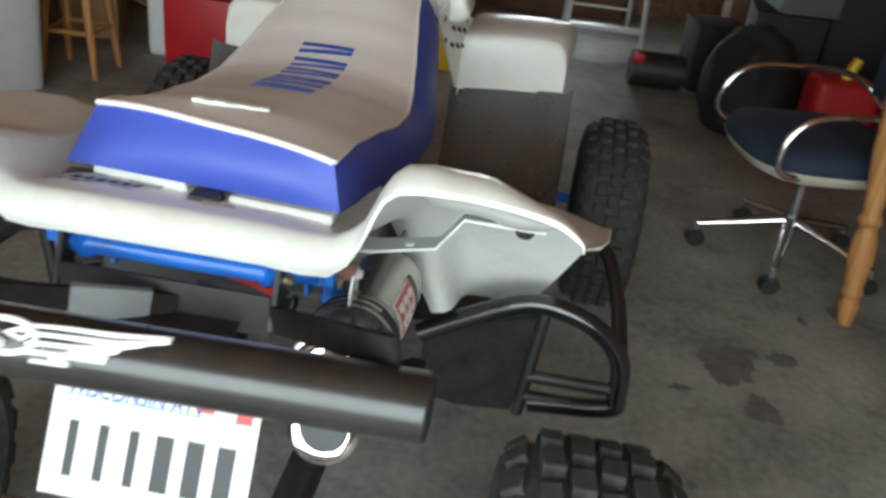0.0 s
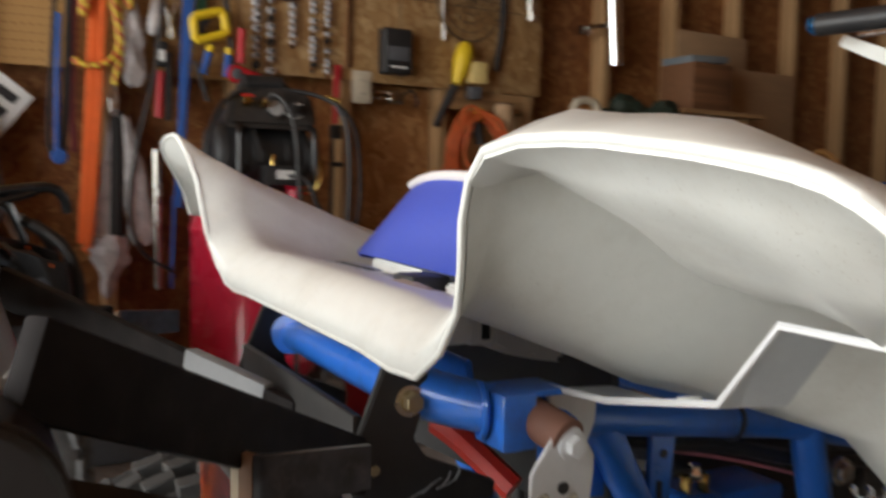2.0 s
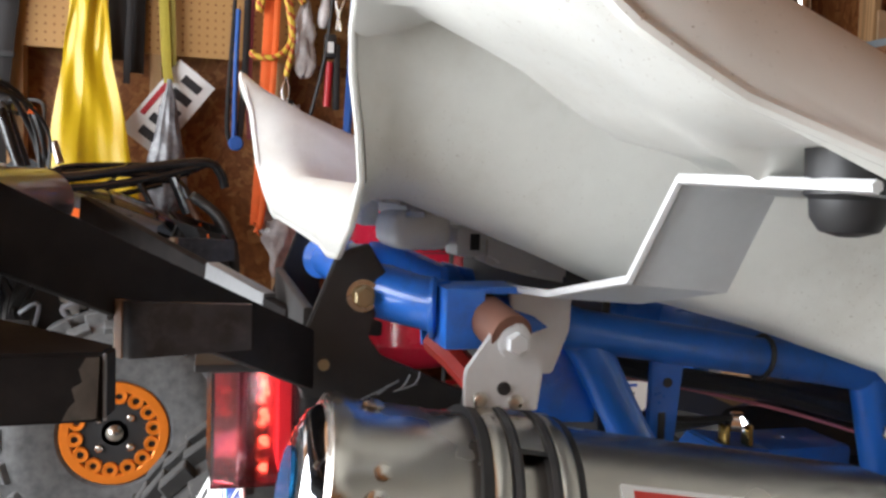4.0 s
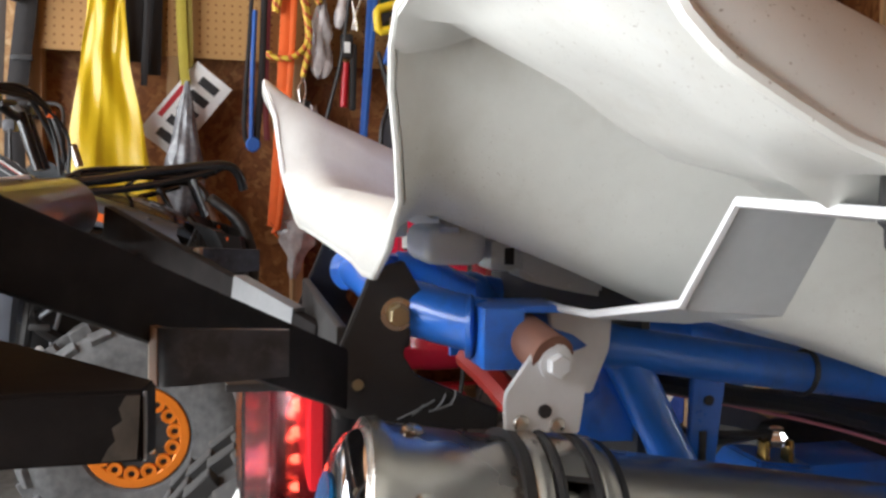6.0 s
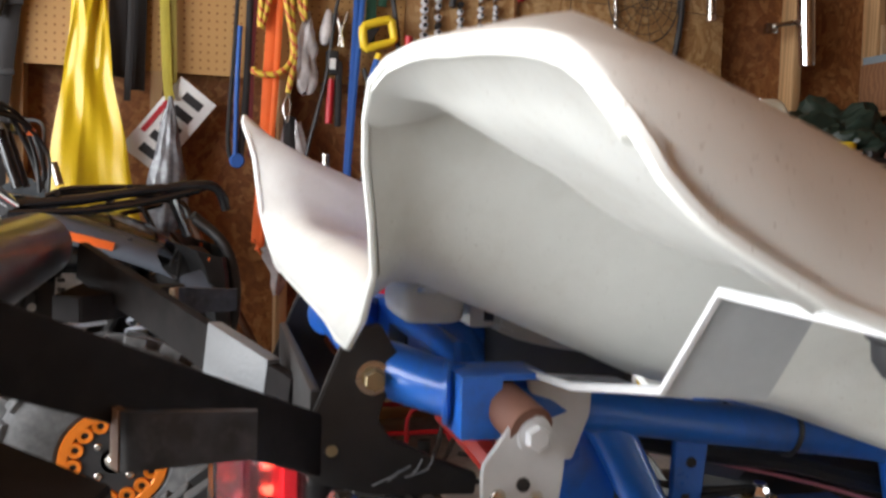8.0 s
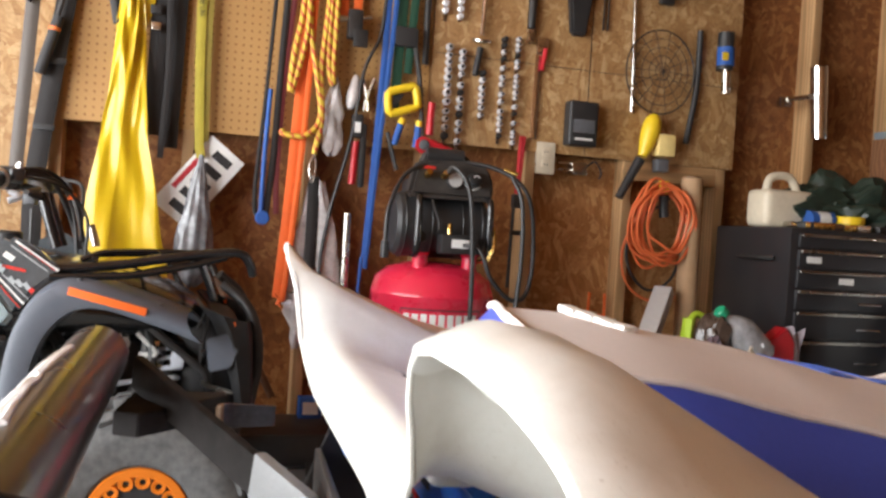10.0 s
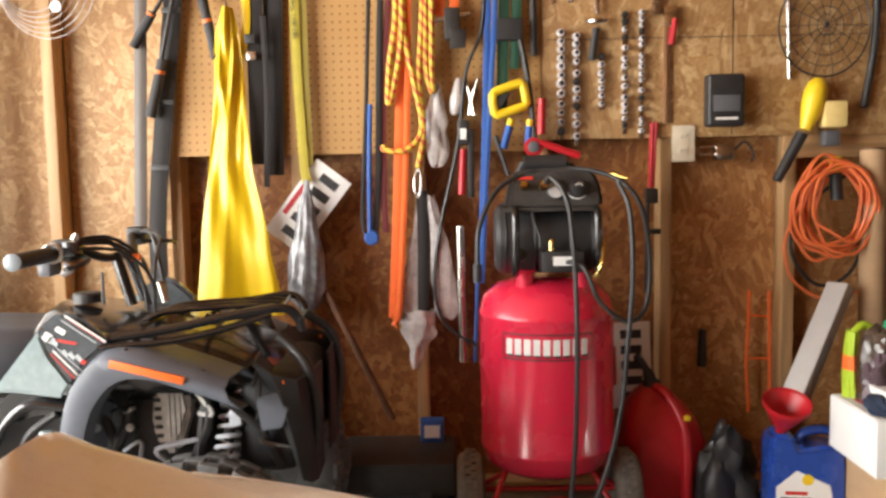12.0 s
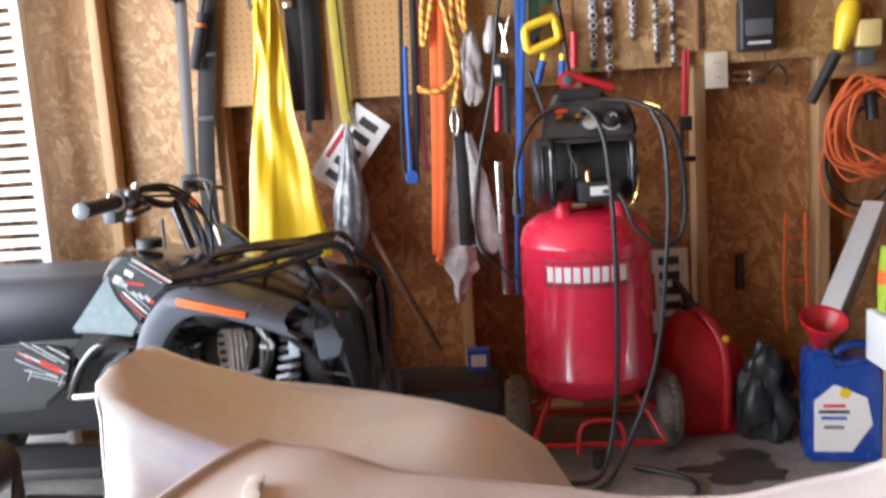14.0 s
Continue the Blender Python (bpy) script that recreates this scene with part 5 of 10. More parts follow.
# bent bracket under the right fender
zb = fresh()
pts = [(0.145, 0.699), (0.2, 0.702), (0.273, 0.7165), (0.301, 0.7555), (0.392, 0.753)]
grid(zb, [[(u, 0.0115 + 0.004 * i, z), (u, 0.062, z - 0.003)] for i, (u, z) in enumerate(pts)])
bmesh.ops.solidify(zb, geom=zb.faces[:], thickness=0.004)
edge = [(u, 0.0115 + 0.004 * i - 0.0005, z + 0.002) for i, (u, z) in enumerate(pts)]
zbr = part("fender_stay", zb, BRACKET_ALU, quad, "bare aluminium fender stay", angle=20)
part("stay_tab", slab([(0.0125, 0.700), (0.048, 0.6975), (0.047, 0.678), (0.038, 0.655), (0.018, 0.655)], "x", 0.1475, 0.1505, None, 0.0008), BRACKET_ALU, zbr, "bent-down end of the stay")
part("stay_hole", turned([(0.006, -0.0008), (0.006, 0.0008), (0.0055, 0.001)], 16, pose(0.241, 0.0326, 0.7125, 0, -12)), PAPER, zbr, "open bolt hole")
# pale rod paints the highlight along the edge facing the door
part("edge_highlight", rod(edge, 0.002, 6), paint("edge_highlight_pale", (0.78, 0.78, 0.78), 0.4, 0.2), zbr, "pale rod for the daylight caught on the stay's edge")
part("rubber_stop", turned([(0.003, -0.0135), (0.008, -0.012), (0.0108, -0.008), (0.0112, -0.003), (0.0128, -0.0015), (0.0128, 0.015), (0.011, 0.0165)], 24, pose(0.369, 0.038, 0.7545)), BLACK_PLASTIC, zbr, "black rubber stop")
for s in (-1, 1):
    part("tray_screw", turned([(0.006, 0), (0.005, 0.003)], 12, pose(s * 0.11, -0.03, 0.736)), CHROME, quad)
part("tray_plate", cube((-0.105, 0.012, 0.7415), (0.12, 0.036, 0.003), None, 0.001), paint("dull_foil", (0.35, 0.34, 0.33), 0.3, 0.9, 0.3, 40), quad, "dull metal strip lying on the tray")
for u in (-0.06, -0.12):
    part("tab", cube((u, -0.03, 0.733), (0.035, 0.014, 0.018), bevel=0.003), WHITE_PLASTIC, quad)
part("mould_lug", cube((0.07, -0.0235, 0.7275), (0.06, 0.036, 0.022), bevel=0.009, seg=3), WHITE_PLASTIC, rear_fender)
ear = part("mould_ear", cube((0.062, 0.011, 0.7205), (0.03, 0.016, 0.018), bevel=0.003), WHITE_PLASTIC, rear_fender)
part("ear_slot", cube((0.0772, 0.0145, 0.7205), (0.0014, 0.006, 0.010), bevel=0.0005), INK_GAP_BLACK, ear)
part("mould_rail", slab([(0.0195, 0.727), (0.0198, 0.710), (0.03, 0.7045), (0.055, 0.6985), (0.0834, 0.694), (0.108, 0.6915), (0.122, 0.696), (0.1, 0.708), (0.06, 0.718)], "x", 0.045, 0.075, None, 0.004), WHITE_PLASTIC, rear_fender, "yellowed inner rail of the fender")

# handlebar
hb = new("handlebar")
hb.parent = quad
for s in (-1, 1):
    part("bar", rod(curve([(0, 0.99, 1.02), (s * 0.08, 0.99, 1.022), (s * 0.17, 0.98, 1.07), (s * 0.26, 0.955, 1.083), (s * 0.42, 0.91, 1.083)], 5), 0.011, 12), BLACK_PAINT, hb)
    part("grip", rod([(s * 0.31, 0.942, 1.083), (s * 0.425, 0.909, 1.083)], 0.018, 14), BLACK_PLASTIC, hb)
    part("bar_end", turned([(0.015, 0), (0.015, 0.008), (0.01, 0.012)], 14, pose(s * 0.425, 0.909, 1.083, 0, 90 * s)), BLUE_ALU, hb)
    part("grip_flange", turned([(0.02, 0), (0.02, 0.008)], 18, pose(s * 0.305, 0.943, 1.083, 0, 90 * s)), BLUE_ALU, hb)
    part("lever", rod(curve([(s * 0.24, 0.99, 1.085), (s * 0.3, 1.03, 1.08), (s * 0.42, 1.0, 1.075)], 5), 0.005, 8), CHROME, hb)
    part("perch", cube((s * 0.25, 0.972, 1.085), (0.04, 0.05, 0.035), bevel=0.006), STEEL, hb)
    part("switch_block", cube((s * 0.285, 0.95, 1.085), (0.025, 0.04, 0.045), bevel=0.006), BLACK_PLASTIC, hb)
    hg = part("hand_guard", slab([(0.437, 1.058), (0.428, 1.075), (0.37, 1.05), (0.303, 1.022), (0.312, 1.0), (0.38, 1.03)], "y", 0.975, 0.981, Matrix.Diagonal((s, 1, 1, 1)), 0.0015), WHITE_PLASTIC, hb, "white hand guard blade")
    part("inner_blade", slab([(0.287, 1.004), (0.262, 1.03), (0.225, 1.038), (0.188, 1.036), (0.2, 1.026), (0.245, 1.018)], "y", 0.977, 0.982, Matrix.Diagonal((s, 1, 1, 1)), 0.0015), WHITE_PLASTIC, hg)
    part("mount_arm", rod([(s * 0.30, 0.98, 1.01), (s * 0.285, 0.97, 1.05), (s * 0.27, 0.96, 1.075)], 0.008, 8), BLACK_PLASTIC, hg)
    part("hose", rod(curve([(s * 0.24, 0.99, 1.08), (s * 0.12, 1.06, 1.06), (s * 0.05, 1.1, 0.98), (s * 0.05, 1.12, 0.85)], 5), 0.005, 8), BLACK_PLASTIC, hb)
part("bar_clamp", slab([(-0.054, 1.024), (-0.045, 1.03), (0.07, 1.034), (0.081, 1.028), (0.083, 0.965), (0.062, 0.963), (0.058, 1.0), (-0.034, 0.998), (-0.036, 0.985), (-0.053, 0.985)], "y", 0.965, 1.005, None, 0.003), paint("blue_clamp_plastic", (0.008, 0.05, 0.2), 0.5, vary=0.2, scale=30), hb, "blue bar clamp pad")
part("stem", rod([(0, 1.0, 1.02), (0, 1.08, 0.72)], 0.022, 14), BLACK_PAINT, hb)
part("kill_button", cube((-0.285, 0.945, 1.112), (0.014, 0.014, 0.012), bevel=0.003), RED_LABEL, hb)
for s in (-1, 1):
    part("reservoir", turned([(0.018, 0), (0.02, 0.004), (0.02, 0.028), (0.017, 0.032)], 20, pose(s * 0.215, 0.985, 1.09)), STEEL, hb, "small metal fluid reservoir")
    part("clamp_band", rod([(s * 0.245, 0.955, 1.06), (s * 0.245, 0.955, 1.106)], 0.017, 14), CHROME, hb)
    part("cable", rod(curve([(s * 0.27, 0.97, 1.07), (s * 0.18, 1.03, 1.09), (s * 0.09, 1.05, 1.0), (s * 0.08, 1.08, 0.9)], 5), 0.004, 8), BLACK_PLASTIC, hb)
part("bar_clamp_block", cube((0.03, 1.0, 0.99), (0.13, 0.045, 0.03), bevel=0.006), BLACK_PAINT, hb)

# ---- air compressor ----
YELLOW = paint("yellow_plastic", (0.75, 0.52, 0.02), 0.45, vary=0.08)
comp = thing("air_compressor", "red upright air compressor with black pump shroud on two wheels", "air compressor", pose(0.28, 1.585, 0))
tank = part("tank", turned([(0.02, 0.185), (0.09, 0.188), (0.15, 0.203), (0.188, 0.230), (0.2, 0.268), (0.2025, 0.273), (0.2025, 0.281), (0.2, 0.285), (0.2, 0.665), (0.2025, 0.67), (0.2025, 0.678), (0.2, 0.682), (0.188, 0.725), (0.15, 0.757), (0.09, 0.775), (0.02, 0.78)], 64), TANK_RED, comp, "glossy red tank with dust on its dome")


def on_tank(q, z, r=0.2012):
    return (r * math.cos(q), r * math.sin(q), z)


def tank_patch(name, q0, q1, z0, z1, m_, lift, parent):
    rows = [[on_tank(q0 + (q1 - q0) * i / 10, z0 + (z1 - z0) * j, 0.2006 + lift) for j in (0, 1)] for i in range(11)]
    return part(name, shell(rows, 0.0006), m_, parent)


for a, b, c, d in ((-0.76, 0.60, 0.634, 0.638), (-0.76, 0.60, 0.562, 0.566), (-0.76, -0.745, 0.562, 0.638), (0.585, 0.60, 0.562, 0.638)):
    tank_patch("label_line", a, b, c, d, INK_GAP_BLACK, 0.0, tank)
for j in range(9):
    a = -0.70 + 0.139 * j
    tank_patch("plain_bar", a, a + 0.1, 0.577, 0.623, PAPER, 0.0, tank)
    tank_patch("bar_shadow", a + 0.02, a + 0.118, 0.571, 0.578, INK_GAP_BLACK, 0.0003, tank)
DUSTY_BLACK = paint("dusty_black_panel", (0.035, 0.03, 0.027), 0.55, vary=0.35, scale=14, dirt=(0.12, 0.1, 0.08), dirt_amount=0.3)
shroud = part("motor_drum", turned([(0.02, -0.152), (0.085, -0.152), (0.1, -0.14), (0.104, -0.12), (0.104, 0.12), (0.1, 0.138), (0.085, 0.15), (0.02, 0.15)], 40, pose(0.01, 0, 0.895, -90)), BLACK_PLASTIC, comp, "black motor drum")
for y in (-0.125, -0.04, 0.06, 0.125):
    part("drum_ring", rod([(0.01 + 0.1045 * math.cos(q), y, 0.895 + 0.1045 * math.sin(q)) for q in [2 * math.pi * i / 36 for i in range(36)]], 0.003, 6, True), BLACK_PAINT, shroud)
part("pump_head", cube((-0.04, 0.0, 0.98), (0.16, 0.2, 0.14), bevel=0.03, seg=3), BLACK_PAINT, comp)
panel = part("control_panel", slab([(-0.13, 0.985), (0.15, 0.985), (0.152, 1.03), (0.13, 1.085), (0.115, 1.10), (-0.09, 1.10), (-0.112, 1.075)], "x", 0.06, 0.125, None, 0.012), DUSTY_BLACK, comp, "dusty black control panel", angle=60)
part("panel_lip", cube((0.125, 0.0, 0.985), (0.02, 0.255, 0.012), bevel=0.005), DUSTY_BLACK, panel)
part("carry_handle", rod([(0.09, -0.07, 1.118), (0.09, 0.05, 1.118)], 0.022, 18), BLACK_PLASTIC, comp)
part("handle_post", rod([(0.09, -0.085, 1.09), (0.09, -0.07, 1.118)], 0.012, 10), BLACK_PAINT, comp)
part("handle_post", rod([(0.09, 0.09, 1.085), (0.09, 0.05, 1.118)], 0.010, 10), GLOSS_BLACK, comp)
for y in (-0.10, 0.132):
    part("guard_bar", rod(curve([(0.13, y, 0.80), (0.15, y, 0.82), (0.155, y, 0.86), (0.155, y, 0.96), (0.13, y, 0.985), (0.06, y, 0.99)], 5), 0.0115, 12), GLOSS_BLACK, comp)
    part("pillar", turned([(0.025, 0.73), (0.025, 0.8), (0.034, 0.81)], 16, pose(0.09, y * 0.7, 0)), TANK_RED, comp)
part("switch_box", cube((0.155, 0.03, 0.84), (0.06, 0.12, 0.06), bevel=0.008), BLACK_PLASTIC, comp)
part("sticker", cube((0.186, 0.03, 0.843), (0.002, 0.055, 0.026)), PAPER, comp, "small white warning sticker")
g = part("gauge", turned([(0.026, 0), (0.028, 0.004), (0.028, 0.012), (0.024, 0.014)], 28, pose(0.124, 0.016, 1.04, 0, 86)), BLACK_PLASTIC, comp, "round pressure gauge")
part("dial", turned([(0.023, 0.0142), (0.01, 0.0146), (0.0005, 0.0146)], 24, pose(0.124, 0.016, 1.04, 0, 86)), paint("hazed_dial", (0.42, 0.41, 0.4), 0.25, vary=0.15, scale=40), g, "hazed pale dial")
k2 = part("regulator_knob", turned([(0.024, 0), (0.024, 0.012), (0.02, 0.03), (0.012, 0.033)], 24, pose(0.124, 0.078, 1.045, 0, 86)), BLACK_PLASTIC, comp)
part("knob_mark", rod([(0.1595, 0.078 + 0.011 * math.cos(q), 1.047 + 0.011 * math.sin(q)) for q in [0.4 + 0.28 * i for i in range(9)]], 0.002, 6), PAPER, k2)
part("scale_mark", rod([(0.1262, 0.078 + 0.031 * math.cos(q), 1.045 + 0.031 * math.sin(q)) for q in [3.6 + 0.25 * i for i in range(9)]], 0.0018, 6), PAPER, panel)
part("small_gauge", turned([(0.018, 0), (0.018, 0.012), (0.015, 0.014)], 20, pose(0.13, -0.085, 0.855, 0, 70)), BLACK_PLASTIC, comp)
part("power_lead", rod(curve([(0.12, -0.05, 0.985), (0.135, -0.045, 0.95), (0.14, -0.03, 0.91), (0.145, -0.03, 0.88)], 5), 0.005, 8), HOSE, comp)
for y in (-0.075, -0.02):
    part("coupler", turned([(0.008, 0), (0.008, 0.015), (0.012, 0.016), (0.012, 0.04), (0.009, 0.045)], 14, pose(0.12, y, 1.045, 0, 70)), BRASS, comp, "brass quick coupler")
part("red_mark", cube((0.126, -0.075, 1.075), (0.003, 0.055, 0.008)), RED_LABEL, comp)
part("copper_line", rod(curve([(0.15, 0.10, 0.79), (0.19, 0.12, 0.80), (0.19, 0.14, 0.85), (0.14, 0.15, 0.9)], 5), 0.007, 8), BRASS, comp)
part("valve", turned([(0.008, 0), (0.008, 0.03), (0.004, 0.035)], 10, pose(0.16, 0.0, 0.87)), BRASS, comp)
DUSTY_TYRE = paint("dusty_tyre_rubber", (0.155, 0.142, 0.126), 0.8, vary=0.35, scale=30)
part("axle_rod", rod([(0.0, -0.26, 0.122), (0.0, 0.26, 0.122)], 0.008, 10), CAN_RED, comp)
for s in (-1, 1):
    w = new("wheel")
    w.parent, w.matrix_basis = comp, pose(0.0, s * 0.235, 0.122, 0, 0, 90)
    part("tyre", tyre_mesh(0.114, 0.085, 0.06, 28, 4, 0.008), DUSTY_TYRE, w, "dusty ribbed rubber tyre", angle=30)
    part("disc", turned([(0.012, -0.015), (0.05, -0.018), (0.057, -0.022), (0.057, 0.022), (0.05, 0.018), (0.012, 0.015)], 28, axle((0, 0, 0))), BLACK_PLASTIC, w)
    part("leg", rod(curve([(0.05, s * 0.12, 0.215), (0.13, s * 0.17, 0.13), (0.17, s * 0.2, 0.075)], 5), 0.008, 8), CAN_RED, comp)
    part("stay", rod([(0.05, s * 0.1, 0.21), (0.0, s * 0.22, 0.122)], 0.008, 8), CAN_RED, comp)
part("foot_frame", rod([(0.17, -0.2, 0.075), (0.17, 0.2, 0.075)], 0.008, 8), CAN_RED, comp)
part("foot_loop", rod(curve([(0.17, -0.05, 0.075), (0.18, -0.06, 0.05), (0.175, -0.045, 0.14), (0.175, 0.06, 0.145), (0.18, 0.08, 0.05), (0.17, 0.07, 0.075)], 4), 0.007, 8), CAN_RED, comp)
part("foot", turned([(0.02, 0), (0.02, 0.05)], 14, pose(0.17, 0.0, 0)), BLACK_PLASTIC, comp)

hose = thing("air_hose", "black rubber air hose hung over the red compressor", "hose", pose(0.28, 1.585, 0))
part("hose_run", rod(curve([(0.15, -0.02, 1.055), (0.185, 0.0, 1.075), (0.22, 0.04, 1.0), (0.226, 0.058, 0.8), (0.226, 0.062, 0.55), (0.222, 0.055, 0.3), (0.25, 0.03, 0.12), (0.3, -0.02, 0.025), (0.32, -0.12, 0.02)], 7), 0.0072, 10), HOSE, hose)
part("hose_run", rod(curve([(0.2, 0.18, 1.06), (0.235, 0.205, 0.98), (0.24, 0.212, 0.8), (0.235, 0.2, 0.62), (0.23, 0.185, 0.45), (0.23, 0.15, 0.28), (0.26, 0.08, 0.12), (0.33, 0.0, 0.02), (0.42, -0.12, 0.012), (0.46, 0.05, 0.012), (0.42, 0.22, 0.012), (0.3, 0.24, 0.012), (0.2, 0.1, 0.012)], 7), 0.0072, 10), HOSE, hose)
part("hose_run", rod(curve([(0.16, 0.02, 0.84), (0.22, 0.08, 0.83), (0.235, 0.12, 0.74), (0.23, 0.19, 0.68), (0.2, 0.25, 0.70), (0.19, 0.27, 0.82), (0.2, 0.24, 1.0), (0.15, 0.16, 1.08), (0.1, 0.02, 1.1), (0.14, -0.13, 1.06), (0.19, -0.2, 0.95), (0.2, -0.21, 0.84)], 6), 0.007, 10), HOSE, hose)
part("fitting", rod([(0.15, 0.17, 1.085), (0.17, 0.21, 1.07)], 0.008, 10), BRASS, hose)
part("fitting", rod([(0.2, -0.21, 0.84), (0.2, -0.21, 0.79)], 0.013, 12), BLACK_PLASTIC, hose)

# ---- red fuel can, blue oil jug with funnel ----
can = thing("fuel_can", "red plastic fuel can standing on the concrete floor", "fuel can", pose(0.13, 1.972, 0))
sec = [(0.09, 0.118, 0.0), (0.103, 0.132, 0.018), (0.106, 0.136, 0.06), (0.106, 0.136, 0.19), (0.102, 0.131, 0.25), (0.09, 0.115, 0.305), (0.07, 0.088, 0.35), (0.045, 0.056, 0.385), (0.03, 0.034, 0.402)]
bm = fresh()
V = grid(bm, [[(a * math.copysign(abs(math.cos(q)) ** 0.55, math.cos(q)), b_ * math.copysign(abs(math.sin(q)) ** 0.55, math.sin(q)) - 0.035 * max(0, (z - 0.2) / 0.2), z) for q in [2 * math.pi * j / 28 for j in range(28)]] for a, b_, z in sec], wrap=True)
bm.faces.new(V[-1])
bm.faces.new(V[0][::-1])
part("body", bm, CAN_RED, can, angle=50)
part("handle_rib", rod(curve([(0.095, 0.05, 0.03), (0.113, 0.05, 0.1), (0.114, 0.05, 0.22), (0.096, 0.04, 0.31), (0.05, 0.0, 0.385), (0.02, -0.03, 0.4)], 5), 0.018, 12), CAN_RED, can)
part("side_panel", slab([(-0.09, 0.05), (0.0, 0.05), (0.01, 0.2), (-0.03, 0.27), (-0.09, 0.26)], "x", 0.1, 0.109, None, 0.006), CAN_RED, can)
part("spout_collar", turned([(0.03, 0.395), (0.031, 0.41), (0.026, 0.42)], 18, pose(0, -0.035, 0)), BLACK_PLASTIC, can)
part("spout", rod(curve([(0, -0.035, 0.41), (0, -0.05, 0.45), (0.005, -0.085, 0.5)], 5), [0.018] * 5 + [0.013] * 6, 12), BLACK_PLASTIC, can)
part("vent_cap", turned([(0.011, 0), (0.011, 0.014), (0.008, 0.016)], 12, pose(0.103, 0.05, 0.32, 0, 60)), YELLOW, can, "yellow vent cap")

BLUE_JUG = paint("blue_polyethylene", (0.014, 0.055, 0.29), 0.26, vary=0.15, scale=14, bump=0.15, coat=0.4)
jug = thing("oil_jug", "blue plastic oil jug with a white label on the floor", "oil jug", pose(0.43, 2.305, 0, 0, 0, -8))
bm = slab([(-0.105, 0.0), (0.105, 0.0), (0.11, 0.02), (0.11, 0.25), (0.10, 0.30), (0.06, 0.315), (-0.02, 0.30), (-0.04, 0.34), (-0.095, 0.34), (-0.105, 0.30)], "x", -0.055, 0.055, None, 0.012)
part("jug_body", bm, BLUE_JUG, jug, angle=60)
part("jug_handle", rod(curve([(0, -0.02, 0.295), (0, 0.0, 0.335), (0, 0.06, 0.345), (0, 0.105, 0.31), (0, 0.107, 0.2), (0, 0.09, 0.14)], 5), 0.014, 10), BLUE_JUG, jug)
lb = part("jug_label", slab([(-0.085, 0.035), (0.02, 0.035), (0.075, 0.12), (0.06, 0.2), (-0.03, 0.24), (-0.085, 0.19)], "x", 0.0555, 0.0563), PAPER, jug, "white label with blue and red bars")
part("label_mark", turned([(0.016, 0), (0.016, 0.0006)], 20, pose(0.0563, 0.0, 0.214, 0, 90)), YELLOW, lb)
for z, w_, c in ((0.175, 0.06, RED_LABEL), (0.157, 0.085, INK_GAP_BLACK), (0.138, 0.07, BLUE_PRINT), (0.11, 0.055, GREY_PLASTIC)):
    part("plain_bar", cube((0.0567, -0.03, z), (0.0006, w_, 0.010)), c, lb)
fun = thing("funnel", "red plastic funnel stuck in the oil jug's neck", "funnel", pose(0.425, 2.238, 0.315, 0, 24, 0))
part("cone", shell([[(r * math.cos(q), r * math.sin(q), z) for q in [2 * math.pi * j / 36 for j in range(36)]] for r, z in ((0.012, 0.0), (0.018, 0.045), (0.03, 0.06), (0.062, 0.12), (0.066, 0.125), (0.066, 0.135))], 0.002, wrap=True), CAN_RED, fun, angle=60)

# ---- panels on the west wall ----
def pegboard(name):
    m = bpy.data.materials.new(name)
    m.use_nodes = True
    n, l = links(m)
    b = n["Principled BSDF"]
    tc, mp, fr, di, rp, nz, mx = [n.new("ShaderNode" + k_) for k_ in ("TexCoord", "Mapping", "VectorMath", "VectorMath", "ValToRGB", "TexNoise", "Mix")]
    mp.inputs["Scale"].default_value = (0, 39.4, 39.4)
    l.new(tc.outputs["Object"], mp.inputs[0])
    fr.operation = "FRACTION"
    l.new(mp.outputs[0], fr.inputs[0])
    di.operation = "DISTANCE"
    di.inputs[1].default_value = (0, 0.5, 0.5)
    l.new(fr.outputs[0], di.inputs[0])
    rp.color_ramp.elements[0].position, rp.color_ramp.elements[0].color = 0.10, (0.3, 0.15, 0.05, 1)
    rp.color_ramp.elements[1].position, rp.color_ramp.elements[1].color = 0.15, (1, 1, 1, 1)
    l.new(di.outputs["Value"], rp.inputs[0])
    nz.inputs["Scale"].default_value, nz.inputs["Detail"].default_value = 3, 8
    l.new(tc.outputs["Object"], nz.inputs["Vector"])
    tint = n.new("ShaderNodeValToRGB")
    tint.color_ramp.elements[0].color, tint.color_ramp.elements[1].color = (0.37, 0.2, 0.064, 1), (0.47, 0.27, 0.1, 1)
    l.new(nz.outputs[0], tint.inputs[0])
    mx.data_type, mx.blend_type = "RGBA", "MULTIPLY"
    mx.inputs[0].default_value = 1
    l.new(tint.outputs[0], mx.inputs[6])
    l.new(rp.outputs[0], mx.inputs[7])
    l.new(mx.outputs[2], b.inputs["Base Color"])
    b.inputs["Roughness"].default_value = 0.6
    return m


PEG = pegboard("tan_pegboard")
tagged(part("pegboard", cube((0.004, 1.0, 1.88), (0.006, 1.20, 1.44)), PEG), "tan perforated hardboard screwed to the studs", "pegboard", kind="structure")
tool_board = tagged(part("tool_board", cube((0.007, 2.235, 1.88), (0.012, 1.26, 1.37), bevel=0.001), OSB_PALE), "pale strand-board tool panel screwed to the studs", "board", kind="structure")
part("seam", cube((0.0135, 2.22, 1.88), (0.0012, 0.003, 1.36)), INK_GAP_BLACK, tool_board)
part("seam", cube((0.0135, 2.24, 1.515), (0.0012, 1.24, 0.002)), INK_GAP_BLACK, tool_board)
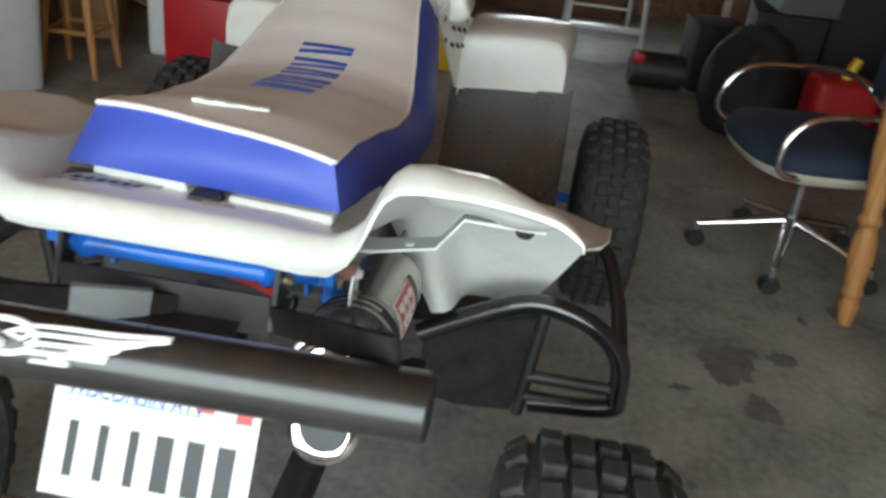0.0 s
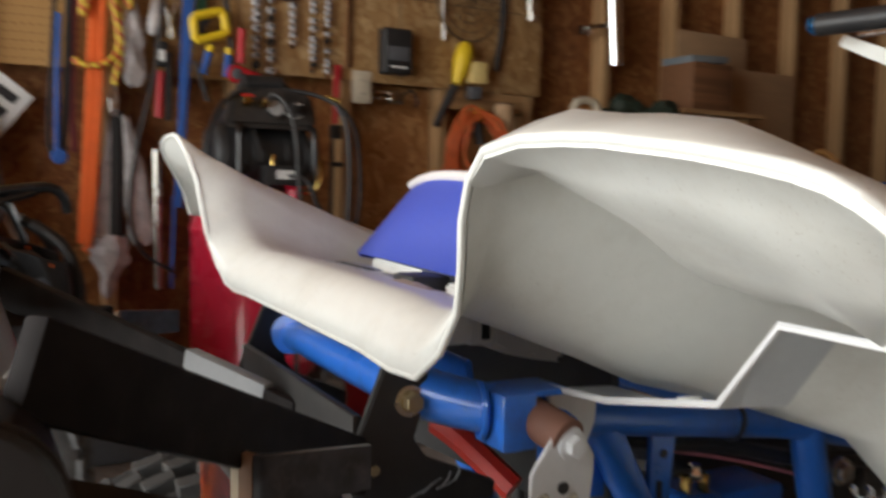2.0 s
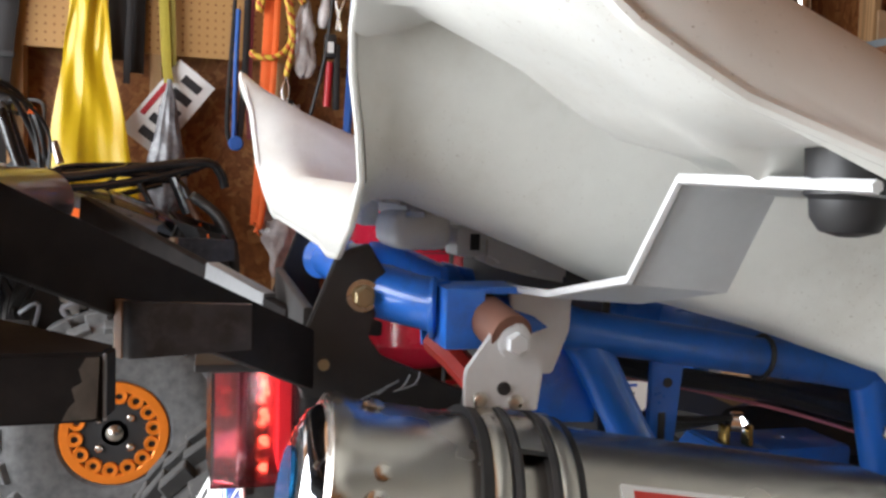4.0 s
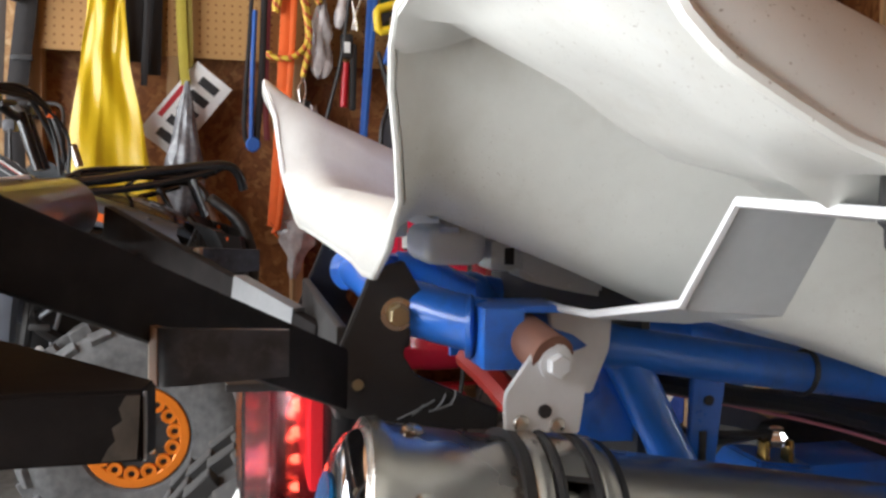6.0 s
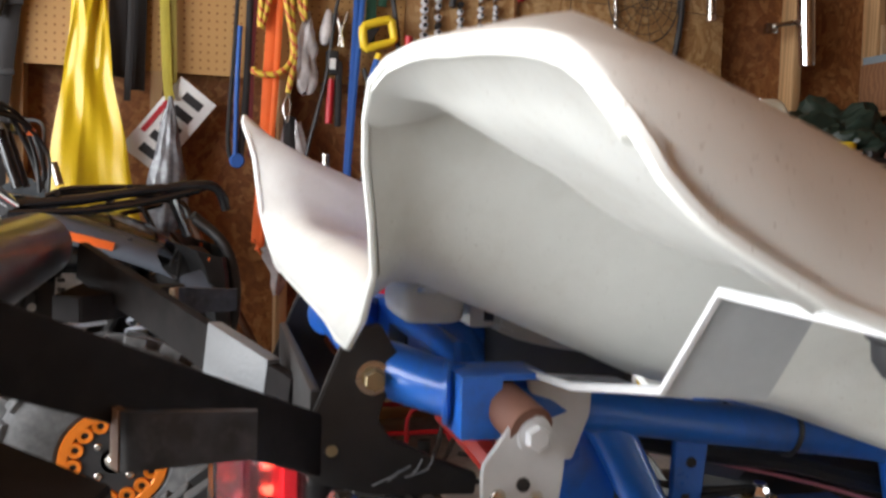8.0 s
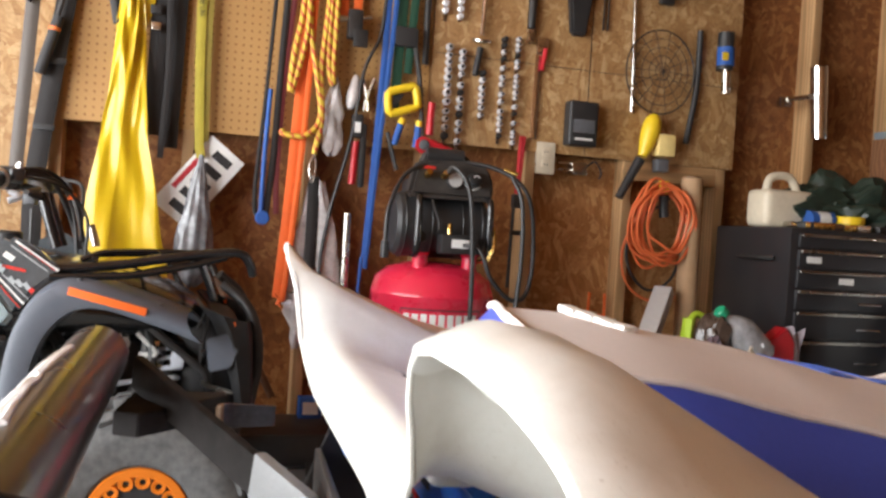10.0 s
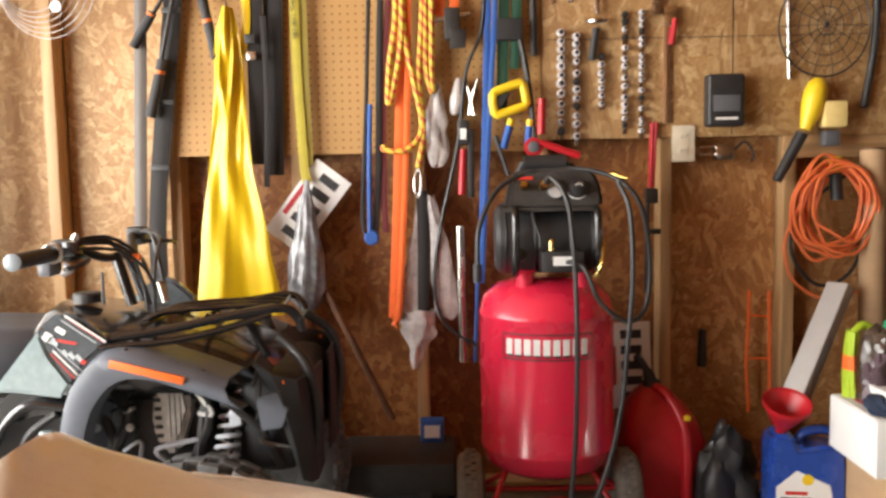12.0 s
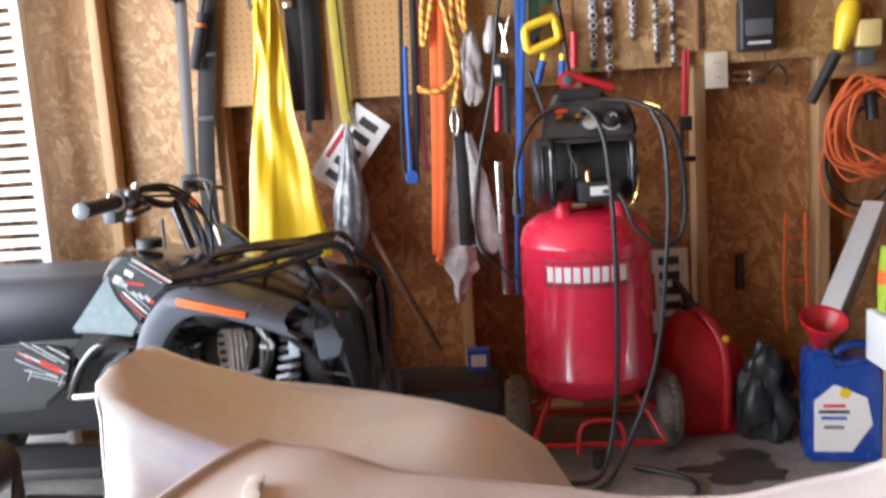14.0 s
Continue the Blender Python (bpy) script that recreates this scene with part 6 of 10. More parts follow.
tagged(part("osb_panel", cube((-0.083, -0.30, 1.3), (0.01, 0.55, 2.55)), OSB_PALE), "pale strand board near the corner", "board", kind="structure")
tagged(part("osb_panel", cube((-0.083, 0.19, 1.3), (0.01, 0.365, 2.55)), OSB_PALE), "pale strand board between the studs", "board", kind="structure")
for y in (2.214, 2.62):
    tagged(part("osb_panel", cube((-0.083, y, 0.62), (0.012, 0.364, 1.15)), OSB_MID), "amber strand board between the lower studs", "board", kind="structure")
part("nailer", cube((-0.02, 2.62, 1.165), (0.03, 0.45, 0.085), bevel=0.002), PINE_Y, wall_w)

# ---- things that hang on the west wall ----
WX = 0.035


def hang(name, label, category, group=""):
    return thing(name, label, category, None, group)


def strap(parent, pts, width, thick, material, name="webbing", x=WX, label=""):
    """A flat band that follows (y, z) points."""
    P = curve([(x, *p) for p in pts], 5) if len(pts) > 2 else [Vector((x, *p)) for p in pts]
    rows = []
    for i, p in enumerate(P):
        a, b_ = P[max(0, i - 1)], P[min(len(P) - 1, i + 1)]
        d = (b_ - a).normalized()
        side = Vector((0, -d.z, d.y)) * width / 2
        rows.append([p - side, p - side * 0.3 + Vector((thick * 0.4, 0, 0)), p + side * 0.3 + Vector((thick * 0.4, 0, 0)), p + side])
    return part(name, shell(rows, thick), material, parent, label)


FELT = paint("black_webbing", (0.02, 0.018, 0.018), 0.85, vary=0.2, scale=30, bump=0.3)
ORANGE_WEB = paint("orange_webbing", (0.75, 0.13, 0.02), 0.7, vary=0.1, scale=20, bump=0.25)
BLUE_WEB = paint("blue_webbing", (0.02, 0.085, 0.32), 0.7, vary=0.1, scale=20, bump=0.25)
LIME_WEB = paint("lime_webbing", (0.38, 0.31, 0.035), 0.7, vary=0.12, scale=20, bump=0.25)
GREEN_WEB = paint("dark_green_webbing", (0.015, 0.07, 0.04), 0.8, vary=0.15)
MAROON_WEB = paint("maroon_webbing", (0.13, 0.02, 0.025), 0.75, vary=0.1)
BAG = paint("grey_plastic_bag", (0.16, 0.16, 0.168), 0.24, vary=0.6, scale=22, bump=0.5)
PALE_BAG = paint("clear_plastic_bag", (0.46, 0.43, 0.42), 0.2, vary=0.35, scale=20, bump=0.5)
YELLOW_PVC = paint("yellow_rain_cloth", (0.64, 0.43, 0.01), 0.34, vary=0.06, scale=6, bump=0.05)
FOAM = paint("black_foam_grip", (0.035, 0.035, 0.037), 0.8, vary=0.15)
COPPER_RING = paint("orange_band", (0.7, 0.16, 0.03), 0.5)

bar_grey = hang("long_level", "long grey flat metal bar hung on the wall", "level")
strap(bar_grey, [(0.319, 1.801), (0.278, 0.912)], 0.042, 0.012, paint("dull_grey_bar", (0.09, 0.075, 0.065), 0.6, 0.0), "bar")
bar_dark = hang("hanging_sleeve", "long black fabric sleeve hung on the wall", "sleeve")
strap(bar_dark, [(0.437, 1.794), (0.373, 1.290), (0.338, 0.957), (0.336, 0.730)], 0.06, 0.018, FELT, "sleeve", 0.04)
for z_ in (0.2, 0.55, 0.8):
    yb_, zb_ = [a_ + (b_ - a_) * z_ for a_, b_ in zip((0.437, 1.794), (0.338, 0.957))]
    part("sleeve_band", cube((0.05, yb_, zb_), (0.012, 0.064, 0.018), bevel=0.003), BLACK_PLASTIC, bar_dark)
lop = hang("loppers", "pair of long loppers with black foam grips and orange bands", "loppers")
part("handle", rod([(0.06, 0.453, 1.753), (0.06, 0.291, 1.511)], 0.007, 8), BLACK_PAINT, lop)
part("grip", rod([(0.06, 0.360, 1.619), (0.06, 0.291, 1.511)], 0.014, 12), FOAM, lop)
part("handle", rod([(0.07, 0.459, 1.786), (0.07, 0.340, 1.287)], 0.007, 8), BLACK_PAINT, lop)
part("grip", rod([(0.07, 0.388, 1.469), (0.07, 0.340, 1.287)], 0.017, 12), FOAM, lop)
part("band", rod([(0.07, 0.378, 1.434), (0.07, 0.376, 1.423)], 0.0178, 12), COPPER_RING, lop)
part("band", rod([(0.06, 0.356, 1.615), (0.06, 0.352, 1.608)], 0.0148, 12), COPPER_RING, lop)
part("handle", rod([(0.07, 0.495, 1.784), (0.07, 0.561, 1.469)], 0.007, 8), BLACK_PAINT, lop)
part("grip", rod([(0.07, 0.522, 1.660), (0.07, 0.561, 1.469)], 0.016, 12), FOAM, lop)
part("band", rod([(0.07, 0.536, 1.591), (0.07, 0.539, 1.581)], 0.0168, 12), COPPER_RING, lop)

# yellow rain bib: a folded cloth with hanging creases
bib = hang("rain_trousers", "bright yellow rain trousers hanging by a strap", "rainwear")
TOPY, TOPZ = 0.601, 1.626
rows = []
for i in range(41):
    t = i / 40
    zc = TOPZ - t * 0.985
    left = ease([0, 0.08, 0.16, 0.35, 0.5, 0.75, 1.0], [-0.012, -0.036, -0.044, -0.054, -0.072, -0.108, -0.13], t)
    right = ease([0, 0.08, 0.16, 0.35, 0.5, 0.75, 1.0], [0.02, 0.036, 0.045, 0.055, 0.066, 0.112, 0.155], t)
    row = []
    for j in range(49):
        s = j / 48
        pull = 0.010 * math.sin(26 * (t * 0.8 - 0.45 * s) + 3 * math.sin(4 * t)) * max(0, 1 - abs(t - 0.62) * 3) + 0.001 * math.sin(33 * s + 5 * t)
        crease = pull + 0.018 * math.sin(20 * (t + 0.3 * s) + 2 * math.sin(9 * s)) * max(0, 1 - abs(t - 0.25) * 3.2)
        fold = 0.028 * math.sin(5.2 * s + 1.1 * math.sin(2.4 * t) + 0.9) * (0.5 + 0.8 * t) + 0.022 * (0.6 - abs(math.sin(4.6 * s ** 1.3 + 1.3 * t + 0.9))) * (0.25 + t) + crease
        row.append((0.075 + 0.035 * math.sin(math.pi * s) + fold * 0.7, TOPY + left + (right - left) * s, zc))
    rows.append(row)
part("cloth", shell(rows, 0.003), YELLOW_PVC, bib, "yellow creased cloth", angle=70)
strap(bib, [(0.654, 1.744), (0.656, 1.566), (0.628, 1.460)], 0.028, 0.004, YELLOW_PVC, "shoulder_strap", 0.06)
part("hook", rod(curve([(0.01, 0.581, 1.672), (0.06, 0.594, 1.655), (0.07, 0.600, 1.628)], 4), 0.003, 6), STEEL, bib)

slng = hang("black_straps", "bundle of black webbing straps with buckles", "straps")
strap(slng, [(0.688, 1.745), (0.681, 1.459), (0.677, 1.130)], 0.05, 0.012, FELT, "webbing", 0.05)
strap(slng, [(0.741, 1.744), (0.734, 1.403), (0.727, 1.095)], 0.062, 0.014, FELT, "webbing", 0.03)
strap(slng, [(0.713, 1.599), (0.719, 1.348), (0.708, 1.056)], 0.02, 0.006, FELT, "webbing", 0.07)
part("buckle", cube((0.075, 0.672, 1.528), (0.012, 0.035, 0.03), bevel=0.003), BLACK_PLASTIC, slng)
part("buckle", cube((0.075, 0.675, 1.474), (0.012, 0.03, 0.025), bevel=0.003), STEEL, slng)
lime = hang("lime_strap", "lime tie-down strap with printed load limit", "strap")
strap(lime, [(0.812, 1.739), (0.813, 1.453), (0.826, 1.143), (0.835, 1.069)], 0.03, 0.004, LIME_WEB, "webbing", 0.05)
strap(lime, [(0.835, 1.739), (0.838, 1.380), (0.843, 1.124)], 0.026, 0.004, paint("olive_webbing", (0.28, 0.22, 0.04), 0.75), "webbing", 0.042)
writing("load_limit", "WLL 1100 LBS", 0.021, pose(0.0566, 0.809, 1.592, 90, 0, 90) @ pose(0, 0, 0, 0, 0, -86), INK_GAP_BLACK, lime)
bag = hang("plastic_bag", "crumpled grey plastic bag hanging on a strap", "bag")
BY, BZ0 = 0.837, 1.078
rows = []
for i in range(40):
    t = i / 39
    w_ = ease([0, 0.25, 0.6, 0.8, 0.92, 0.98, 1], [0.007, 0.028, 0.056, 0.064, 0.05, 0.024, 0.008], t)
    rows.append([(0.07 + w_ * (0.55 + 0.045 * math.sin(q * 9 + 3 * t) + 0.06 * math.sin(q * 4 - 21 * t)) * math.cos(q), BY - 0.012 * t + w_ * (1 + 0.06 * math.sin(q * 6 + t * 17) + 0.02 * math.sin(q * 11)) * math.sin(q), BZ0 - 0.43 * t + 0.008 * math.sin(q * 3) * t) for q in [2 * math.pi * j / 56 for j in range(56)]])
bm = fresh()
V = grid(bm, rows, wrap=True)
bm.faces.new(V[0])
bm.faces.new(V[-1])
part("film", bm, BAG, bag, angle=80)


def plain_plate(name, label, y, z, turn, w, h, parent=None, x=0.03):
    p = thing(name, label, "number plate", pose(x, y, z, 90, 0, 90) @ pose(0, 0, 0, 0, 0, turn), "old plates")
    part("sheet", cube((0, 0, 0), (w, h, 0.0015), bevel=0.0006), PAPER, p)
    for j in range(5):
        part("plain_bar", cube((-w * 0.36 + j * w * 0.18, -0.008, 0.0012), (w * 0.1, h * 0.48, 0.001)), INK_GAP_BLACK, p)
    part("plain_bar", cube((0, h * 0.36, 0.0012), (w * 0.45, h * 0.12, 0.001)), RED_PRINT, p)
    return p


plain_plate("number_plate", "old white number plate nailed at a slant", 0.833, 0.990, 52, 0.29, 0.14)
plain_plate("number_plate", "old white number plate standing on its end", 1.887, 0.443, 92, 0.29, 0.145, x=0.02)

blue_s = hang("blue_tow_strap", "blue and black tow strap hung in a loop", "strap")
strap(blue_s, [(1.047, 1.316), (1.040, 1.116), (1.037, 0.885)], 0.016, 0.012, BLUE_WEB, "webbing", 0.055)
strap(blue_s, [(1.053, 1.727), (1.033, 1.299), (1.014, 0.951), (1.036, 0.872)], 0.014, 0.008, FELT, "webbing", 0.05)
strap(blue_s, [(1.091, 1.726), (1.079, 1.459), (1.069, 1.115), (1.054, 0.897)], 0.022, 0.01, FELT, "webbing", 0.045)
part("loop_end", turned([(0.02, -0.012), (0.024, -0.008), (0.024, 0.008), (0.02, 0.012)], 20, pose(0.06, 1.043, 0.886, 0, 90, 0)), BLUE_WEB, blue_s)
mar = hang("maroon_strap", "dark red webbing strap", "strap")
strap(mar, [(1.118, 1.727), (1.092, 1.388), (1.083, 1.059), (1.089, 0.901)], 0.02, 0.006, MAROON_WEB, "webbing", 0.04)
ora = hang("orange_strap", "wide orange recovery strap hung in a long loop", "strap")
for x in (0.05, 0.06):
    strap(ora, [(1.167, 1.757), (1.145, 1.294), (1.128, 0.928), (1.109, 0.620)], 0.036, 0.006, ORANGE_WEB, "webbing", x)
strap(ora, [(1.179, 1.717), (1.163, 1.202), (1.129, 0.669), (1.110, 0.614)], 0.02, 0.006, ORANGE_WEB, "webbing", 0.075)
rope = hang("poly_rope", "yellow and red braided rope hung in loops", "rope")


def braid(name):
    m = paint(name, (0.8, 0.6, 0.05), 0.6)
    n, l = links(m)
    w = n.new("ShaderNodeTexWave")
    w.inputs["Scale"].default_value, w.inputs["Distortion"].default_value, w.inputs["Detail Scale"].default_value = 17, 2.5, 6
    w.bands_direction = "DIAGONAL"
    r = n.new("ShaderNodeValToRGB")
    r.color_ramp.interpolation = "CONSTANT"
    r.color_ramp.elements[0].color, r.color_ramp.elements[1].color = (0.66, 0.46, 0.05, 1), (0.5, 0.09, 0.03, 1)
    r.color_ramp.elements[1].position = 0.68
    tc = n.new("ShaderNodeTexCoord")
    l.new(tc.outputs["Object"], w.inputs["Vector"])
    l.new(w.outputs[0], r.inputs[0])
    l.new(r.outputs[0], n["Principled BSDF"].inputs["Base Color"])
    return m


BRAID = braid("braided_rope")
part("rope_run", rod(curve([(0.08, 1.140, 1.752), (0.08, 1.136, 1.577), (0.085, 1.114, 1.436), (0.08, 1.110, 1.311), (0.085, 1.153, 1.505), (0.08, 1.156, 1.716)], 6), 0.0098, 10), BRAID, rope)
part("rope_run", rod(curve([(0.08, 1.163, 1.751), (0.08, 1.163, 1.540), (0.085, 1.192, 1.379), (0.08, 1.214, 1.235), (0.09, 1.166, 1.169), (0.085, 1.096, 1.168), (0.08, 1.089, 1.183)], 6), 0.0098, 10), BRAID, rope)
part("rope_run", rod(curve([(0.075, 1.229, 1.749), (0.075, 1.217, 1.539), (0.08, 1.207, 1.379), (0.08, 1.219, 1.235), (0.08, 1.199, 1.110)], 6), 0.0098, 10), BRAID, rope)
part("rope_run", rod(curve([(0.075, 1.252, 1.748), (0.075, 1.248, 1.431), (0.075, 1.249, 1.351), (0.075, 1.230, 1.432), (0.075, 1.232, 1.644)], 6), 0.0098, 10), BRAID, rope)
part("snap_hook", rod(curve([(0.08, 1.199, 1.110), (0.085, 1.185, 1.065), (0.085, 1.196, 1.015), (0.08, 1.208, 1.064), (0.08, 1.201, 1.106)], 5), 0.004, 8), STEEL, rope)
rat = hang("ratchet_strap", "orange ratchet strap with a black ratchet", "strap")
strap(rat, [(1.278, 1.752), (1.276, 1.593)], 0.032, 0.005, ORANGE_WEB, "webbing", 0.05)
strap(rat, [(1.325, 1.750), (1.323, 1.609)], 0.03, 0.005, ORANGE_WEB, "webbing", 0.05)
part("ratchet", cube((0.06, 1.315, 1.563), (0.045, 0.05, 0.10), bevel=0.008), BLACK_PAINT, rat)
part("ratchet_lever", cube((0.085, 1.333, 1.514), (0.012, 0.05, 0.06), bevel=0.004), BLACK_PAINT, rat)
part("ratchet_axle", rod([(0.06, 1.254, 1.575), (0.06, 1.372, 1.596)], 0.008, 10), STEEL, rat)
def crumpled(parent, spine, depth, m_, x, seed):
    """A limp bag of film: (y, z, half width) down its middle, with a puckered section."""
    line = curve(spine, 6)
    rows = []
    for k_, (y, z, w) in enumerate(line):
        row = []
        for j in range(30):
            q = 2 * math.pi * j / 30
            p = 1 + 0.45 * noise.noise(Vector((math.cos(q) * 1.6, math.sin(q) * 1.6, z * 16 + seed))) + 0.2 * noise.noise(Vector((math.cos(q) * 4, math.sin(q) * 4, z * 40 + seed)))
            row.append((x + depth * p * math.cos(q), y + w * p * math.sin(q), z + 0.006 * math.sin(3 * q + seed)))
        rows.append(row)
    bm_ = fresh()
    V_ = grid(bm_, rows, wrap=True)
    bm_.faces.new(V_[0])
    bm_.faces.new(V_[-1][::-1])
    return part("film", bm_, m_, parent, angle=45)


wbag = hang("white_bag", "pale plastic bag with black strips hanging on a nail", "bag")
crumpled(wbag, [(1.21, 1.035, 0.012), (1.195, 0.9, 0.022), (1.178, 0.76, 0.032), (1.165, 0.66, 0.04), (1.17, 0.6, 0.045)], 0.012, PALE_BAG, 0.034, 3)
strap(wbag, [(1.210, 1.036), (1.210, 0.851), (1.206, 0.616)], 0.04, 0.016, FELT, "strip", 0.05)
crumpled(wbag, [(1.232, 1.02, 0.014), (1.25, 0.9, 0.026), (1.27, 0.76, 0.034), (1.283, 0.66, 0.036), (1.285, 0.615, 0.02)], 0.010, PALE_BAG, 0.042, 9)
crumpled(wbag, [(1.19, 0.64, 0.05), (1.19, 0.58, 0.05), (1.183, 0.53, 0.026), (1.18, 0.48, 0.018), (1.176, 0.45, 0.008)], 0.02, PALE_BAG, 0.045, 14)
cbag = hang("parts_bag", "clear plastic bag of small parts", "bag")
crumpled(cbag, [(1.263, 1.375, 0.008), (1.261, 1.34, 0.02), (1.258, 1.26, 0.032), (1.257, 1.19, 0.034), (1.257, 1.13, 0.026), (1.256, 1.115, 0.01)], 0.02, PALE_BAG, 0.05, 20)
cable = hang("black_cable", "black cable looping down the wall", "cable")
part("run", rod(curve([(0.06, 1.419, 1.673), (0.06, 1.405, 1.533), (0.06, 1.356, 1.410), (0.06, 1.326, 1.177), (0.06, 1.268, 0.923), (0.06, 1.244, 0.720), (0.06, 1.280, 0.597), (0.06, 1.380, 0.523)], 6), 0.006, 8), HOSE, cable)
gun = hang("grease_gun", "red and silver grease gun hanging upright", "grease gun")
part("barrel", rod([(0.05, 1.331, 0.920), (0.05, 1.335, 0.470)], 0.014, 12), STEEL, gun)
part("barrel", rod([(0.05, 1.344, 1.168), (0.05, 1.338, 1.021)], 0.013, 12), CAN_RED, gun)
part("sleeve", cube((0.05, 1.346, 1.222), (0.03, 0.04, 0.08), bevel=0.008), BLACK_PLASTIC, gun)
part("sleeve", cube((0.05, 1.369, 1.121), (0.022, 0.022, 0.22), bevel=0.008), BLACK_PLASTIC, gun)
part("sticker", cube((0.067, 1.345, 1.216), (0.002, 0.02, 0.035)), PAPER, gun)
tin = hang("tin_snips", "pair of steel tin snips and a white bag on a hook", "snips")
part("blade", rod([(0.05, 1.355, 1.393), (0.05, 1.373, 1.324), (0.05, 1.366, 1.276)], 0.006, 8), STEEL, tin)
part("blade", rod([(0.05, 1.395, 1.392), (0.05, 1.373, 1.324), (0.05, 1.380, 1.275)], 0.006, 8), STEEL, tin)
part("film", rod(curve([(0.04, 1.334, 1.395), (0.045, 1.328, 1.332), (0.045, 1.318, 1.278)], 4), [0.008, 0.014, 0.017, 0.02, 0.024, 0.024, 0.022, 0.018, 0.01], 10), PALE_BAG, tin)
bsl = hang("blue_ratchet_strap", "long blue tie-down strap hanging double", "strap")
strap(bsl, [(1.432, 1.743), (1.418, 1.282), (1.396, 0.770)], 0.022, 0.005, BLUE_WEB, "webbing", 0.06)
strap(bsl, [(1.455, 1.741), (1.447, 1.531), (1.418, 1.101), (1.398, 0.733)], 0.018, 0.005, BLUE_WEB, "webbing", 0.07)
strap(bsl, [(1.386, 0.771), (1.374, 0.471)], 0.012, 0.005, BLUE_WEB, "webbing", 0.06)
gsl = hang("green_strap", "dark green webbing strap folded on a hook", "strap")
strap(gsl, [(1.486, 1.742), (1.470, 1.280)], 0.035, 0.008, GREEN_WEB, "webbing", 0.05)
strap(gsl, [(1.529, 1.740), (1.512, 1.422)], 0.03, 0.008, GREEN_WEB, "webbing", 0.045)
part("tie", cube((0.06, 1.497, 1.543), (0.03, 0.085, 0.07), bevel=0.01), FELT, gsl)
saw = hang("hand_saw", "hand saw with a yellow plastic handle hung blade up", "saw")
grip = part("handle", rod([(0.08, 1.446, 1.345), (0.08, 1.49, 1.362), (0.08, 1.53, 1.374), (0.08, 1.538, 1.368), (0.08, 1.545, 1.335), (0.08, 1.549, 1.308), (0.08, 1.54, 1.299), (0.08, 1.49, 1.283), (0.08, 1.455, 1.273), (0.08, 1.447, 1.279), (0.08, 1.442, 1.31), (0.08, 1.441, 1.337)], 0.0145, 12, True), YELLOW, saw)
part("web", slab([(1.452, 1.328), (1.5, 1.345), (1.462, 1.285), (1.452, 1.29)], "x", 0.074, 0.086, None, 0.002), BLACK_PLASTIC, grip)
part("blade", rod(curve([(0.07, 1.530, 1.508), (0.07, 1.556, 1.365), (0.07, 1.574, 1.185)], 6), 0.009, 8), BLACK_PAINT, saw)
pl = hang("pliers", "red-handled pliers with blue-handled cutters beside them", "pliers")
part("grip", rod([(0.09, 1.596, 1.322), (0.09, 1.593, 1.210)], 0.013, 10), CAN_RED, pl)
part("jaw", turned([(0.028, -0.008), (0.03, 0), (0.028, 0.008)], 22, pose(0.13, 1.565, 1.169, 0, 90, 0)), CAN_RED, pl)
part("jaw_disc", turned([(0.017, -0.01), (0.018, 0.011), (0.012, 0.013)], 18, pose(0.132, 1.564, 1.169, 0, 90, 0)), GREY_PLASTIC, pl)
part("grip", rod([(0.13, 1.586, 1.182), (0.13, 1.709, 1.139)], 0.012, 10), CAN_RED, pl)
cut = hang("cutters", "blue and yellow handled cutters on the wall", "cutters")
part("grip", rod([(0.07, 1.495, 1.242), (0.07, 1.474, 1.167)], 0.012, 10), BLUE_WEB, cut)
part("grip", rod([(0.07, 1.558, 1.243), (0.07, 1.552, 1.164)], 0.012, 10), BLUE_WEB, cut)
part("tip", rod([(0.07, 1.501, 1.260), (0.07, 1.494, 1.239)], 0.0125, 10), YELLOW, cut)
part("tip", rod([(0.07, 1.560, 1.257), (0.07, 1.558, 1.236)], 0.0125, 10), YELLOW, cut)
part("blade", rod([(0.07, 1.448, 1.208), (0.07, 1.489, 1.080)], 0.008, 8), BLACK_PAINT, cut)

# sockets on rails
SOCKET = paint("bright_socket_chrome", (0.8, 0.8, 0.82), 0.25, 0.4, 0.05, 30)
for k_, (px0, col) in enumerate((((1.664, 1.535), 18), ((1.714, 1.523), 18), ((1.794, 1.457), 10), ((1.869, 1.588), 19), ((1.923, 1.594), 22))):
    y0, z0 = px0
    length = (0.34, 0.35, 0.17, 0.38, 0.40)[k_]
    rail = thing("socket_rail", "row of chrome sockets on a wall rail", "sockets", pose(0.014, y0, z0), "socket rails")
    part("rail", cube((0.003, 0, -length / 2), (0.005, 0.012, length), bevel=0.001), STEEL, rail)
    zz = 0.0
    j = 0
    while zz < length - 0.01:
        r = (0.0135, 0.012, 0.011, 0.0105, 0.0085)[k_] * random.uniform(0.86, 1.1)
        part("socket", turned([(r * 0.95, 0), (r, 0.002), (r, 0.012), (r * 0.82, 0.015), (r * 0.82, 0.024), (r * 0.7, 0.026)], 14, pose(0.006, 0, -zz, 0, 90, 0)), BLACK_PAINT if random.random() < 0.16 else SOCKET, rail)
        # flat black disc stands in for the shade inside the socket
        part("socket_hole", turned([(r * 0.55, 0.0262), (r * 0.3, 0.0266), (0.0004, 0.0266)], 10, pose(0.006, 0, -zz, 0, 90, 0)), INK_GAP_BLACK, rail)
        zz += r * 2 + random.choice((0.001, 0.003, 0.006, 0.016))
        j += 1
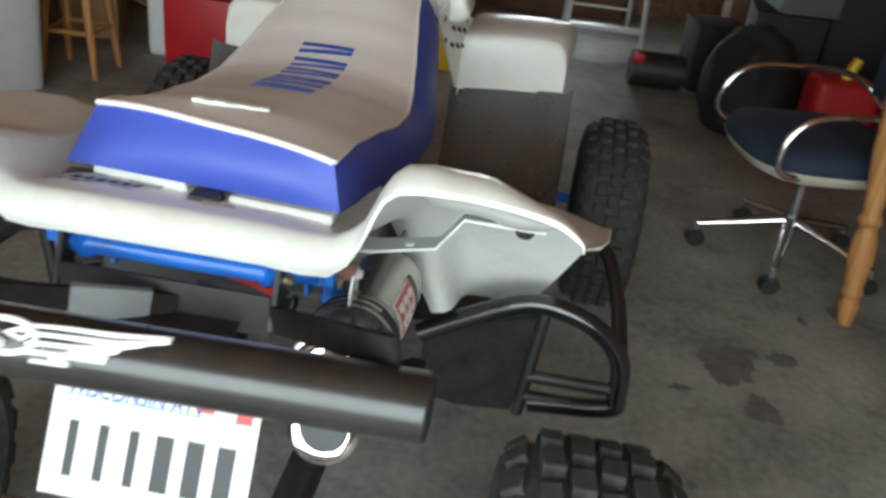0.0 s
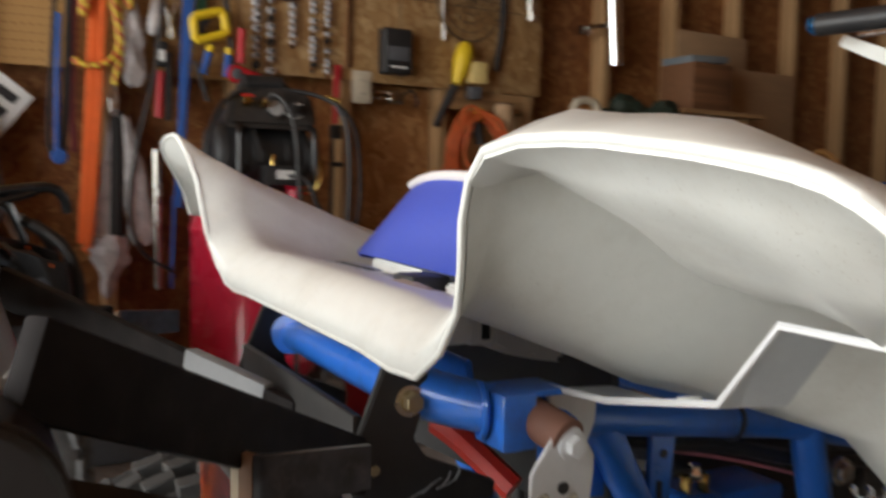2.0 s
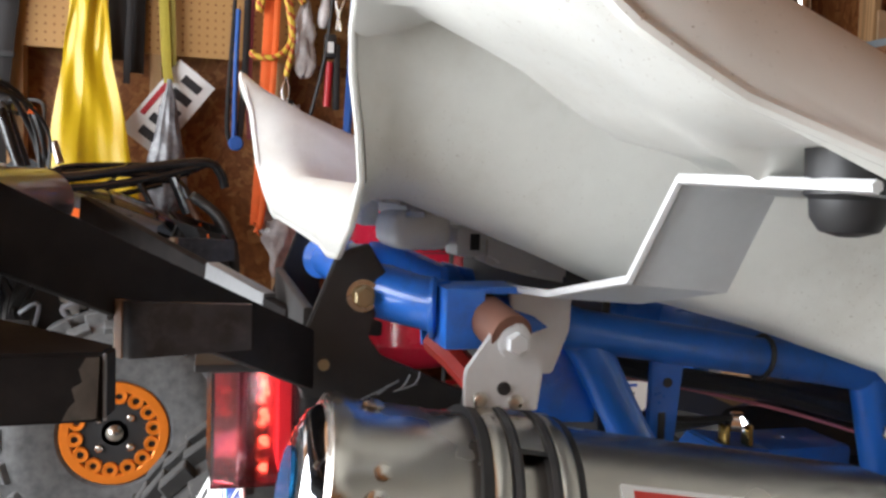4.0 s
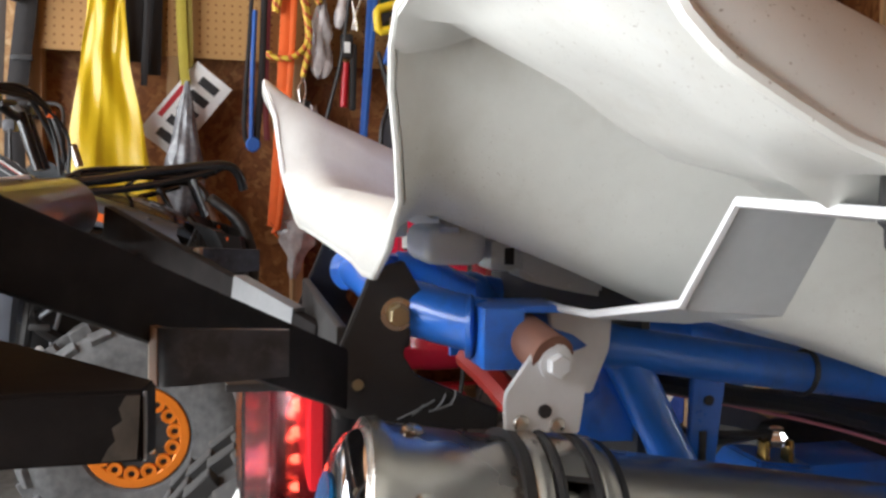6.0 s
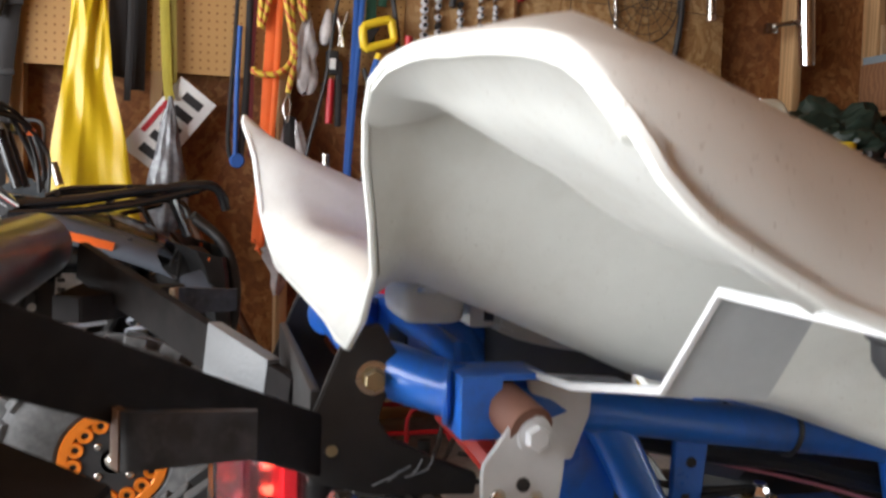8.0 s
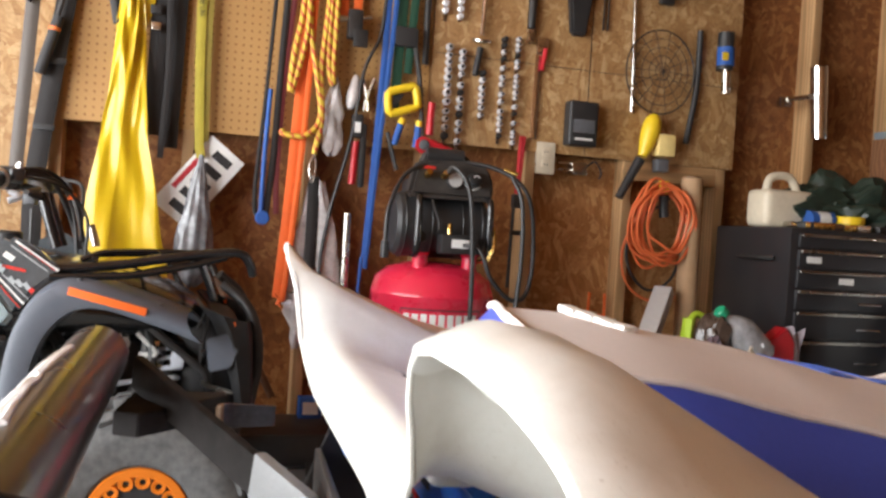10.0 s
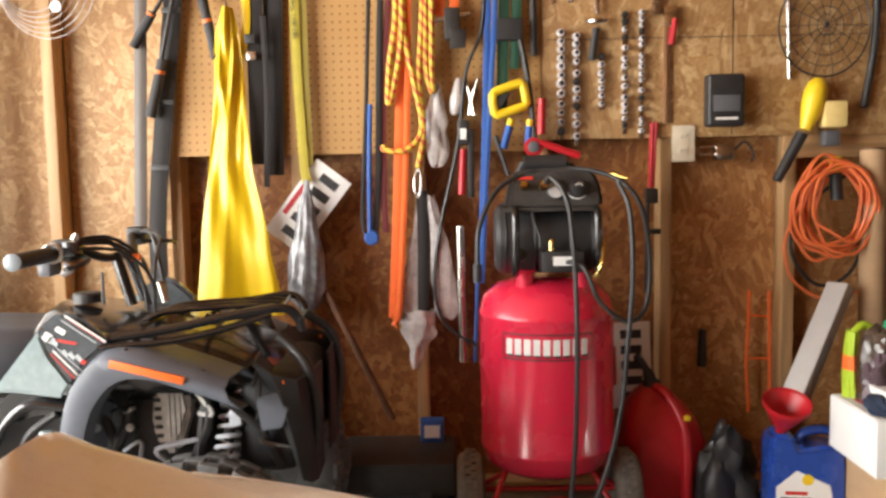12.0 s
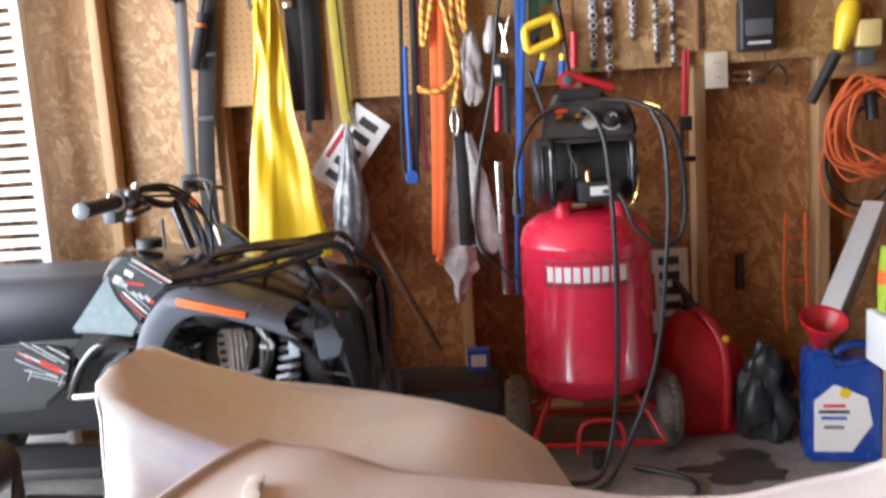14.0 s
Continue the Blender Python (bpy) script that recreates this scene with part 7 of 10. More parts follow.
for px0, length in (((1.640, 1.797), 0.17), ((1.696, 1.782), 0.15)):
    rail = thing("socket_rail", "short row of chrome sockets on a wall rail", "sockets", pose(0.014, *px0), "socket rails")
    part("rail", cube((0.003, 0, -length / 2), (0.005, 0.012, length), bevel=0.001), STEEL, rail)
    for j in range(6):
        part("socket", turned([(0.011, 0), (0.012, 0.002), (0.012, 0.012), (0.009, 0.015), (0.009, 0.024)], 14, pose(0.006, 0, -0.027 * j, 0, 90, 0)), SOCKET, rail)
wr = hang("adjustable_wrench", "long chrome wrench with a red end hung on the panel", "wrench")
strap(wr, [(2.006, 1.546), (2.005, 1.241)], 0.024, 0.008, CHROME, "shank", 0.024)
part("jaw", cube((0.028, 2.016, 1.581), (0.016, 0.045, 0.06), bevel=0.006), CHROME, wr)
part("grip", rod([(0.036, 2.029, 1.570), (0.036, 2.018, 1.491)], 0.009, 8), CAN_RED, wr)
ham = hang("ball_hammer", "long chrome ratchet with black grip hung on the panel", "ratchet")
part("shank", rod([(0.035, 1.788, 1.903), (0.035, 1.780, 1.589)], 0.009, 10), CHROME, ham)
part("head", turned([(0.01, -0.008), (0.034, -0.006), (0.036, 0.0), (0.034, 0.006), (0.01, 0.008)], 24, pose(0.04, 1.777, 1.569, 0, 12, 0)), STEEL, ham)
part("grip", rod([(0.035, 1.777, 1.546), (0.035, 1.762, 1.445)], 0.012, 10), BLACK_PLASTIC, ham)
pry = hang("pry_bars", "black pry bars hung on the panel", "pry bar")
part("bar", rod([(0.03, 1.574, 1.890), (0.03, 1.577, 1.463)], 0.012, 10), BLACK_PAINT, pry)
part("bar", rod([(0.03, 1.971, 1.918), (0.03, 1.969, 1.639)], 0.016, 10), BLACK_PAINT, pry)
part("bar_tip", cube((0.03, 1.970, 1.610), (0.016, 0.03, 0.05), bevel=0.004), STEEL, pry)
hol = hang("tool_holster", "black tapered tool holster with a pale label", "holster")
HY, HZ = 2.152, 1.870
part("pouch", slab([(HY - 0.075, HZ + 0.12), (HY + 0.075, HZ + 0.12), (HY + 0.062, HZ), (HY + 0.03, HZ - 0.235), (HY - 0.028, HZ - 0.235), (HY - 0.055, HZ)], "x", 0.014, 0.05, None, 0.008), BLACK_PLASTIC, hol)
part("label_bar", cube((0.052, HY - 0.01, HZ - 0.06), (0.002, 0.08, 0.03)), PAPER, hol)
part("label_bar", cube((0.052, HY - 0.005, HZ - 0.01), (0.002, 0.05, 0.025)), PAPER, hol)
hk = hang("spring_hook", "thin dark steel spring hook on the panel", "hook")
for dy in (-0.008, 0.01):
    part("wire", rod([(0.022, HY + 0.115 + dy, HZ + 0.1), (0.022, HY + 0.115 + dy, HZ - 0.2)], 0.0035, 8), BLACK_PAINT, hk)
fan = hang("fan_guard", "round dark wire fan guard hung on the panel", "fan guard")
FY, FZ = 2.502, 1.538
for r in (0.145, 0.115, 0.085, 0.055, 0.03):
    part("ring", rod([(0.04 + 0.02 * (1 - r / 0.145), FY + r * math.cos(q), FZ + r * math.sin(q) * 1.1) for q in [2 * math.pi * i / 40 for i in range(40)]], 0.0014 if r < 0.14 else 0.003, 6, closed=True), BLACK_PAINT, fan)
for j in range(14):
    q = 2 * math.pi * j / 14
    part("spoke", rod([(0.062, FY, FZ), (0.04, FY + 0.145 * math.cos(q), FZ + 0.16 * math.sin(q))], 0.0013, 5), BLACK_PAINT, fan)
rodt = hang("steel_rod", "thin bright steel rod hung upright", "rod")
part("shaft", rod([(0.03, 2.375, 1.966), (0.03, 2.398, 1.375)], 0.008, 10), STEEL, rodt)
bt = hang("black_tube", "black ribbed rubber tube hung upright", "tube")
part("tube", rod(curve([(0.03, 2.670, 1.718), (0.03, 2.667, 1.488), (0.03, 2.637, 1.279)], 4), 0.012, 10), BLACK_PLASTIC, bt)
fl = hang("flashlight", "black flashlight with a blue and yellow sleeve", "flashlight")
part("body", rod([(0.05, 2.772, 1.719), (0.05, 2.772, 1.574)], 0.032, 16), BLACK_PLASTIC, fl)
part("sleeve", rod([(0.055, 2.771, 1.660), (0.055, 2.773, 1.590)], 0.034, 16), BLUE_WEB, fl)
part("mark", cube((0.089, 2.748, 1.619), (0.003, 0.025, 0.03)), YELLOW, fl)
part("tail", rod([(0.05, 2.782, 1.574), (0.05, 2.787, 1.485)], 0.018, 14), STEEL, fl)
bc = hang("bracket_clamp", "black metal clamp hung at the top of the panel", "clamp")
part("body", cube((0.035, 2.544, 1.878), (0.04, 0.2, 0.08), bevel=0.01), BLACK_PAINT, bc)
part("nose", cube((0.035, 2.512, 1.821), (0.03, 0.06, 0.05), bevel=0.008), BLACK_PAINT, bc)
chg = hang("battery_charger", "black wall battery charger with a pale strip", "charger")
CY, CZ = 2.184, 1.308
part("case", cube((0.045, CY, CZ), (0.06, 0.115, 0.165), bevel=0.01, seg=3), BLACK_PLASTIC, chg)
part("slot", cube((0.076, CY, CZ - 0.01), (0.003, 0.085, 0.05), bevel=0.001), GREY_PLASTIC, chg)
part("strip", cube((0.077, CY, CZ - 0.058), (0.002, 0.07, 0.008)), PAPER, chg)

# electric outlet with its metal box and plugs
out = hang("wall_outlet", "cream duplex outlet on a metal box with a plug", "outlet")
OY, OZ = 2.062, 1.174
CREAM = paint("cream_plastic", (0.62, 0.55, 0.42), 0.45)
part("back_box", cube((-0.005, OY, OZ), (0.04, 0.066, 0.105), bevel=0.003), STEEL, out)
part("cover", cube((0.019, OY, OZ), (0.006, 0.073, 0.117), bevel=0.002), CREAM, out)
for s in (-1, 1):
    part("socket_face", cube((0.0235, OY, OZ + 0.021 * s), (0.003, 0.03, 0.028), bevel=0.003), CREAM, out)
    for d in (-0.006, 0.006):
        part("slot", cube((0.0255, OY + d, OZ + 0.023 * s), (0.001, 0.002, 0.008)), INK_GAP_BLACK, out)
adp = hang("plug_adapter", "grey metal plug adapter fixed beside the outlet", "adapter")
part("block", cube((0.025, 2.190, 1.143), (0.05, 0.06, 0.05), bevel=0.008), STEEL, adp)
for dz in (-0.012, 0.012):
    part("prong", cube((0.03, OY + 0.075, OZ - 0.025 + dz), (0.004, 0.05, 0.008)), STEEL, adp)
part("wire", rod(curve([(0.03, 2.223, 1.151), (0.03, 2.259, 1.176), (0.03, 2.286, 1.139), (0.03, 2.281, 1.112)], 4), 0.004, 6), BLACK_PLASTIC, adp)

# extension cords
ORANGE_CORD = paint("orange_cord", (0.72, 0.16, 0.05), 0.45, vary=0.06)
cord = hang("extension_cord", "orange extension cord coiled on a hook with yellow plugs", "extension cord")
KY, KZ = 2.530, 0.965
for j in range(11):
    r1, r2 = random.uniform(0.085, 0.125), random.uniform(0.115, 0.155)
    dy, dz, lean = random.uniform(-0.025, 0.025), random.uniform(-0.03, 0.02), random.uniform(-0.3, 0.3)
    part("loop", rod([(0.06 + 0.006 * j + 0.01 * math.sin(3 * q), KY + dy + r1 * math.cos(q) + lean * 0.06 * math.sin(q), KZ + dz + r2 * math.sin(q) + 0.01 * math.sin(4 * q + j)) for q in [2 * math.pi * i / 36 for i in range(36)]], 0.0052, 7, closed=True), ORANGE_CORD, cord)
part("drop", rod(curve([(0.07, KY - 0.11, KZ), (0.06, KY - 0.15, KZ - 0.12), (0.06, KY - 0.12, KZ - 0.24), (0.06, KY - 0.02, KZ - 0.3), (0.06, KY + 0.1, KZ - 0.28)], 6), 0.005, 7), ORANGE_CORD, cord)
part("yellow_plug", rod(curve([(0.06, 2.481, 1.371), (0.06, 2.473, 1.338), (0.06, 2.463, 1.292), (0.06, 2.449, 1.241), (0.06, 2.439, 1.210)], 4), [0.014, 0.022, 0.028, 0.032, 0.034, 0.036, 0.037, 0.037, 0.036, 0.034, 0.032, 0.029, 0.026, 0.024, 0.022, 0.02, 0.018], 16), YELLOW, cord)
part("cord_cap", rod([(0.06, 2.430, 1.199), (0.06, 2.351, 1.048)], [0.02, 0.016], 12), BLACK_PLASTIC, cord)
part("yellow_plug", cube((0.06, 2.526, 1.257), (0.06, 0.075, 0.085), pose(0, 0, 0), 0.012), paint("pale_yellow_plastic", (0.8, 0.62, 0.25), 0.45), cord)
part("plug_block", cube((0.055, 2.520, 1.181), (0.05, 0.05, 0.05), bevel=0.008), GREY_PLASTIC, cord)
part("yellow_clip", cube((0.075, 2.530, 1.099), (0.03, 0.03, 0.05), bevel=0.005), YELLOW, cord)
part("cord_cap", rod([(0.075, 2.531, 1.068), (0.075, 2.540, 0.985)], 0.02, 12), BLACK_PLASTIC, cord)
bco = hang("power_cord", "black cord looped below the orange one", "cord")
part("loop", rod(curve([(0.05, KY + 0.05, KZ + 0.1), (0.05, KY - 0.10, KZ - 0.02), (0.05, KY - 0.12, KZ - 0.16), (0.05, KY - 0.03, KZ - 0.26), (0.05, KY + 0.08, KZ - 0.2), (0.05, KY + 0.12, KZ)], 6), 0.006, 7), HOSE, bco)
clampr = hang("bar_clamp", "red bar clamp with black jaw hung upright", "clamp")
part("bar", rod([(0.03, 1.958, 1.243), (0.03, 1.953, 1.034)], 0.008, 8), CAN_RED, clampr)
part("bar", rod([(0.03, 1.971, 1.243), (0.03, 1.960, 1.033)], 0.006, 8), CAN_RED, clampr)
part("jaw", cube((0.035, 1.955, 1.006), (0.03, 0.04, 0.05), bevel=0.006), BLACK_PAINT, clampr)
part("screw", rod([(0.03, 1.945, 0.988), (0.03, 1.940, 0.687)], 0.007, 8), BLACK_PAINT, clampr)
part("jaw", cube((0.04, 1.959, 0.890), (0.02, 0.05, 0.018), bevel=0.004), BLACK_PAINT, clampr)
scr = hang("screwdriver", "black screwdriver stuck on the wall", "screwdriver")
part("grip", rod([(-0.05, 2.149, 0.547), (-0.05, 2.148, 0.421)], [0.013, 0.016], 12), BLACK_PLASTIC, scr)
olad = hang("orange_rack", "orange plastic ladder rack against the wall", "rack")
part("rail", rod([(-0.02, 2.297, 0.681), (-0.02, 2.289, 0.423), (-0.02, 2.300, 0.267)], 0.006, 8), ORANGE_WEB, olad)
part("rail", rod([(-0.02, 2.362, 0.679), (-0.02, 2.368, 0.420), (-0.02, 2.371, 0.265)], 0.006, 8), ORANGE_WEB, olad)
part("rung", rod([(-0.02, 2.296, 0.599), (-0.02, 2.361, 0.593)], 0.004, 8), ORANGE_WEB, olad)
part("rung", rod([(-0.02, 2.290, 0.452), (-0.02, 2.368, 0.449)], 0.004, 8), ORANGE_WEB, olad)
coil = hang("wire_coil", "loose coil of bright wire hung near the corner", "wire")
QY, QZ = -0.018, 1.683
for j in range(6):
    part("loop", rod([(0.03 + 0.006 * j, QY + 0.012 * j - 0.02 + (0.10 + 0.012 * j) * math.cos(q), QZ + 0.05 + (0.10 + 0.018 * j) * math.sin(q)) for q in [2 * math.pi * i / 32 for i in range(32)]], 0.0016, 6, closed=True), paint("dull_wire", (0.4, 0.38, 0.36), 0.5, 0.3), coil)
part("tag", turned([(0.018, -0.004), (0.018, 0.004)], 16, pose(0.06, 0.049, 1.644, 0, 90)), PAPER, coil)

# ---- the black utility quad by the wall ----
MATT_GREY = paint("matt_grey_flare", (0.085, 0.096, 0.118), 0.42, vary=0.1, scale=20)
SEAT_GREY = paint("charcoal_seat_vinyl", (0.026, 0.029, 0.036), 0.5, vary=0.15, grain=200, bump=0.15)
SHIELD_GREY = paint("glossy_teal_grey_plastic", (0.22, 0.275, 0.285), 0.16, vary=0.25, scale=14, coat=0.5)
SHIELD_DARK = paint("glossy_graphite_plastic", (0.075, 0.085, 0.092), 0.12, vary=0.3, scale=18, coat=0.6)
MATT_BLACK = paint("matt_black_moulding", (0.012, 0.012, 0.013), 0.6, vary=0.3, scale=16, dirt=(0.05, 0.045, 0.04), dirt_amount=0.2)
SPRING_WHITE = paint("pale_coil_paint", (0.5, 0.53, 0.58), 0.3, vary=0.1)
TEAL_GREY = paint("pale_grey_plastic", (0.2, 0.23, 0.25), 0.35, vary=0.1)
CAST = paint("dusty_cast_alloy", (0.5, 0.48, 0.45), 0.55, 0.2, 0.25, 30)
ORANGE_DECAL = paint("orange_decal", (0.8, 0.14, 0.02), 0.4)

atv = thing("utility_quad", "black and grey utility quad with orange wheel rings by the wall", "quad bike", pose(0.70, 0.0, 0))
part("underbody", cube((0, 0.1, 0.46), (0.36, 1.25, 0.26), bevel=0.04), BLACK_PLASTIC, atv)
bm = fresh()
V = grid(bm, [rounded(0.17, -0.72, 0.30, 0.56, drop=0.0), rounded(0.20, -0.76, 0.36, 0.63, drop=0.0), rounded(0.19, -0.77, 0.38, 0.70, drop=0.0), rounded(0.165, -0.75, 0.37, 0.745, drop=0.015), rounded(0.10, -0.70, 0.33, 0.762, drop=0.03)], wrap=True)
bm.faces.new(V[-1])
bm.faces.new(V[0][::-1])
part("seat", bm, SEAT_GREY, atv, "charcoal vinyl seat", angle=60)
bm = fresh()
V = grid(bm, [rounded(0.20, 0.30, 0.86, 0.58), rounded(0.25, 0.28, 0.90, 0.63, drop=0.01), rounded(0.25, 0.28, 0.86, 0.68, drop=0.02), rounded(0.22, 0.29, 0.79, 0.735, drop=0.035), rounded(0.17, 0.31, 0.72, 0.775, drop=0.05), rounded(0.10, 0.33, 0.64, 0.792, drop=0.05)], wrap=True)
bm.faces.new(V[-1])
bm.faces.new(V[0][::-1])
part("front_cowl", bm, GLOSS_BLACK, atv, "gloss black front cowl", angle=60)
ARCH = [(0.462, 0.46), (0.468, 0.54), (0.485, 0.62), (0.515, 0.675), (0.56, 0.71), (0.62, 0.712), (0.69, 0.692), (0.76, 0.668), (0.82, 0.645)]
for s in (-1, 1):
    rows = []
    for y, z in [(p.y, p.z) for p in curve([(0, *p) for p in ARCH], 4)]:
        rows.append([(s * 0.22, y + 0.045, z - 0.02), (s * 0.24, y + 0.01, z + 0.012), (s * 0.33, y, z + 0.012), (s * 0.372, y, z), (s * 0.378, y + 0.012, z - 0.02), (s * 0.372, y + 0.036, z - 0.038), (s * 0.33, y + 0.04, z - 0.042)])
    fl_ = part("fender_flare", shell(rows, 0.005), MATT_GREY, atv, "matt grey fender flare", angle=60)
    a, b_ = Vector((s * 0.386, 0.583, 0.708)), Vector((s * 0.384, 0.738, 0.668))
    d = b_ - a
    part("orange_stripe", cube((0, 0, 0), (d.length, 0.004, 0.017), Matrix.Translation((a + b_) / 2) @ d.to_track_quat("X", "Z").to_matrix().to_4x4(), 0.001), ORANGE_DECAL, fl_)
    for j in range(4):
        part("clip", turned([(0.007, 0), (0.006, 0.004)], 12, pose(s * 0.34, 0.60 + 0.055 * j, 0.727 - 0.016 * j)), BLACK_PLASTIC, fl_)
    # side shield: a graphite upper panel over a teal-grey lower one
    sh = part("side_shield", slab([(0.405, 0.775), (0.455, 0.812), (0.50, 0.80), (0.565, 0.742), (0.515, 0.70), (0.475, 0.65), (0.43, 0.71)], "x", s * 0.30, s * 0.332, None, 0.010), SHIELD_DARK, atv, "glossy graphite side shield with pale print and painted highlights", angle=70)
    part("lower_shield", slab([(0.405, 0.772), (0.43, 0.71), (0.475, 0.65), (0.45, 0.615), (0.36, 0.628), (0.29, 0.632)], "x", s * 0.285, s * 0.322, None, 0.010), SHIELD_GREY, atv, "glossy teal-grey lower shield", angle=70)
    # print strokes, with some white lines painted in as highlights on the gloss
    for y0, z0, y1, z1, wd, m_ in ((0.47, 0.803, 0.556, 0.744, 0.0045, PAPER), (0.462, 0.793, 0.535, 0.742, 0.0025, SILVER), (0.478, 0.795, 0.55, 0.745, 0.0025, RED_LABEL),
                                   (0.447, 0.75, 0.492, 0.741, 0.006, RED_LABEL), (0.45, 0.776, 0.468, 0.764, 0.012, PAPER), (0.432, 0.752, 0.452, 0.742, 0.015, SILVER),
                                   (0.462, 0.727, 0.472, 0.714, 0.008, SILVER), (0.476, 0.722, 0.486, 0.708, 0.009, SILVER), (0.491, 0.716, 0.501, 0.703, 0.009, SILVER), (0.502, 0.704, 0.509, 0.697, 0.010, RED_LABEL),
                                   (0.44, 0.727, 0.492, 0.672, 0.0035, PAPER), (0.435, 0.72, 0.484, 0.664, 0.0022, RED_LABEL), (0.448, 0.733, 0.50, 0.682, 0.002, SILVER), (0.435, 0.764, 0.425, 0.748, 0.018, PAPER)):
        part("panel_streak", cube((0, 0, 0), (0.0016, math.hypot(y1 - y0, z1 - z0), wd), pose(s * 0.3332, (y0 + y1) / 2, (z0 + z1) / 2, math.degrees(math.atan2(z1 - z0, y1 - y0)))), m_, sh)
    part("leg_panel", slab([(0.24, 0.56), (0.33, 0.635), (0.45, 0.61), (0.43, 0.56), (0.37, 0.57), (0.32, 0.55)], "x", s * 0.25, s * 0.285, None, 0.008), GLOSS_BLACK, atv, "gloss black leg panel")
    rp = part("rear_panel", slab([(-0.72, 0.63), (-0.1, 0.59), (0.2, 0.60), (0.27, 0.585), (0.285, 0.55), (0.262, 0.49), (0.2, 0.44), (-0.1, 0.42), (-0.6, 0.5)], "x", s * 0.26, s * 0.30, None, 0.012), MATT_BLACK, atv, angle=70)
    for y0, z0, ln, wd, q, m_ in ((0.20, 0.586, 0.10, 0.0022, -32, SILVER), (0.225, 0.58, 0.09, 0.003, -34, SILVER), (0.25, 0.583, 0.06, 0.0022, -33, PAPER), (0.19, 0.565, 0.09, 0.0018, -30, SILVER),
                                  (0.215, 0.554, 0.11, 0.0022, -28, PAPER), (0.225, 0.548, 0.055, 0.013, -28, RED_LABEL), (0.19, 0.546, 0.11, 0.002, -26, SILVER), (0.20, 0.532, 0.085, 0.0025, -16, SILVER),
                                  (0.215, 0.518, 0.085, 0.0022, -16, SILVER), (0.172, 0.53, 0.03, 0.002, 62, SILVER), (0.247, 0.512, 0.03, 0.002, 62, SILVER), (0.165, 0.575, 0.05, 0.002, -40, RED_LABEL)):
        part("panel_streak", cube((0, 0, 0), (0.0016, ln, wd), pose(s * 0.3012, y0, z0, q)), m_, rp)
    part("heel_guard", rod(curve([(s * 0.31, 0.27, 0.47), (s * 0.315, 0.31, 0.55), (s * 0.31, 0.37, 0.60), (s * 0.30, 0.455, 0.59)], 5), 0.011, 10), GLOSS_BLACK, atv)
    part("heel_guard", rod(curve([(s * 0.29, 0.33, 0.46), (s * 0.30, 0.36, 0.53), (s * 0.29, 0.42, 0.575)], 5), 0.009, 8), BLACK_PAINT, atv)
    part("foot_peg", rod([(s * 0.32, 0.285, 0.475), (s * 0.33, 0.42, 0.485)], 0.010, 12), STEEL, atv, "bright metal foot peg")
    part("peg_bracket", cube((s * 0.30, 0.40, 0.52), (0.02, 0.03, 0.04), pose(0, 0, 0), 0.005), SHIELD_GREY, atv)
    part("foot_well", cube((s * 0.28, 0.1, 0.3), (0.17, 0.5, 0.03), bevel=0.01), BLACK_PLASTIC, atv)
    part("rear_fender", slab([(-0.80, 0.52), (-0.75, 0.66), (-0.55, 0.72), (-0.3, 0.66), (-0.2, 0.55), (-0.3, 0.6), (-0.5, 0.65), (-0.7, 0.6)], "x", s * 0.2, s * 0.37, None, 0.01), GLOSS_BLACK, atv)
    wing = [[(s * (x + 0.02 * math.sin(3 * t)), y, z) for x, y, z in ((0.12, 0.84 + 0.10 * t, zt), (0.24, 0.85 + 0.10 * t, zt - 0.006), (0.285 - 0.04 * t, 0.90 + 0.06 * t, zt - 0.02), (0.27 - 0.05 * t, 0.955 + 0.02 * t, zt - 0.035), (0.18, 0.975 + 0.01 * t, zt - 0.04), (0.05, 0.98, zt - 0.04))] for t, zt in ((0, 0.675), (0.3, 0.64), (0.55, 0.58), (0.8, 0.50), (1.0, 0.42))]
    part("bumper_wing", shell(wing, 0.006), MATT_BLACK, atv, "matt black front bumper moulding", angle=50)
    part("wing_panel", slab([(0.865, 0.60), (0.915, 0.615), (0.94, 0.575), (0.925, 0.535), (0.875, 0.525)], "x", s * 0.272, s * 0.284, None, 0.004), MATT_GREY, atv)
    part("indicator", cube((s * 0.275, 0.925, 0.635), (0.008, 0.008, 0.012), bevel=0.002), ORANGE_DECAL, atv)
    part("bumper_tube", rod(curve([(s * 0.17, 0.90, 0.72), (s * 0.2, 0.965, 0.66), (s * 0.2, 0.99, 0.55), (s * 0.16, 0.97, 0.38)], 4), 0.013, 10), BLACK_PAINT, atv)
    w = wheel("front_wheel", atv, (s * 0.34, 0.743, 0.238), 0.228, 0.17, 0.102, (GREY_RUBBER, BLACK_PAINT, STEEL), 20, 5, 0.02, ORANGE_ALU, s)
    wheel("rear_wheel", atv, (s * 0.33, -0.48, 0.238), 0.228, 0.2, 0.102, (GREY_RUBBER, BLACK_PAINT, STEEL), 20, 5, 0.02, ORANGE_ALU, s)
    part("suspension_arm", rod([(s * 0.12, 0.66, 0.33), (s * 0.27, 0.74, 0.26), (s * 0.12, 0.84, 0.33)], 0.013, 8), BLACK_PAINT, atv)
    part("suspension_arm", rod([(s * 0.14, 0.68, 0.46), (s * 0.27, 0.74, 0.36), (s * 0.14, 0.84, 0.46)], 0.012, 8), BLACK_PAINT, atv)
    ax = [Vector((s * 0.17, 0.80, 0.64)), Vector((s * 0.27, 0.765, 0.33))]
    d = (ax[1] - ax[0])
    e1 = d.cross(Vector((0, 1, 0))).normalized()
    e2 = d.cross(e1).normalized()
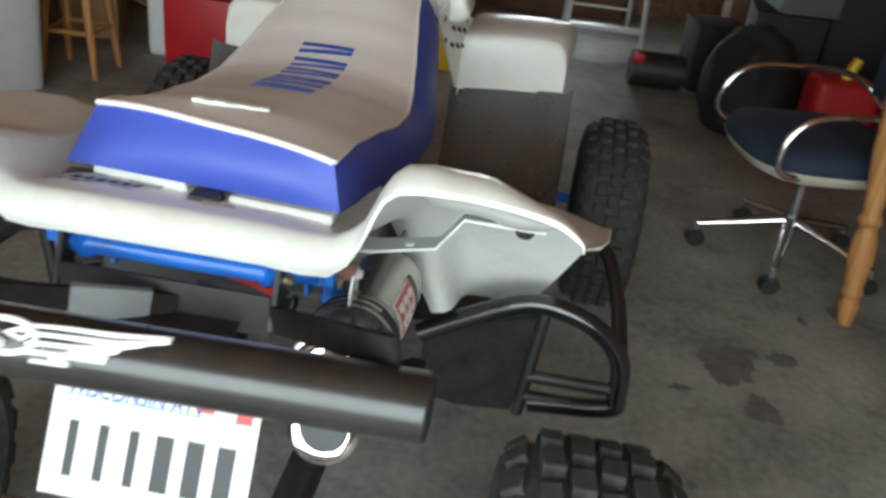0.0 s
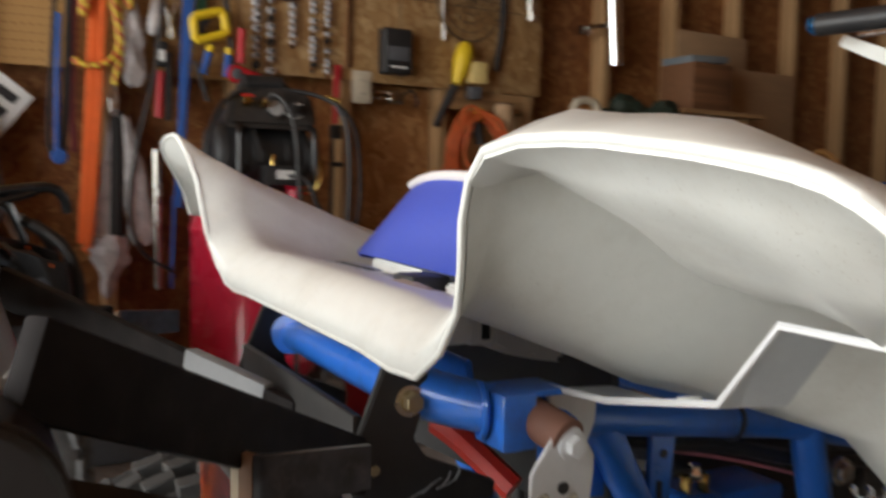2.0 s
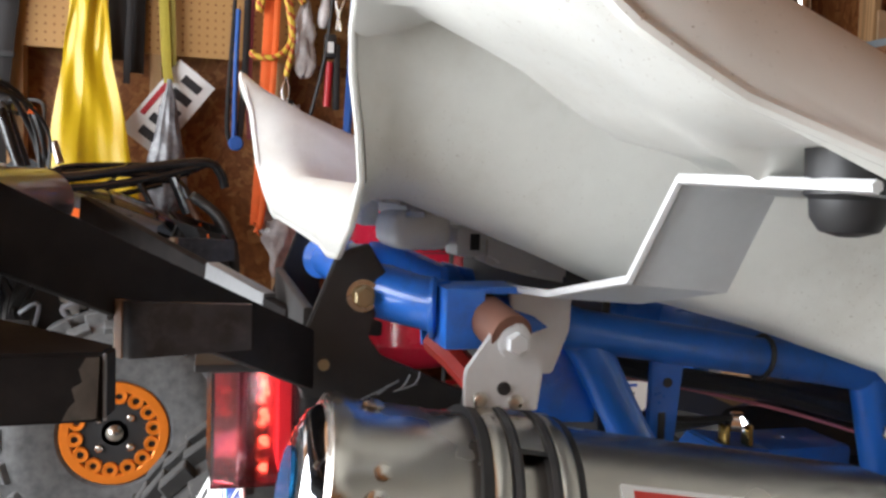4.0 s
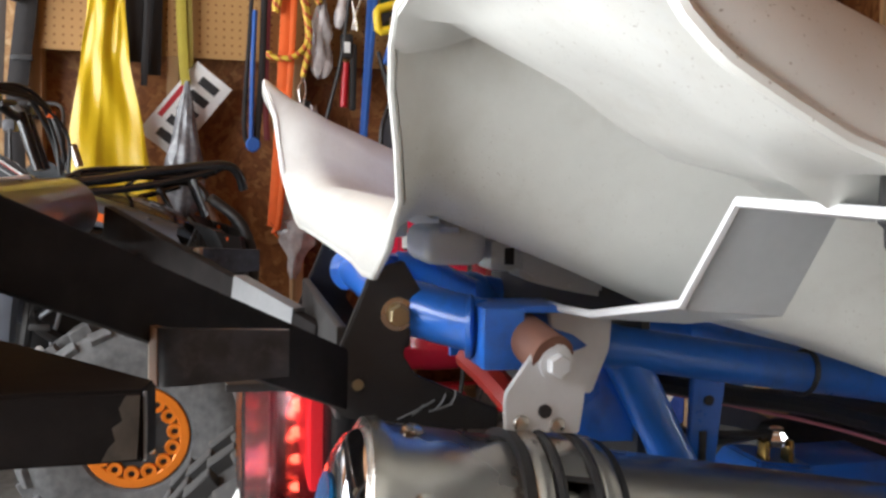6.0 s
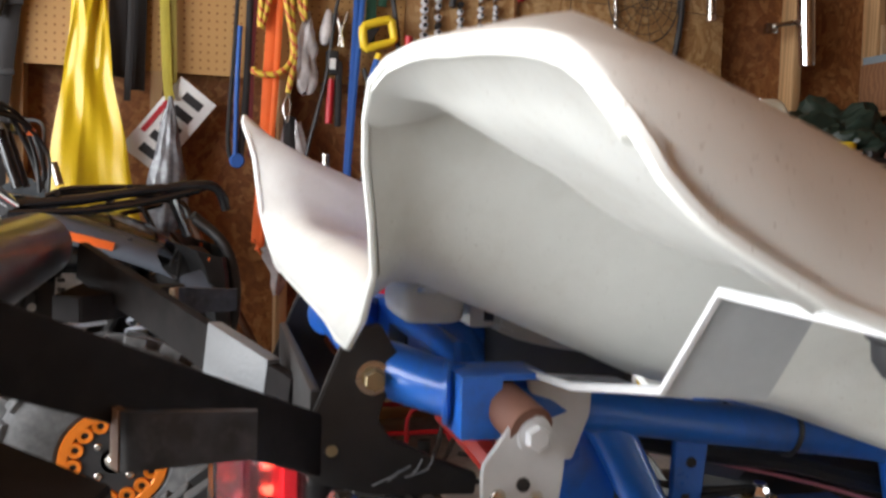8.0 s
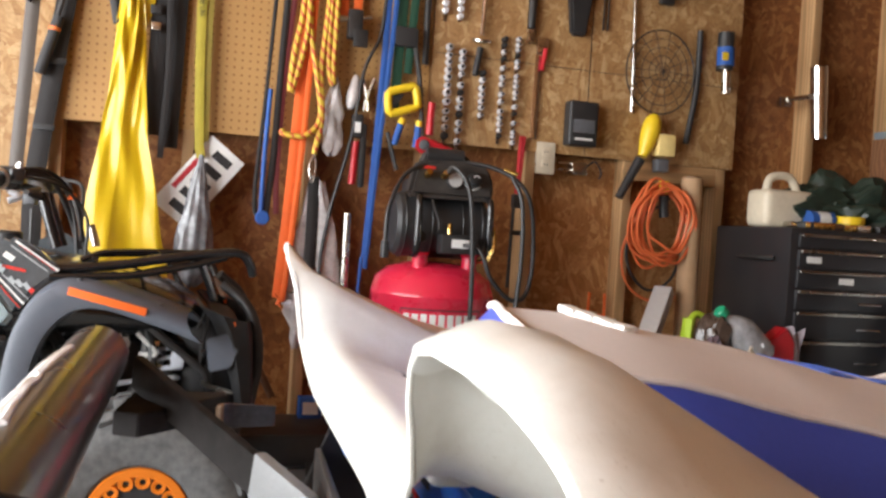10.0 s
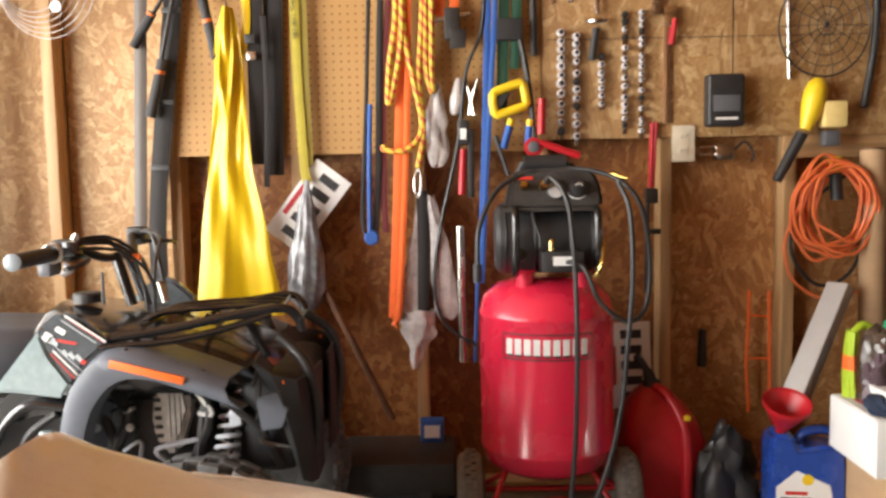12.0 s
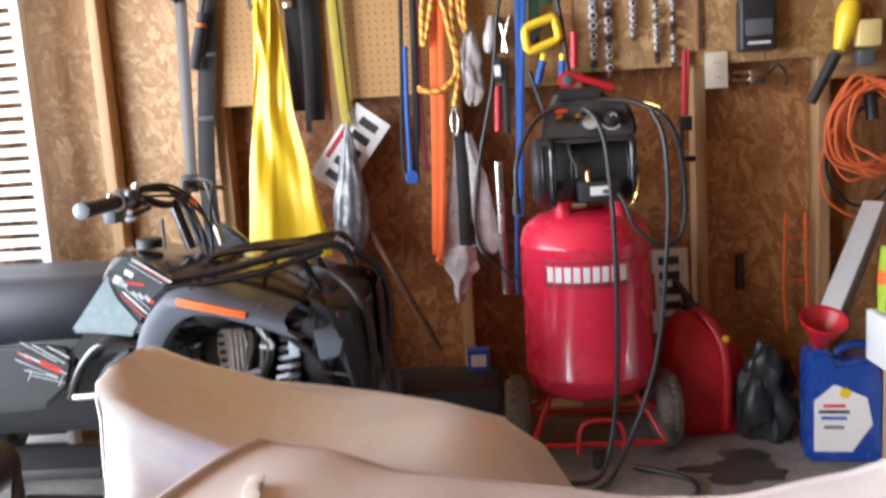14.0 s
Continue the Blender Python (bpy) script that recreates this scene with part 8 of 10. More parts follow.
    part("shock_spring", rod([ax[0] + d * (0.25 + 0.6 * i / 120) + 0.025 * (math.cos(i * 0.44) * e1 + math.sin(i * 0.44) * e2) for i in range(121)], 0.0055, 8), SPRING_WHITE, atv, "pale coil spring")
    part("shock_body", rod([ax[0], ax[1]], 0.014, 10), MATT_BLACK, atv)
    part("shock_collar", rod([ax[0] + d * 0.2, ax[0] + d * 0.245], 0.03, 16), BLACK_PLASTIC, atv)
    part("frame_bar", rod([(s * 0.22, 0.70, 0.65), (s * 0.24, 0.865, 0.52), (s * 0.2, 0.90, 0.42)], 0.011, 8), BLACK_PAINT, atv)
    part("frame_bar", rod([(s * 0.20, 0.70, 0.40), (s * 0.235, 0.735, 0.56), (s * 0.2, 0.74, 0.64)], 0.012, 8), BLACK_PAINT, atv)
    part("frame_bar", rod([(s * 0.21, 0.47, 0.60), (s * 0.23, 0.52, 0.50), (s * 0.21, 0.50, 0.38)], 0.012, 8), BLACK_PAINT, atv)
    # handlebar half
    part("bar", rod(curve([(0, 0.47, 0.90), (s * 0.09, 0.46, 0.905), (s * 0.18, 0.43, 0.935), (s * 0.26, 0.41, 0.93), (s * 0.37, 0.39, 0.925)], 5), 0.011, 10), BLACK_PAINT, atv)
    g_ = part("grip", rod([(s * 0.265, 0.412, 0.929), (s * 0.385, 0.392, 0.925)], 0.0175, 14), BLACK_PLASTIC, atv)
    part("grip_cap", turned([(0.018, 0), (0.019, 0.004), (0.012, 0.007)], 16, pose(s * 0.385, 0.392, 0.925, 0, 90 * s)), TEAL_GREY, g_)
    part("lever", rod(curve([(s * 0.21, 0.46, 0.92), (s * 0.27, 0.50, 0.915), (s * 0.36, 0.49, 0.905)], 4), 0.006, 8), BLACK_PAINT, atv)
    part("perch", cube((s * 0.225, 0.43, 0.935), (0.05, 0.05, 0.05), bevel=0.01), BLACK_PLASTIC, atv)
    part("cable", rod(curve([(s * 0.22, 0.45, 0.95), (s * 0.14, 0.50, 0.945), (s * 0.08, 0.54, 0.86), (s * 0.06, 0.56, 0.78)], 5), 0.006, 8), HOSE, atv)
    part("throttle_pod", cube((s * 0.24, 0.40, 0.895), (0.06, 0.03, 0.03), bevel=0.006), GREY_PLASTIC, atv)
    part("riser", rod([(s * 0.04, 0.47, 0.91), (s * 0.045, 0.51, 0.78)], 0.014, 10), GLOSS_BLACK, atv)
rackp = new("front_rack")
rackp.parent = atv
rackp.matrix_basis = pose(0.25, 0.9, 0.797, 0, -4.5, 9) @ pose(-0.25, -0.9, -0.81)
for s in (-1, 1):
    part("rack_rail", rod(curve([(s * 0.25, 0.50, 0.755), (s * 0.25, 0.66, 0.772), (s * 0.25, 0.80, 0.797), (s * 0.25, 0.92, 0.812), (s * 0.24, 0.955, 0.792), (s * 0.23, 0.968, 0.76)], 5), 0.011, 10), GLOSS_BLACK, rackp)
    part("rack_rail", rod(curve([(s * 0.265, 0.53, 0.742), (s * 0.268, 0.68, 0.75), (s * 0.262, 0.80, 0.772), (s * 0.25, 0.90, 0.80)], 5), 0.008, 8), GLOSS_BLACK, rackp)
    part("rack_leg", rod([(s * 0.24, 0.84, 0.80), (s * 0.21, 0.885, 0.70)], 0.009, 8), GLOSS_BLACK, rackp)
    part("rack_leg", rod([(s * 0.22, 0.6, 0.765), (s * 0.2, 0.6, 0.71)], 0.009, 8), GLOSS_BLACK, rackp)
for xs in (-0.12, 0.02, 0.14):
    part("rack_tube", rod(curve([(xs, 0.60, 0.785), (xs, 0.66, 0.805), (xs, 0.86, 0.812), (xs, 0.925, 0.805)], 4), 0.0065, 8), GLOSS_BLACK, rackp)
for y, z in ((0.62, 0.785), (0.76, 0.80), (0.925, 0.808)):
    part("rack_tube", rod([(-0.25, y, z), (0.25, y, z)], 0.0065, 8), GLOSS_BLACK, rackp)
# dark block added behind the bumper so its gaps stay dark
part("front_filler", cube((0, 0.875, 0.52), (0.42, 0.15, 0.24), bevel=0.05, seg=3), MATT_BLACK, atv)
eng = part("engine", slab([(0.612, 0.612), (0.69, 0.612), (0.70, 0.56), (0.665, 0.455), (0.628, 0.455), (0.605, 0.52)], "x", 0.15, 0.222, None, 0.012), CAST, atv, "dusty cast alloy engine side", angle=60)
for j in range(6):
    part("engine_fin", cube((0.2235, 0.622 + 0.001 * j, 0.585 - 0.021 * j), (0.006, 0.016, 0.009), pose(0, 0, 0), 0.002), BLACK_PAINT, eng)
for j in range(3):
    part("engine_rib", cube((0.224, 0.65 + 0.012 * j, 0.54), (0.006, 0.004, 0.12), bevel=0.0015), CAST, eng)
rnd = random.Random(77)
for j in range(70):
    y, z = rnd.uniform(0.485, 0.87), rnd.uniform(0.37, 0.64)
    if 0.59 < y < 0.71 and z > 0.44:
        continue
    x = rnd.uniform(0.17, 0.245)
    k_ = rnd.random()
    m_ = (BLACK_PAINT, GLOSS_BLACK, STEEL, CAST, SHIELD_GREY, SPRING_WHITE)[min(5, int(rnd.random() ** 1.1 * 6))]
    if k_ < 0.4:
        part("bracket", cube((0, 0, 0), (rnd.uniform(0.01, 0.03), rnd.uniform(0.012, 0.05), rnd.uniform(0.01, 0.035)), pose(x, y, z, rnd.uniform(-40, 40), 0, rnd.uniform(-20, 20)), 0.004), m_, atv)
    elif k_ < 0.65:
        part("bolt", turned([(0.002, 0), (0.009, 0.001), (0.009, 0.007), (0.005, 0.008)], 10, pose(x + 0.012, y, z, 0, 90)), m_ if m_ is not MATT_BLACK else STEEL, atv)
    else:
        p = Vector((x, y, z))
        part("cable", rod(curve([p, p + Vector((0.02, rnd.uniform(-0.06, 0.06), rnd.uniform(-0.05, 0.05))), p + Vector((-0.01, rnd.uniform(-0.12, 0.12), rnd.uniform(-0.1, 0.06)))], 5), rnd.uniform(0.003, 0.007), 6), m_, atv)
# handlebar clutter
for pts, r in (([(0.23, 0.44, 0.955), (0.15, 0.50, 0.958), (0.08, 0.55, 0.90), (0.05, 0.57, 0.80)], 0.0045), ([(0.21, 0.45, 0.95), (0.13, 0.52, 0.935), (0.09, 0.55, 0.86), (0.08, 0.56, 0.77)], 0.004), ([(0.24, 0.46, 0.94), (0.16, 0.53, 0.925), (0.11, 0.58, 0.86), (0.09, 0.58, 0.77)], 0.004), ([(-0.2, 0.45, 0.95), (-0.08, 0.54, 0.94), (0.02, 0.56, 0.87), (0.03, 0.56, 0.78)], 0.0045)):
    part("cable", rod(curve(pts, 6), r, 8), HOSE, atv)
part("clamp_ring", rod([(0.255 + 0.001 * math.sin(3 * q), 0.414 + 0.021 * math.cos(q), 0.931 + 0.021 * math.sin(q)) for q in [2 * math.pi * i / 24 for i in range(24)]], 0.004, 8, True), STEEL, atv, "bright clamp ring")
part("mirror_post", rod([(0.215, 0.45, 0.945), (0.215, 0.452, 0.972)], 0.006, 10), STEEL, atv)
part("post_nut", turned([(0.009, 0), (0.009, 0.012), (0.004, 0.014)], 6, pose(0.215, 0.45, 0.955)), STEEL, atv)
part("thumb_lever", rod(curve([(0.25, 0.44, 0.905), (0.262, 0.46, 0.895), (0.27, 0.44, 0.885)], 4), 0.007, 8), SPRING_WHITE, atv, "pale thumb lever")
part("cable_tie", cube((0.1, 0.545, 0.905), (0.02, 0.02, 0.016), bevel=0.004), ORANGE_DECAL, atv)
part("damper_rod", rod([(0.06, 0.585, 0.84), (0.065, 0.60, 0.79)], 0.010, 12), STEEL, atv, "bright chrome rod")
part("switch_box", cube((0.235, 0.452, 0.94), (0.045, 0.03, 0.035), bevel=0.006), GLOSS_BLACK, atv)
part("hose", rod(curve([(0.22, 0.52, 0.62), (0.24, 0.56, 0.55), (0.22, 0.52, 0.46), (0.2, 0.58, 0.4)], 5), 0.014, 8), HOSE, atv)
part("hose", rod(curve([(0.2, 0.72, 0.64), (0.25, 0.75, 0.55), (0.2, 0.7, 0.45)], 5), 0.010, 8), HOSE, atv)
part("reservoir", cube((0.225, 0.805, 0.545), (0.03, 0.03, 0.04), bevel=0.008), SPRING_WHITE, atv, "pale ribbed reservoir")
part("fuel_cap", turned([(0.035, 0), (0.035, 0.02), (0.03, 0.025)], 20, pose(0.05, 0.40, 0.79)), BLACK_PLASTIC, atv)
part("key_post", rod([(0.10, 0.46, 0.79), (0.10, 0.46, 0.87)], 0.004, 8), BLACK_PAINT, atv)
part("yellow_part", cube((0.2, 0.66, 0.66), (0.06, 0.06, 0.04), bevel=0.01), YELLOW, atv)

# ---- floor things by the west wall ----
case = thing("tool_case", "black plastic tool case lying on the floor", "tool case", pose(0.2, 1.125, 0) @ Matrix.Diagonal((1, 0.9, 1, 1)))
part("case_body", cube((0, 0, 0.06), (0.3, 0.40, 0.12), bevel=0.015), GREY_PLASTIC, case)
part("case_lid", cube((0, 0, 0.175), (0.3, 0.40, 0.105), bevel=0.02), BLACK_PLASTIC, case)
for y in (-0.1, 0.1):
    part("latch", cube((0.152, y, 0.12), (0.012, 0.04, 0.05), bevel=0.004), BLACK_PLASTIC, case)
part("badge", cube((0.151, 0.06, 0.07), (0.002, 0.02, 0.012)), ORANGE_DECAL, case)
tin_b = thing("blue_carton", "small blue and white carton on the tool case", "carton", pose(0.12, 1.23, 0.228))
part("carton", cube((0, 0, 0.035), (0.05, 0.075, 0.07), bevel=0.002), BLUE_WEB, tin_b)
part("carton_panel", cube((0.026, 0, 0.035), (0.002, 0.05, 0.04)), PAPER, tin_b)
brm = thing("broom_handle", "dark wooden handle leaning against the wall", "handle")
part("shaft", rod([(0.06, 0.888, 0.714), (0.12, 1.103, 0.296)], 0.012, 10), DARK_WOOD, brm)
spout = thing("downspout", "white metal downspout piece leaning in the corner", "downspout")
a, b_ = Vector((0.12, 2.537, 0.712)), Vector((0.30, 2.322, 0.382))
d = b_ - a
part("channel", cube((0, 0, 0), (d.length, 0.07, 0.05), Matrix.Translation((a + b_) / 2) @ d.to_track_quat("X", "Z").to_matrix().to_4x4(), 0.006), paint("white_metal", (0.55, 0.55, 0.54), 0.45, vary=0.08), spout)
ctube = thing("cardboard_tube", "tall brown cardboard tube standing by the wall", "tube")
part("tube", rod([(0.07, 2.653, 1.142), (0.09, 2.657, 0.321)], 0.04, 20), CARDBOARD, ctube)
part("tube_end", rod([(0.07, 2.653, 1.148), (0.07, 2.653, 1.140)], 0.034, 20), DARK_WOOD, ctube)
def lump(name, label, category, c, s, m_, seed, k_=0.25):
    t_ = thing(name, label, category, pose(*c))
    bm_ = fresh()
    bmesh.ops.create_icosphere(bm_, subdivisions=4, radius=1.0)
    for v in bm_.verts:
        n_ = noise.noise(v.co * 1.9 + Vector((seed, 0, 0))) * k_ + noise.noise(v.co * 5.0 + Vector((seed, 3, 0))) * k_ * 0.4
        v.co = v.co * (1 + n_)
        v.co = Vector((v.co.x * s[0], v.co.y * s[1], max(0, (v.co.z + 0.55)) * s[2]))
    part("cover", bm_, m_, t_, angle=30)
    return t_


lump("black_bag", "dark crumpled plastic bag on the floor by the wall", "bag", (0.24, 2.14, 0), (0.08, 0.09, 0.2), BLACK_PLASTIC, 41, 0.4)



# white carton on a brown one, with junk on top
bx = thing("brown_carton", "brown cardboard carton on the floor", "carton", pose(0.64, 2.64, 0))
part("carton", cube((0, 0, 0.16), (0.30, 0.48, 0.32), bevel=0.003), CARDBOARD, bx)
part("tape", cube((0.151, 0, 0.16), (0.001, 0.05, 0.318)), STAINED_PLASTIC, bx)
wb = thing("white_carton", "white carton with a printed line on a brown one", "carton", pose(0.635, 2.578, 0.32))
part("carton", cube((0, 0, 0.072), (0.27, 0.46, 0.144), bevel=0.002), PAPER, wb)
part("lid_flap", slab([(-0.13, -0.225), (0.13, -0.225), (0.13, -0.1), (-0.13, -0.09)], "z", 0.1445, 0.147, pose(0, 0, 0), 0.0005), PAPER, wb)
part("red_print", cube((-0.03, -0.19, 0.1476), (0.09, 0.012, 0.0008)), RED_PRINT, wb)
for j in range(2):
    for k_ in range(5):
        part("plain_bar", cube((0.1356, -0.195 + 0.07 * j + 0.0115 * k_, 0.122), (0.001, 0.008, 0.015)), INK_GAP_BLACK, wb)
fb = thing("flat_box", "flat black box with a white label on the carton", "box", pose(0.69, 2.535, 0.467))
part("box_body", cube((0, 0, 0.028), (0.13, 0.28, 0.055), bevel=0.002), BLACK_PLASTIC, fb)
part("end_label", cube((0, -0.112, 0.028), (0.1316, 0.058, 0.0566), bevel=0.001), PAPER, fb, "white paper end label")
part("end_label", cube((0, 0.128, 0.028), (0.1316, 0.025, 0.0566), bevel=0.001), PAPER, fb)
part("printed_label", cube((0.0656, -0.06, 0.022), (0.001, 0.036, 0.032)), GREY_PLASTIC, fb)
cr = thing("folded_card", "cream folded card on the flat box", "card", pose(0.69, 2.515, 0.523, 0, 0, 20))
part("leaf", slab([(-0.045, 0.0), (0.045, 0.0), (0.005, 0.062)], "x", -0.001, 0.001, pose(0.015, 0, 0, 0, -18)), CREAM, cr)
part("leaf", slab([(-0.045, 0.0), (0.045, 0.0), (0.005, 0.062)], "x", -0.001, 0.001, pose(-0.015, 0, 0, 0, 18)), CREAM, cr)
SMOKY = paint("smoky_clear_plastic", (0.3, 0.3, 0.31), 0.1, vary=0.4, scale=18, bump=0.25, coat=0.6)
jar = thing("plastic_bottle", "clear grey plastic bottle with a green cap lying tilted", "bottle", pose(0.585, 2.60, 0.56, 48, 0, 0))
part("bottle", shell([[(r * math.cos(q) * 0.8, r * math.sin(q), z) for q in [2 * math.pi * j / 28 for j in range(28)]] for r, z in ((0.02, -0.045), (0.056, -0.045), (0.062, -0.035), (0.063, 0.05), (0.06, 0.08), (0.04, 0.12), (0.018, 0.145), (0.017, 0.16))], 0.002, wrap=True), SMOKY, jar, angle=50)
part("cap", turned([(0.021, 0.158), (0.022, 0.162), (0.022, 0.182), (0.018, 0.186), (0.001, 0.187)], 20), paint("green_cap", (0.01, 0.28, 0.14), 0.4), jar, "green screw cap")
rw = thing("red_case", "dark red plastic case behind the bottle", "case", pose(0.55, 2.70, 0.467))
part("case", slab([(-0.06, 0.0), (0.07, 0.0), (0.07, 0.12), (0.03, 0.17), (-0.06, 0.1)], "x", -0.03, 0.03, None, 0.008), CAN_RED, rw)
lump("brown_sack", "crumpled brown plastic sack on the carton", "sack", (0.57, 2.46, 0.467), (0.055, 0.06, 0.13), paint("brown_film", (0.06, 0.04, 0.03), 0.25, vary=0.5, scale=20, bump=0.5), 21, 0.35)
lump("mauve_sack", "crumpled mauve plastic sack on the carton", "sack", (0.61, 2.43, 0.467), (0.045, 0.04, 0.085), paint("mauve_film", (0.09, 0.06, 0.072), 0.3, vary=0.5, scale=25, bump=0.6), 5, 0.4)
lump("dark_rag", "dark blue rag on the carton", "rag", (0.70, 2.39, 0.467), (0.05, 0.035, 0.03), CLOTH, 31, 0.3)
lilac = thing("lilac_film", "pale lilac plastic film standing against the tool chest", "film", pose(0.56, 2.775, 0.467))
part("film", shell([[(0.012 * math.sin(9 * a + 5 * b_), -0.035 + 0.07 * a, 0.16 * b_ + 0.012 * math.sin(7 * a)) for a in [k_ / 8 for k_ in range(9)]] for b_ in [k_ / 8 for k_ in range(9)]], 0.0015), paint("lilac_film", (0.36, 0.32, 0.36), 0.3, vary=0.3, scale=25, bump=0.4), lilac, angle=50)
LIME = paint("lime_cloth", (0.32, 0.45, 0.02), 0.7, vary=0.15, scale=30, bump=0.2)
vest = thing("safety_vest", "rolled lime and orange safety vest standing on the carton", "vest", pose(0.53, 2.385, 0.467))
for z0, z1, m_, nm in ((0.0, 0.075, LIME, "roll"), (0.073, 0.115, ORANGE_WEB, "stripe"), (0.113, 0.18, LIME, "roll")):
    part(nm, shell([[((0.024 + 0.005 * math.sin(5 * q + 20 * z)) * math.cos(q), (0.014 + 0.003 * math.sin(3 * q + 31 * z)) * math.sin(q) + 0.05 * max(0, z - 0.1), z) for q in [2 * math.pi * j / 24 for j in range(24)]] for z in [z0 + (z1 - z0) * k_ / 5 for k_ in range(6)]], 0.002, wrap=True), m_, vest, angle=60)
part("loose_end", rod(curve([(0.01, 0.0, 0.17), (0.0, 0.03, 0.195), (0.0, 0.06, 0.185), (0.0, 0.085, 0.155)], 4), 0.011, 8), LIME, vest)

# ---- tool chest with its load ----
chest = thing("tool_chest", "black steel rolling tool chest with drawers", "tool chest", pose(0.27, 3.11, 0))
CHEST = paint("black_enamel_steel", (0.02, 0.02, 0.022), 0.32, vary=0.15, coat=0.2)
part("cabinet", cube((0, 0, 0.53), (0.44, 0.64, 0.88), bevel=0.006), CHEST, chest)
zt = 0.955
for j, h_ in enumerate((0.055, 0.07, 0.07, 0.075, 0.10, 0.13, 0.14, 0.16)):
    dr = part("drawer", cube((0.226, 0, zt - h_ / 2), (0.012, 0.58, h_ - 0.008), bevel=0.003), CHEST, chest)
    part("pull", cube((0.236, 0, zt - 0.010), (0.014, 0.57, 0.010), bevel=0.002), STEEL, dr, "bright drawer pull")
    if j in (1, 2):
        part("name_card", cube((0.2335, -0.23 + 0.14 * (j - 1), zt - h_ * 0.55), (0.002, 0.06, 0.022)), PAPER, dr)
    if j in (3, 4, 5):
        part("handle", rod([(0.238, -0.04, zt - h_ * 0.6), (0.238, 0.06, zt - h_ * 0.6)], 0.004, 8), CHROME, dr)
    zt -= h_
for sx in (-1, 1):
    for sy in (-1, 1):
        part("caster", turned([(0.045, -0.015), (0.045, 0.015)], 18, axle((sx * 0.17, sy * 0.26, 0.045), "x")), BLACK_PLASTIC, chest)
part("side_handle", rod(curve([(-0.05, -0.33, 0.86), (0.0, -0.36, 0.86), (0.1, -0.36, 0.86), (0.15, -0.33, 0.86)], 4), 0.008, 8), BLACK_PAINT, chest)
helm = thing("white_tub", "pale plastic carrying tub with a handle on the chest", "tub", pose(0.24, 2.93, 0.972))
part("tub", cube((0, 0, 0.07), (0.13, 0.22, 0.14), bevel=0.03, seg=3), CREAM, helm)
part("handle", rod(curve([(0.0, -0.07, 0.13), (0.0, -0.05, 0.185), (0.0, 0.03, 0.19), (0.0, 0.07, 0.13)], 5), 0.016, 10), CREAM, helm)
part("print", cube((0.065, 0.07, 0.06), (0.004, 0.04, 0.04)), ORANGE_DECAL, helm)
TARP = paint("dark_green_tarp", (0.02, 0.035, 0.025), 0.45, vary=0.35, scale=20, bump=0.4)
tarp = thing("green_tarp", "crumpled dark green tarp heaped on the tool chest", "tarp", pose(0.2, 3.24, 0.972))
bm = fresh()
bmesh.ops.create_icosphere(bm, subdivisions=5, radius=1.0)
for v in bm.verts:
    n_ = noise.noise(v.co * 2.3) * 0.35 + noise.noise(v.co * 6.1) * 0.16 + noise.noise(v.co * 13) * 0.06
    v.co = Vector((v.co.x * 0.17, v.co.y * 0.30, max(0.0, v.co.z + 0.15) * 0.17)) * (1 + n_)
    v.co.z = max(0.0, v.co.z)
part("cloth", bm, TARP, tarp, angle=20)
ytape = thing("tape_roll", "roll of yellow tape on the tool chest", "tape", pose(0.36, 3.14, 0.972))
part("roll", turned([(0.025, 0), (0.05, 0), (0.052, 0.004), (0.052, 0.05), (0.05, 0.054), (0.025, 0.054)], 28), YELLOW, ytape)
btub = thing("blue_bottle", "blue and white bottle lying on the tool chest", "bottle", pose(0.33, 3.03, 0.972))
part("bottle", rod([(0, -0.05, 0.035), (0, 0.05, 0.035)], 0.034, 14), BLUE_WEB, btub)
part("label_band", rod([(0.0, -0.02, 0.035), (0.0, 0.03, 0.035)], 0.0345, 14), PAPER, btub)
gjar = thing("glass_jar", "jar of hardware on the tool chest", "jar", pose(0.40, 3.38, 0.972))
part("jar", turned([(0.035, 0), (0.037, 0.06), (0.032, 0.07)], 20), paint("dusty_glass", (0.22, 0.24, 0.2), 0.15), gjar)
part("lid", turned([(0.036, 0.07), (0.036, 0.082)], 20), BLACK_PLASTIC, gjar)
for j in range(26):
    t_ = thing("loose_part", "small loose hardware on the tool chest", "hardware", pose(random.uniform(0.3, 0.45), random.uniform(2.9, 3.38), 0.972, 0, 0, random.uniform(0, 180)), "loose hardware")
    part("piece", cube((0, 0, 0.012), (random.uniform(0.03, 0.11), random.uniform(0.02, 0.05), 0.024), bevel=0.006), random.choice((BLACK_PLASTIC, STEEL, BRASS, BROWN_RUBBER)), t_)
clampl = thing("trouble_light", "chrome clamp lamp hung on a stud", "lamp")
part("reflector", rod([(0.05, 3.208, 1.637), (0.05, 3.231, 1.348)], [0.035, 0.03], 16), CHROME, clampl)
part("arm", rod([(0.03, 3.083, 1.495), (0.05, 3.200, 1.519)], 0.010, 10), STEEL, clampl)
part("bracket", cube((0.02, 3.078, 1.485), (0.03, 0.05, 0.04), bevel=0.005), STEEL, clampl)
box_up = thing("wooden_box", "brown wooden box on a wall shelf", "box", pose(0.14, 3.62, 1.17))
part("box_body", cube((0, 0, 0.1), (0.2, 0.24, 0.2), bevel=0.003), timber("brown_box_wood", (0.2, 0.09, 0.04), axis="Y"), box_up)
part("notepad", cube((0.0, 0.0, 0.22), (0.18, 0.22, 0.03), pose(0, 0, 0, 3), 0.003), TEAL_GREY, box_up)
shelf = thing("wall_shelf", "rough pine wall shelf on the studs", "shelf", pose(0.13, 3.7, 1.15))
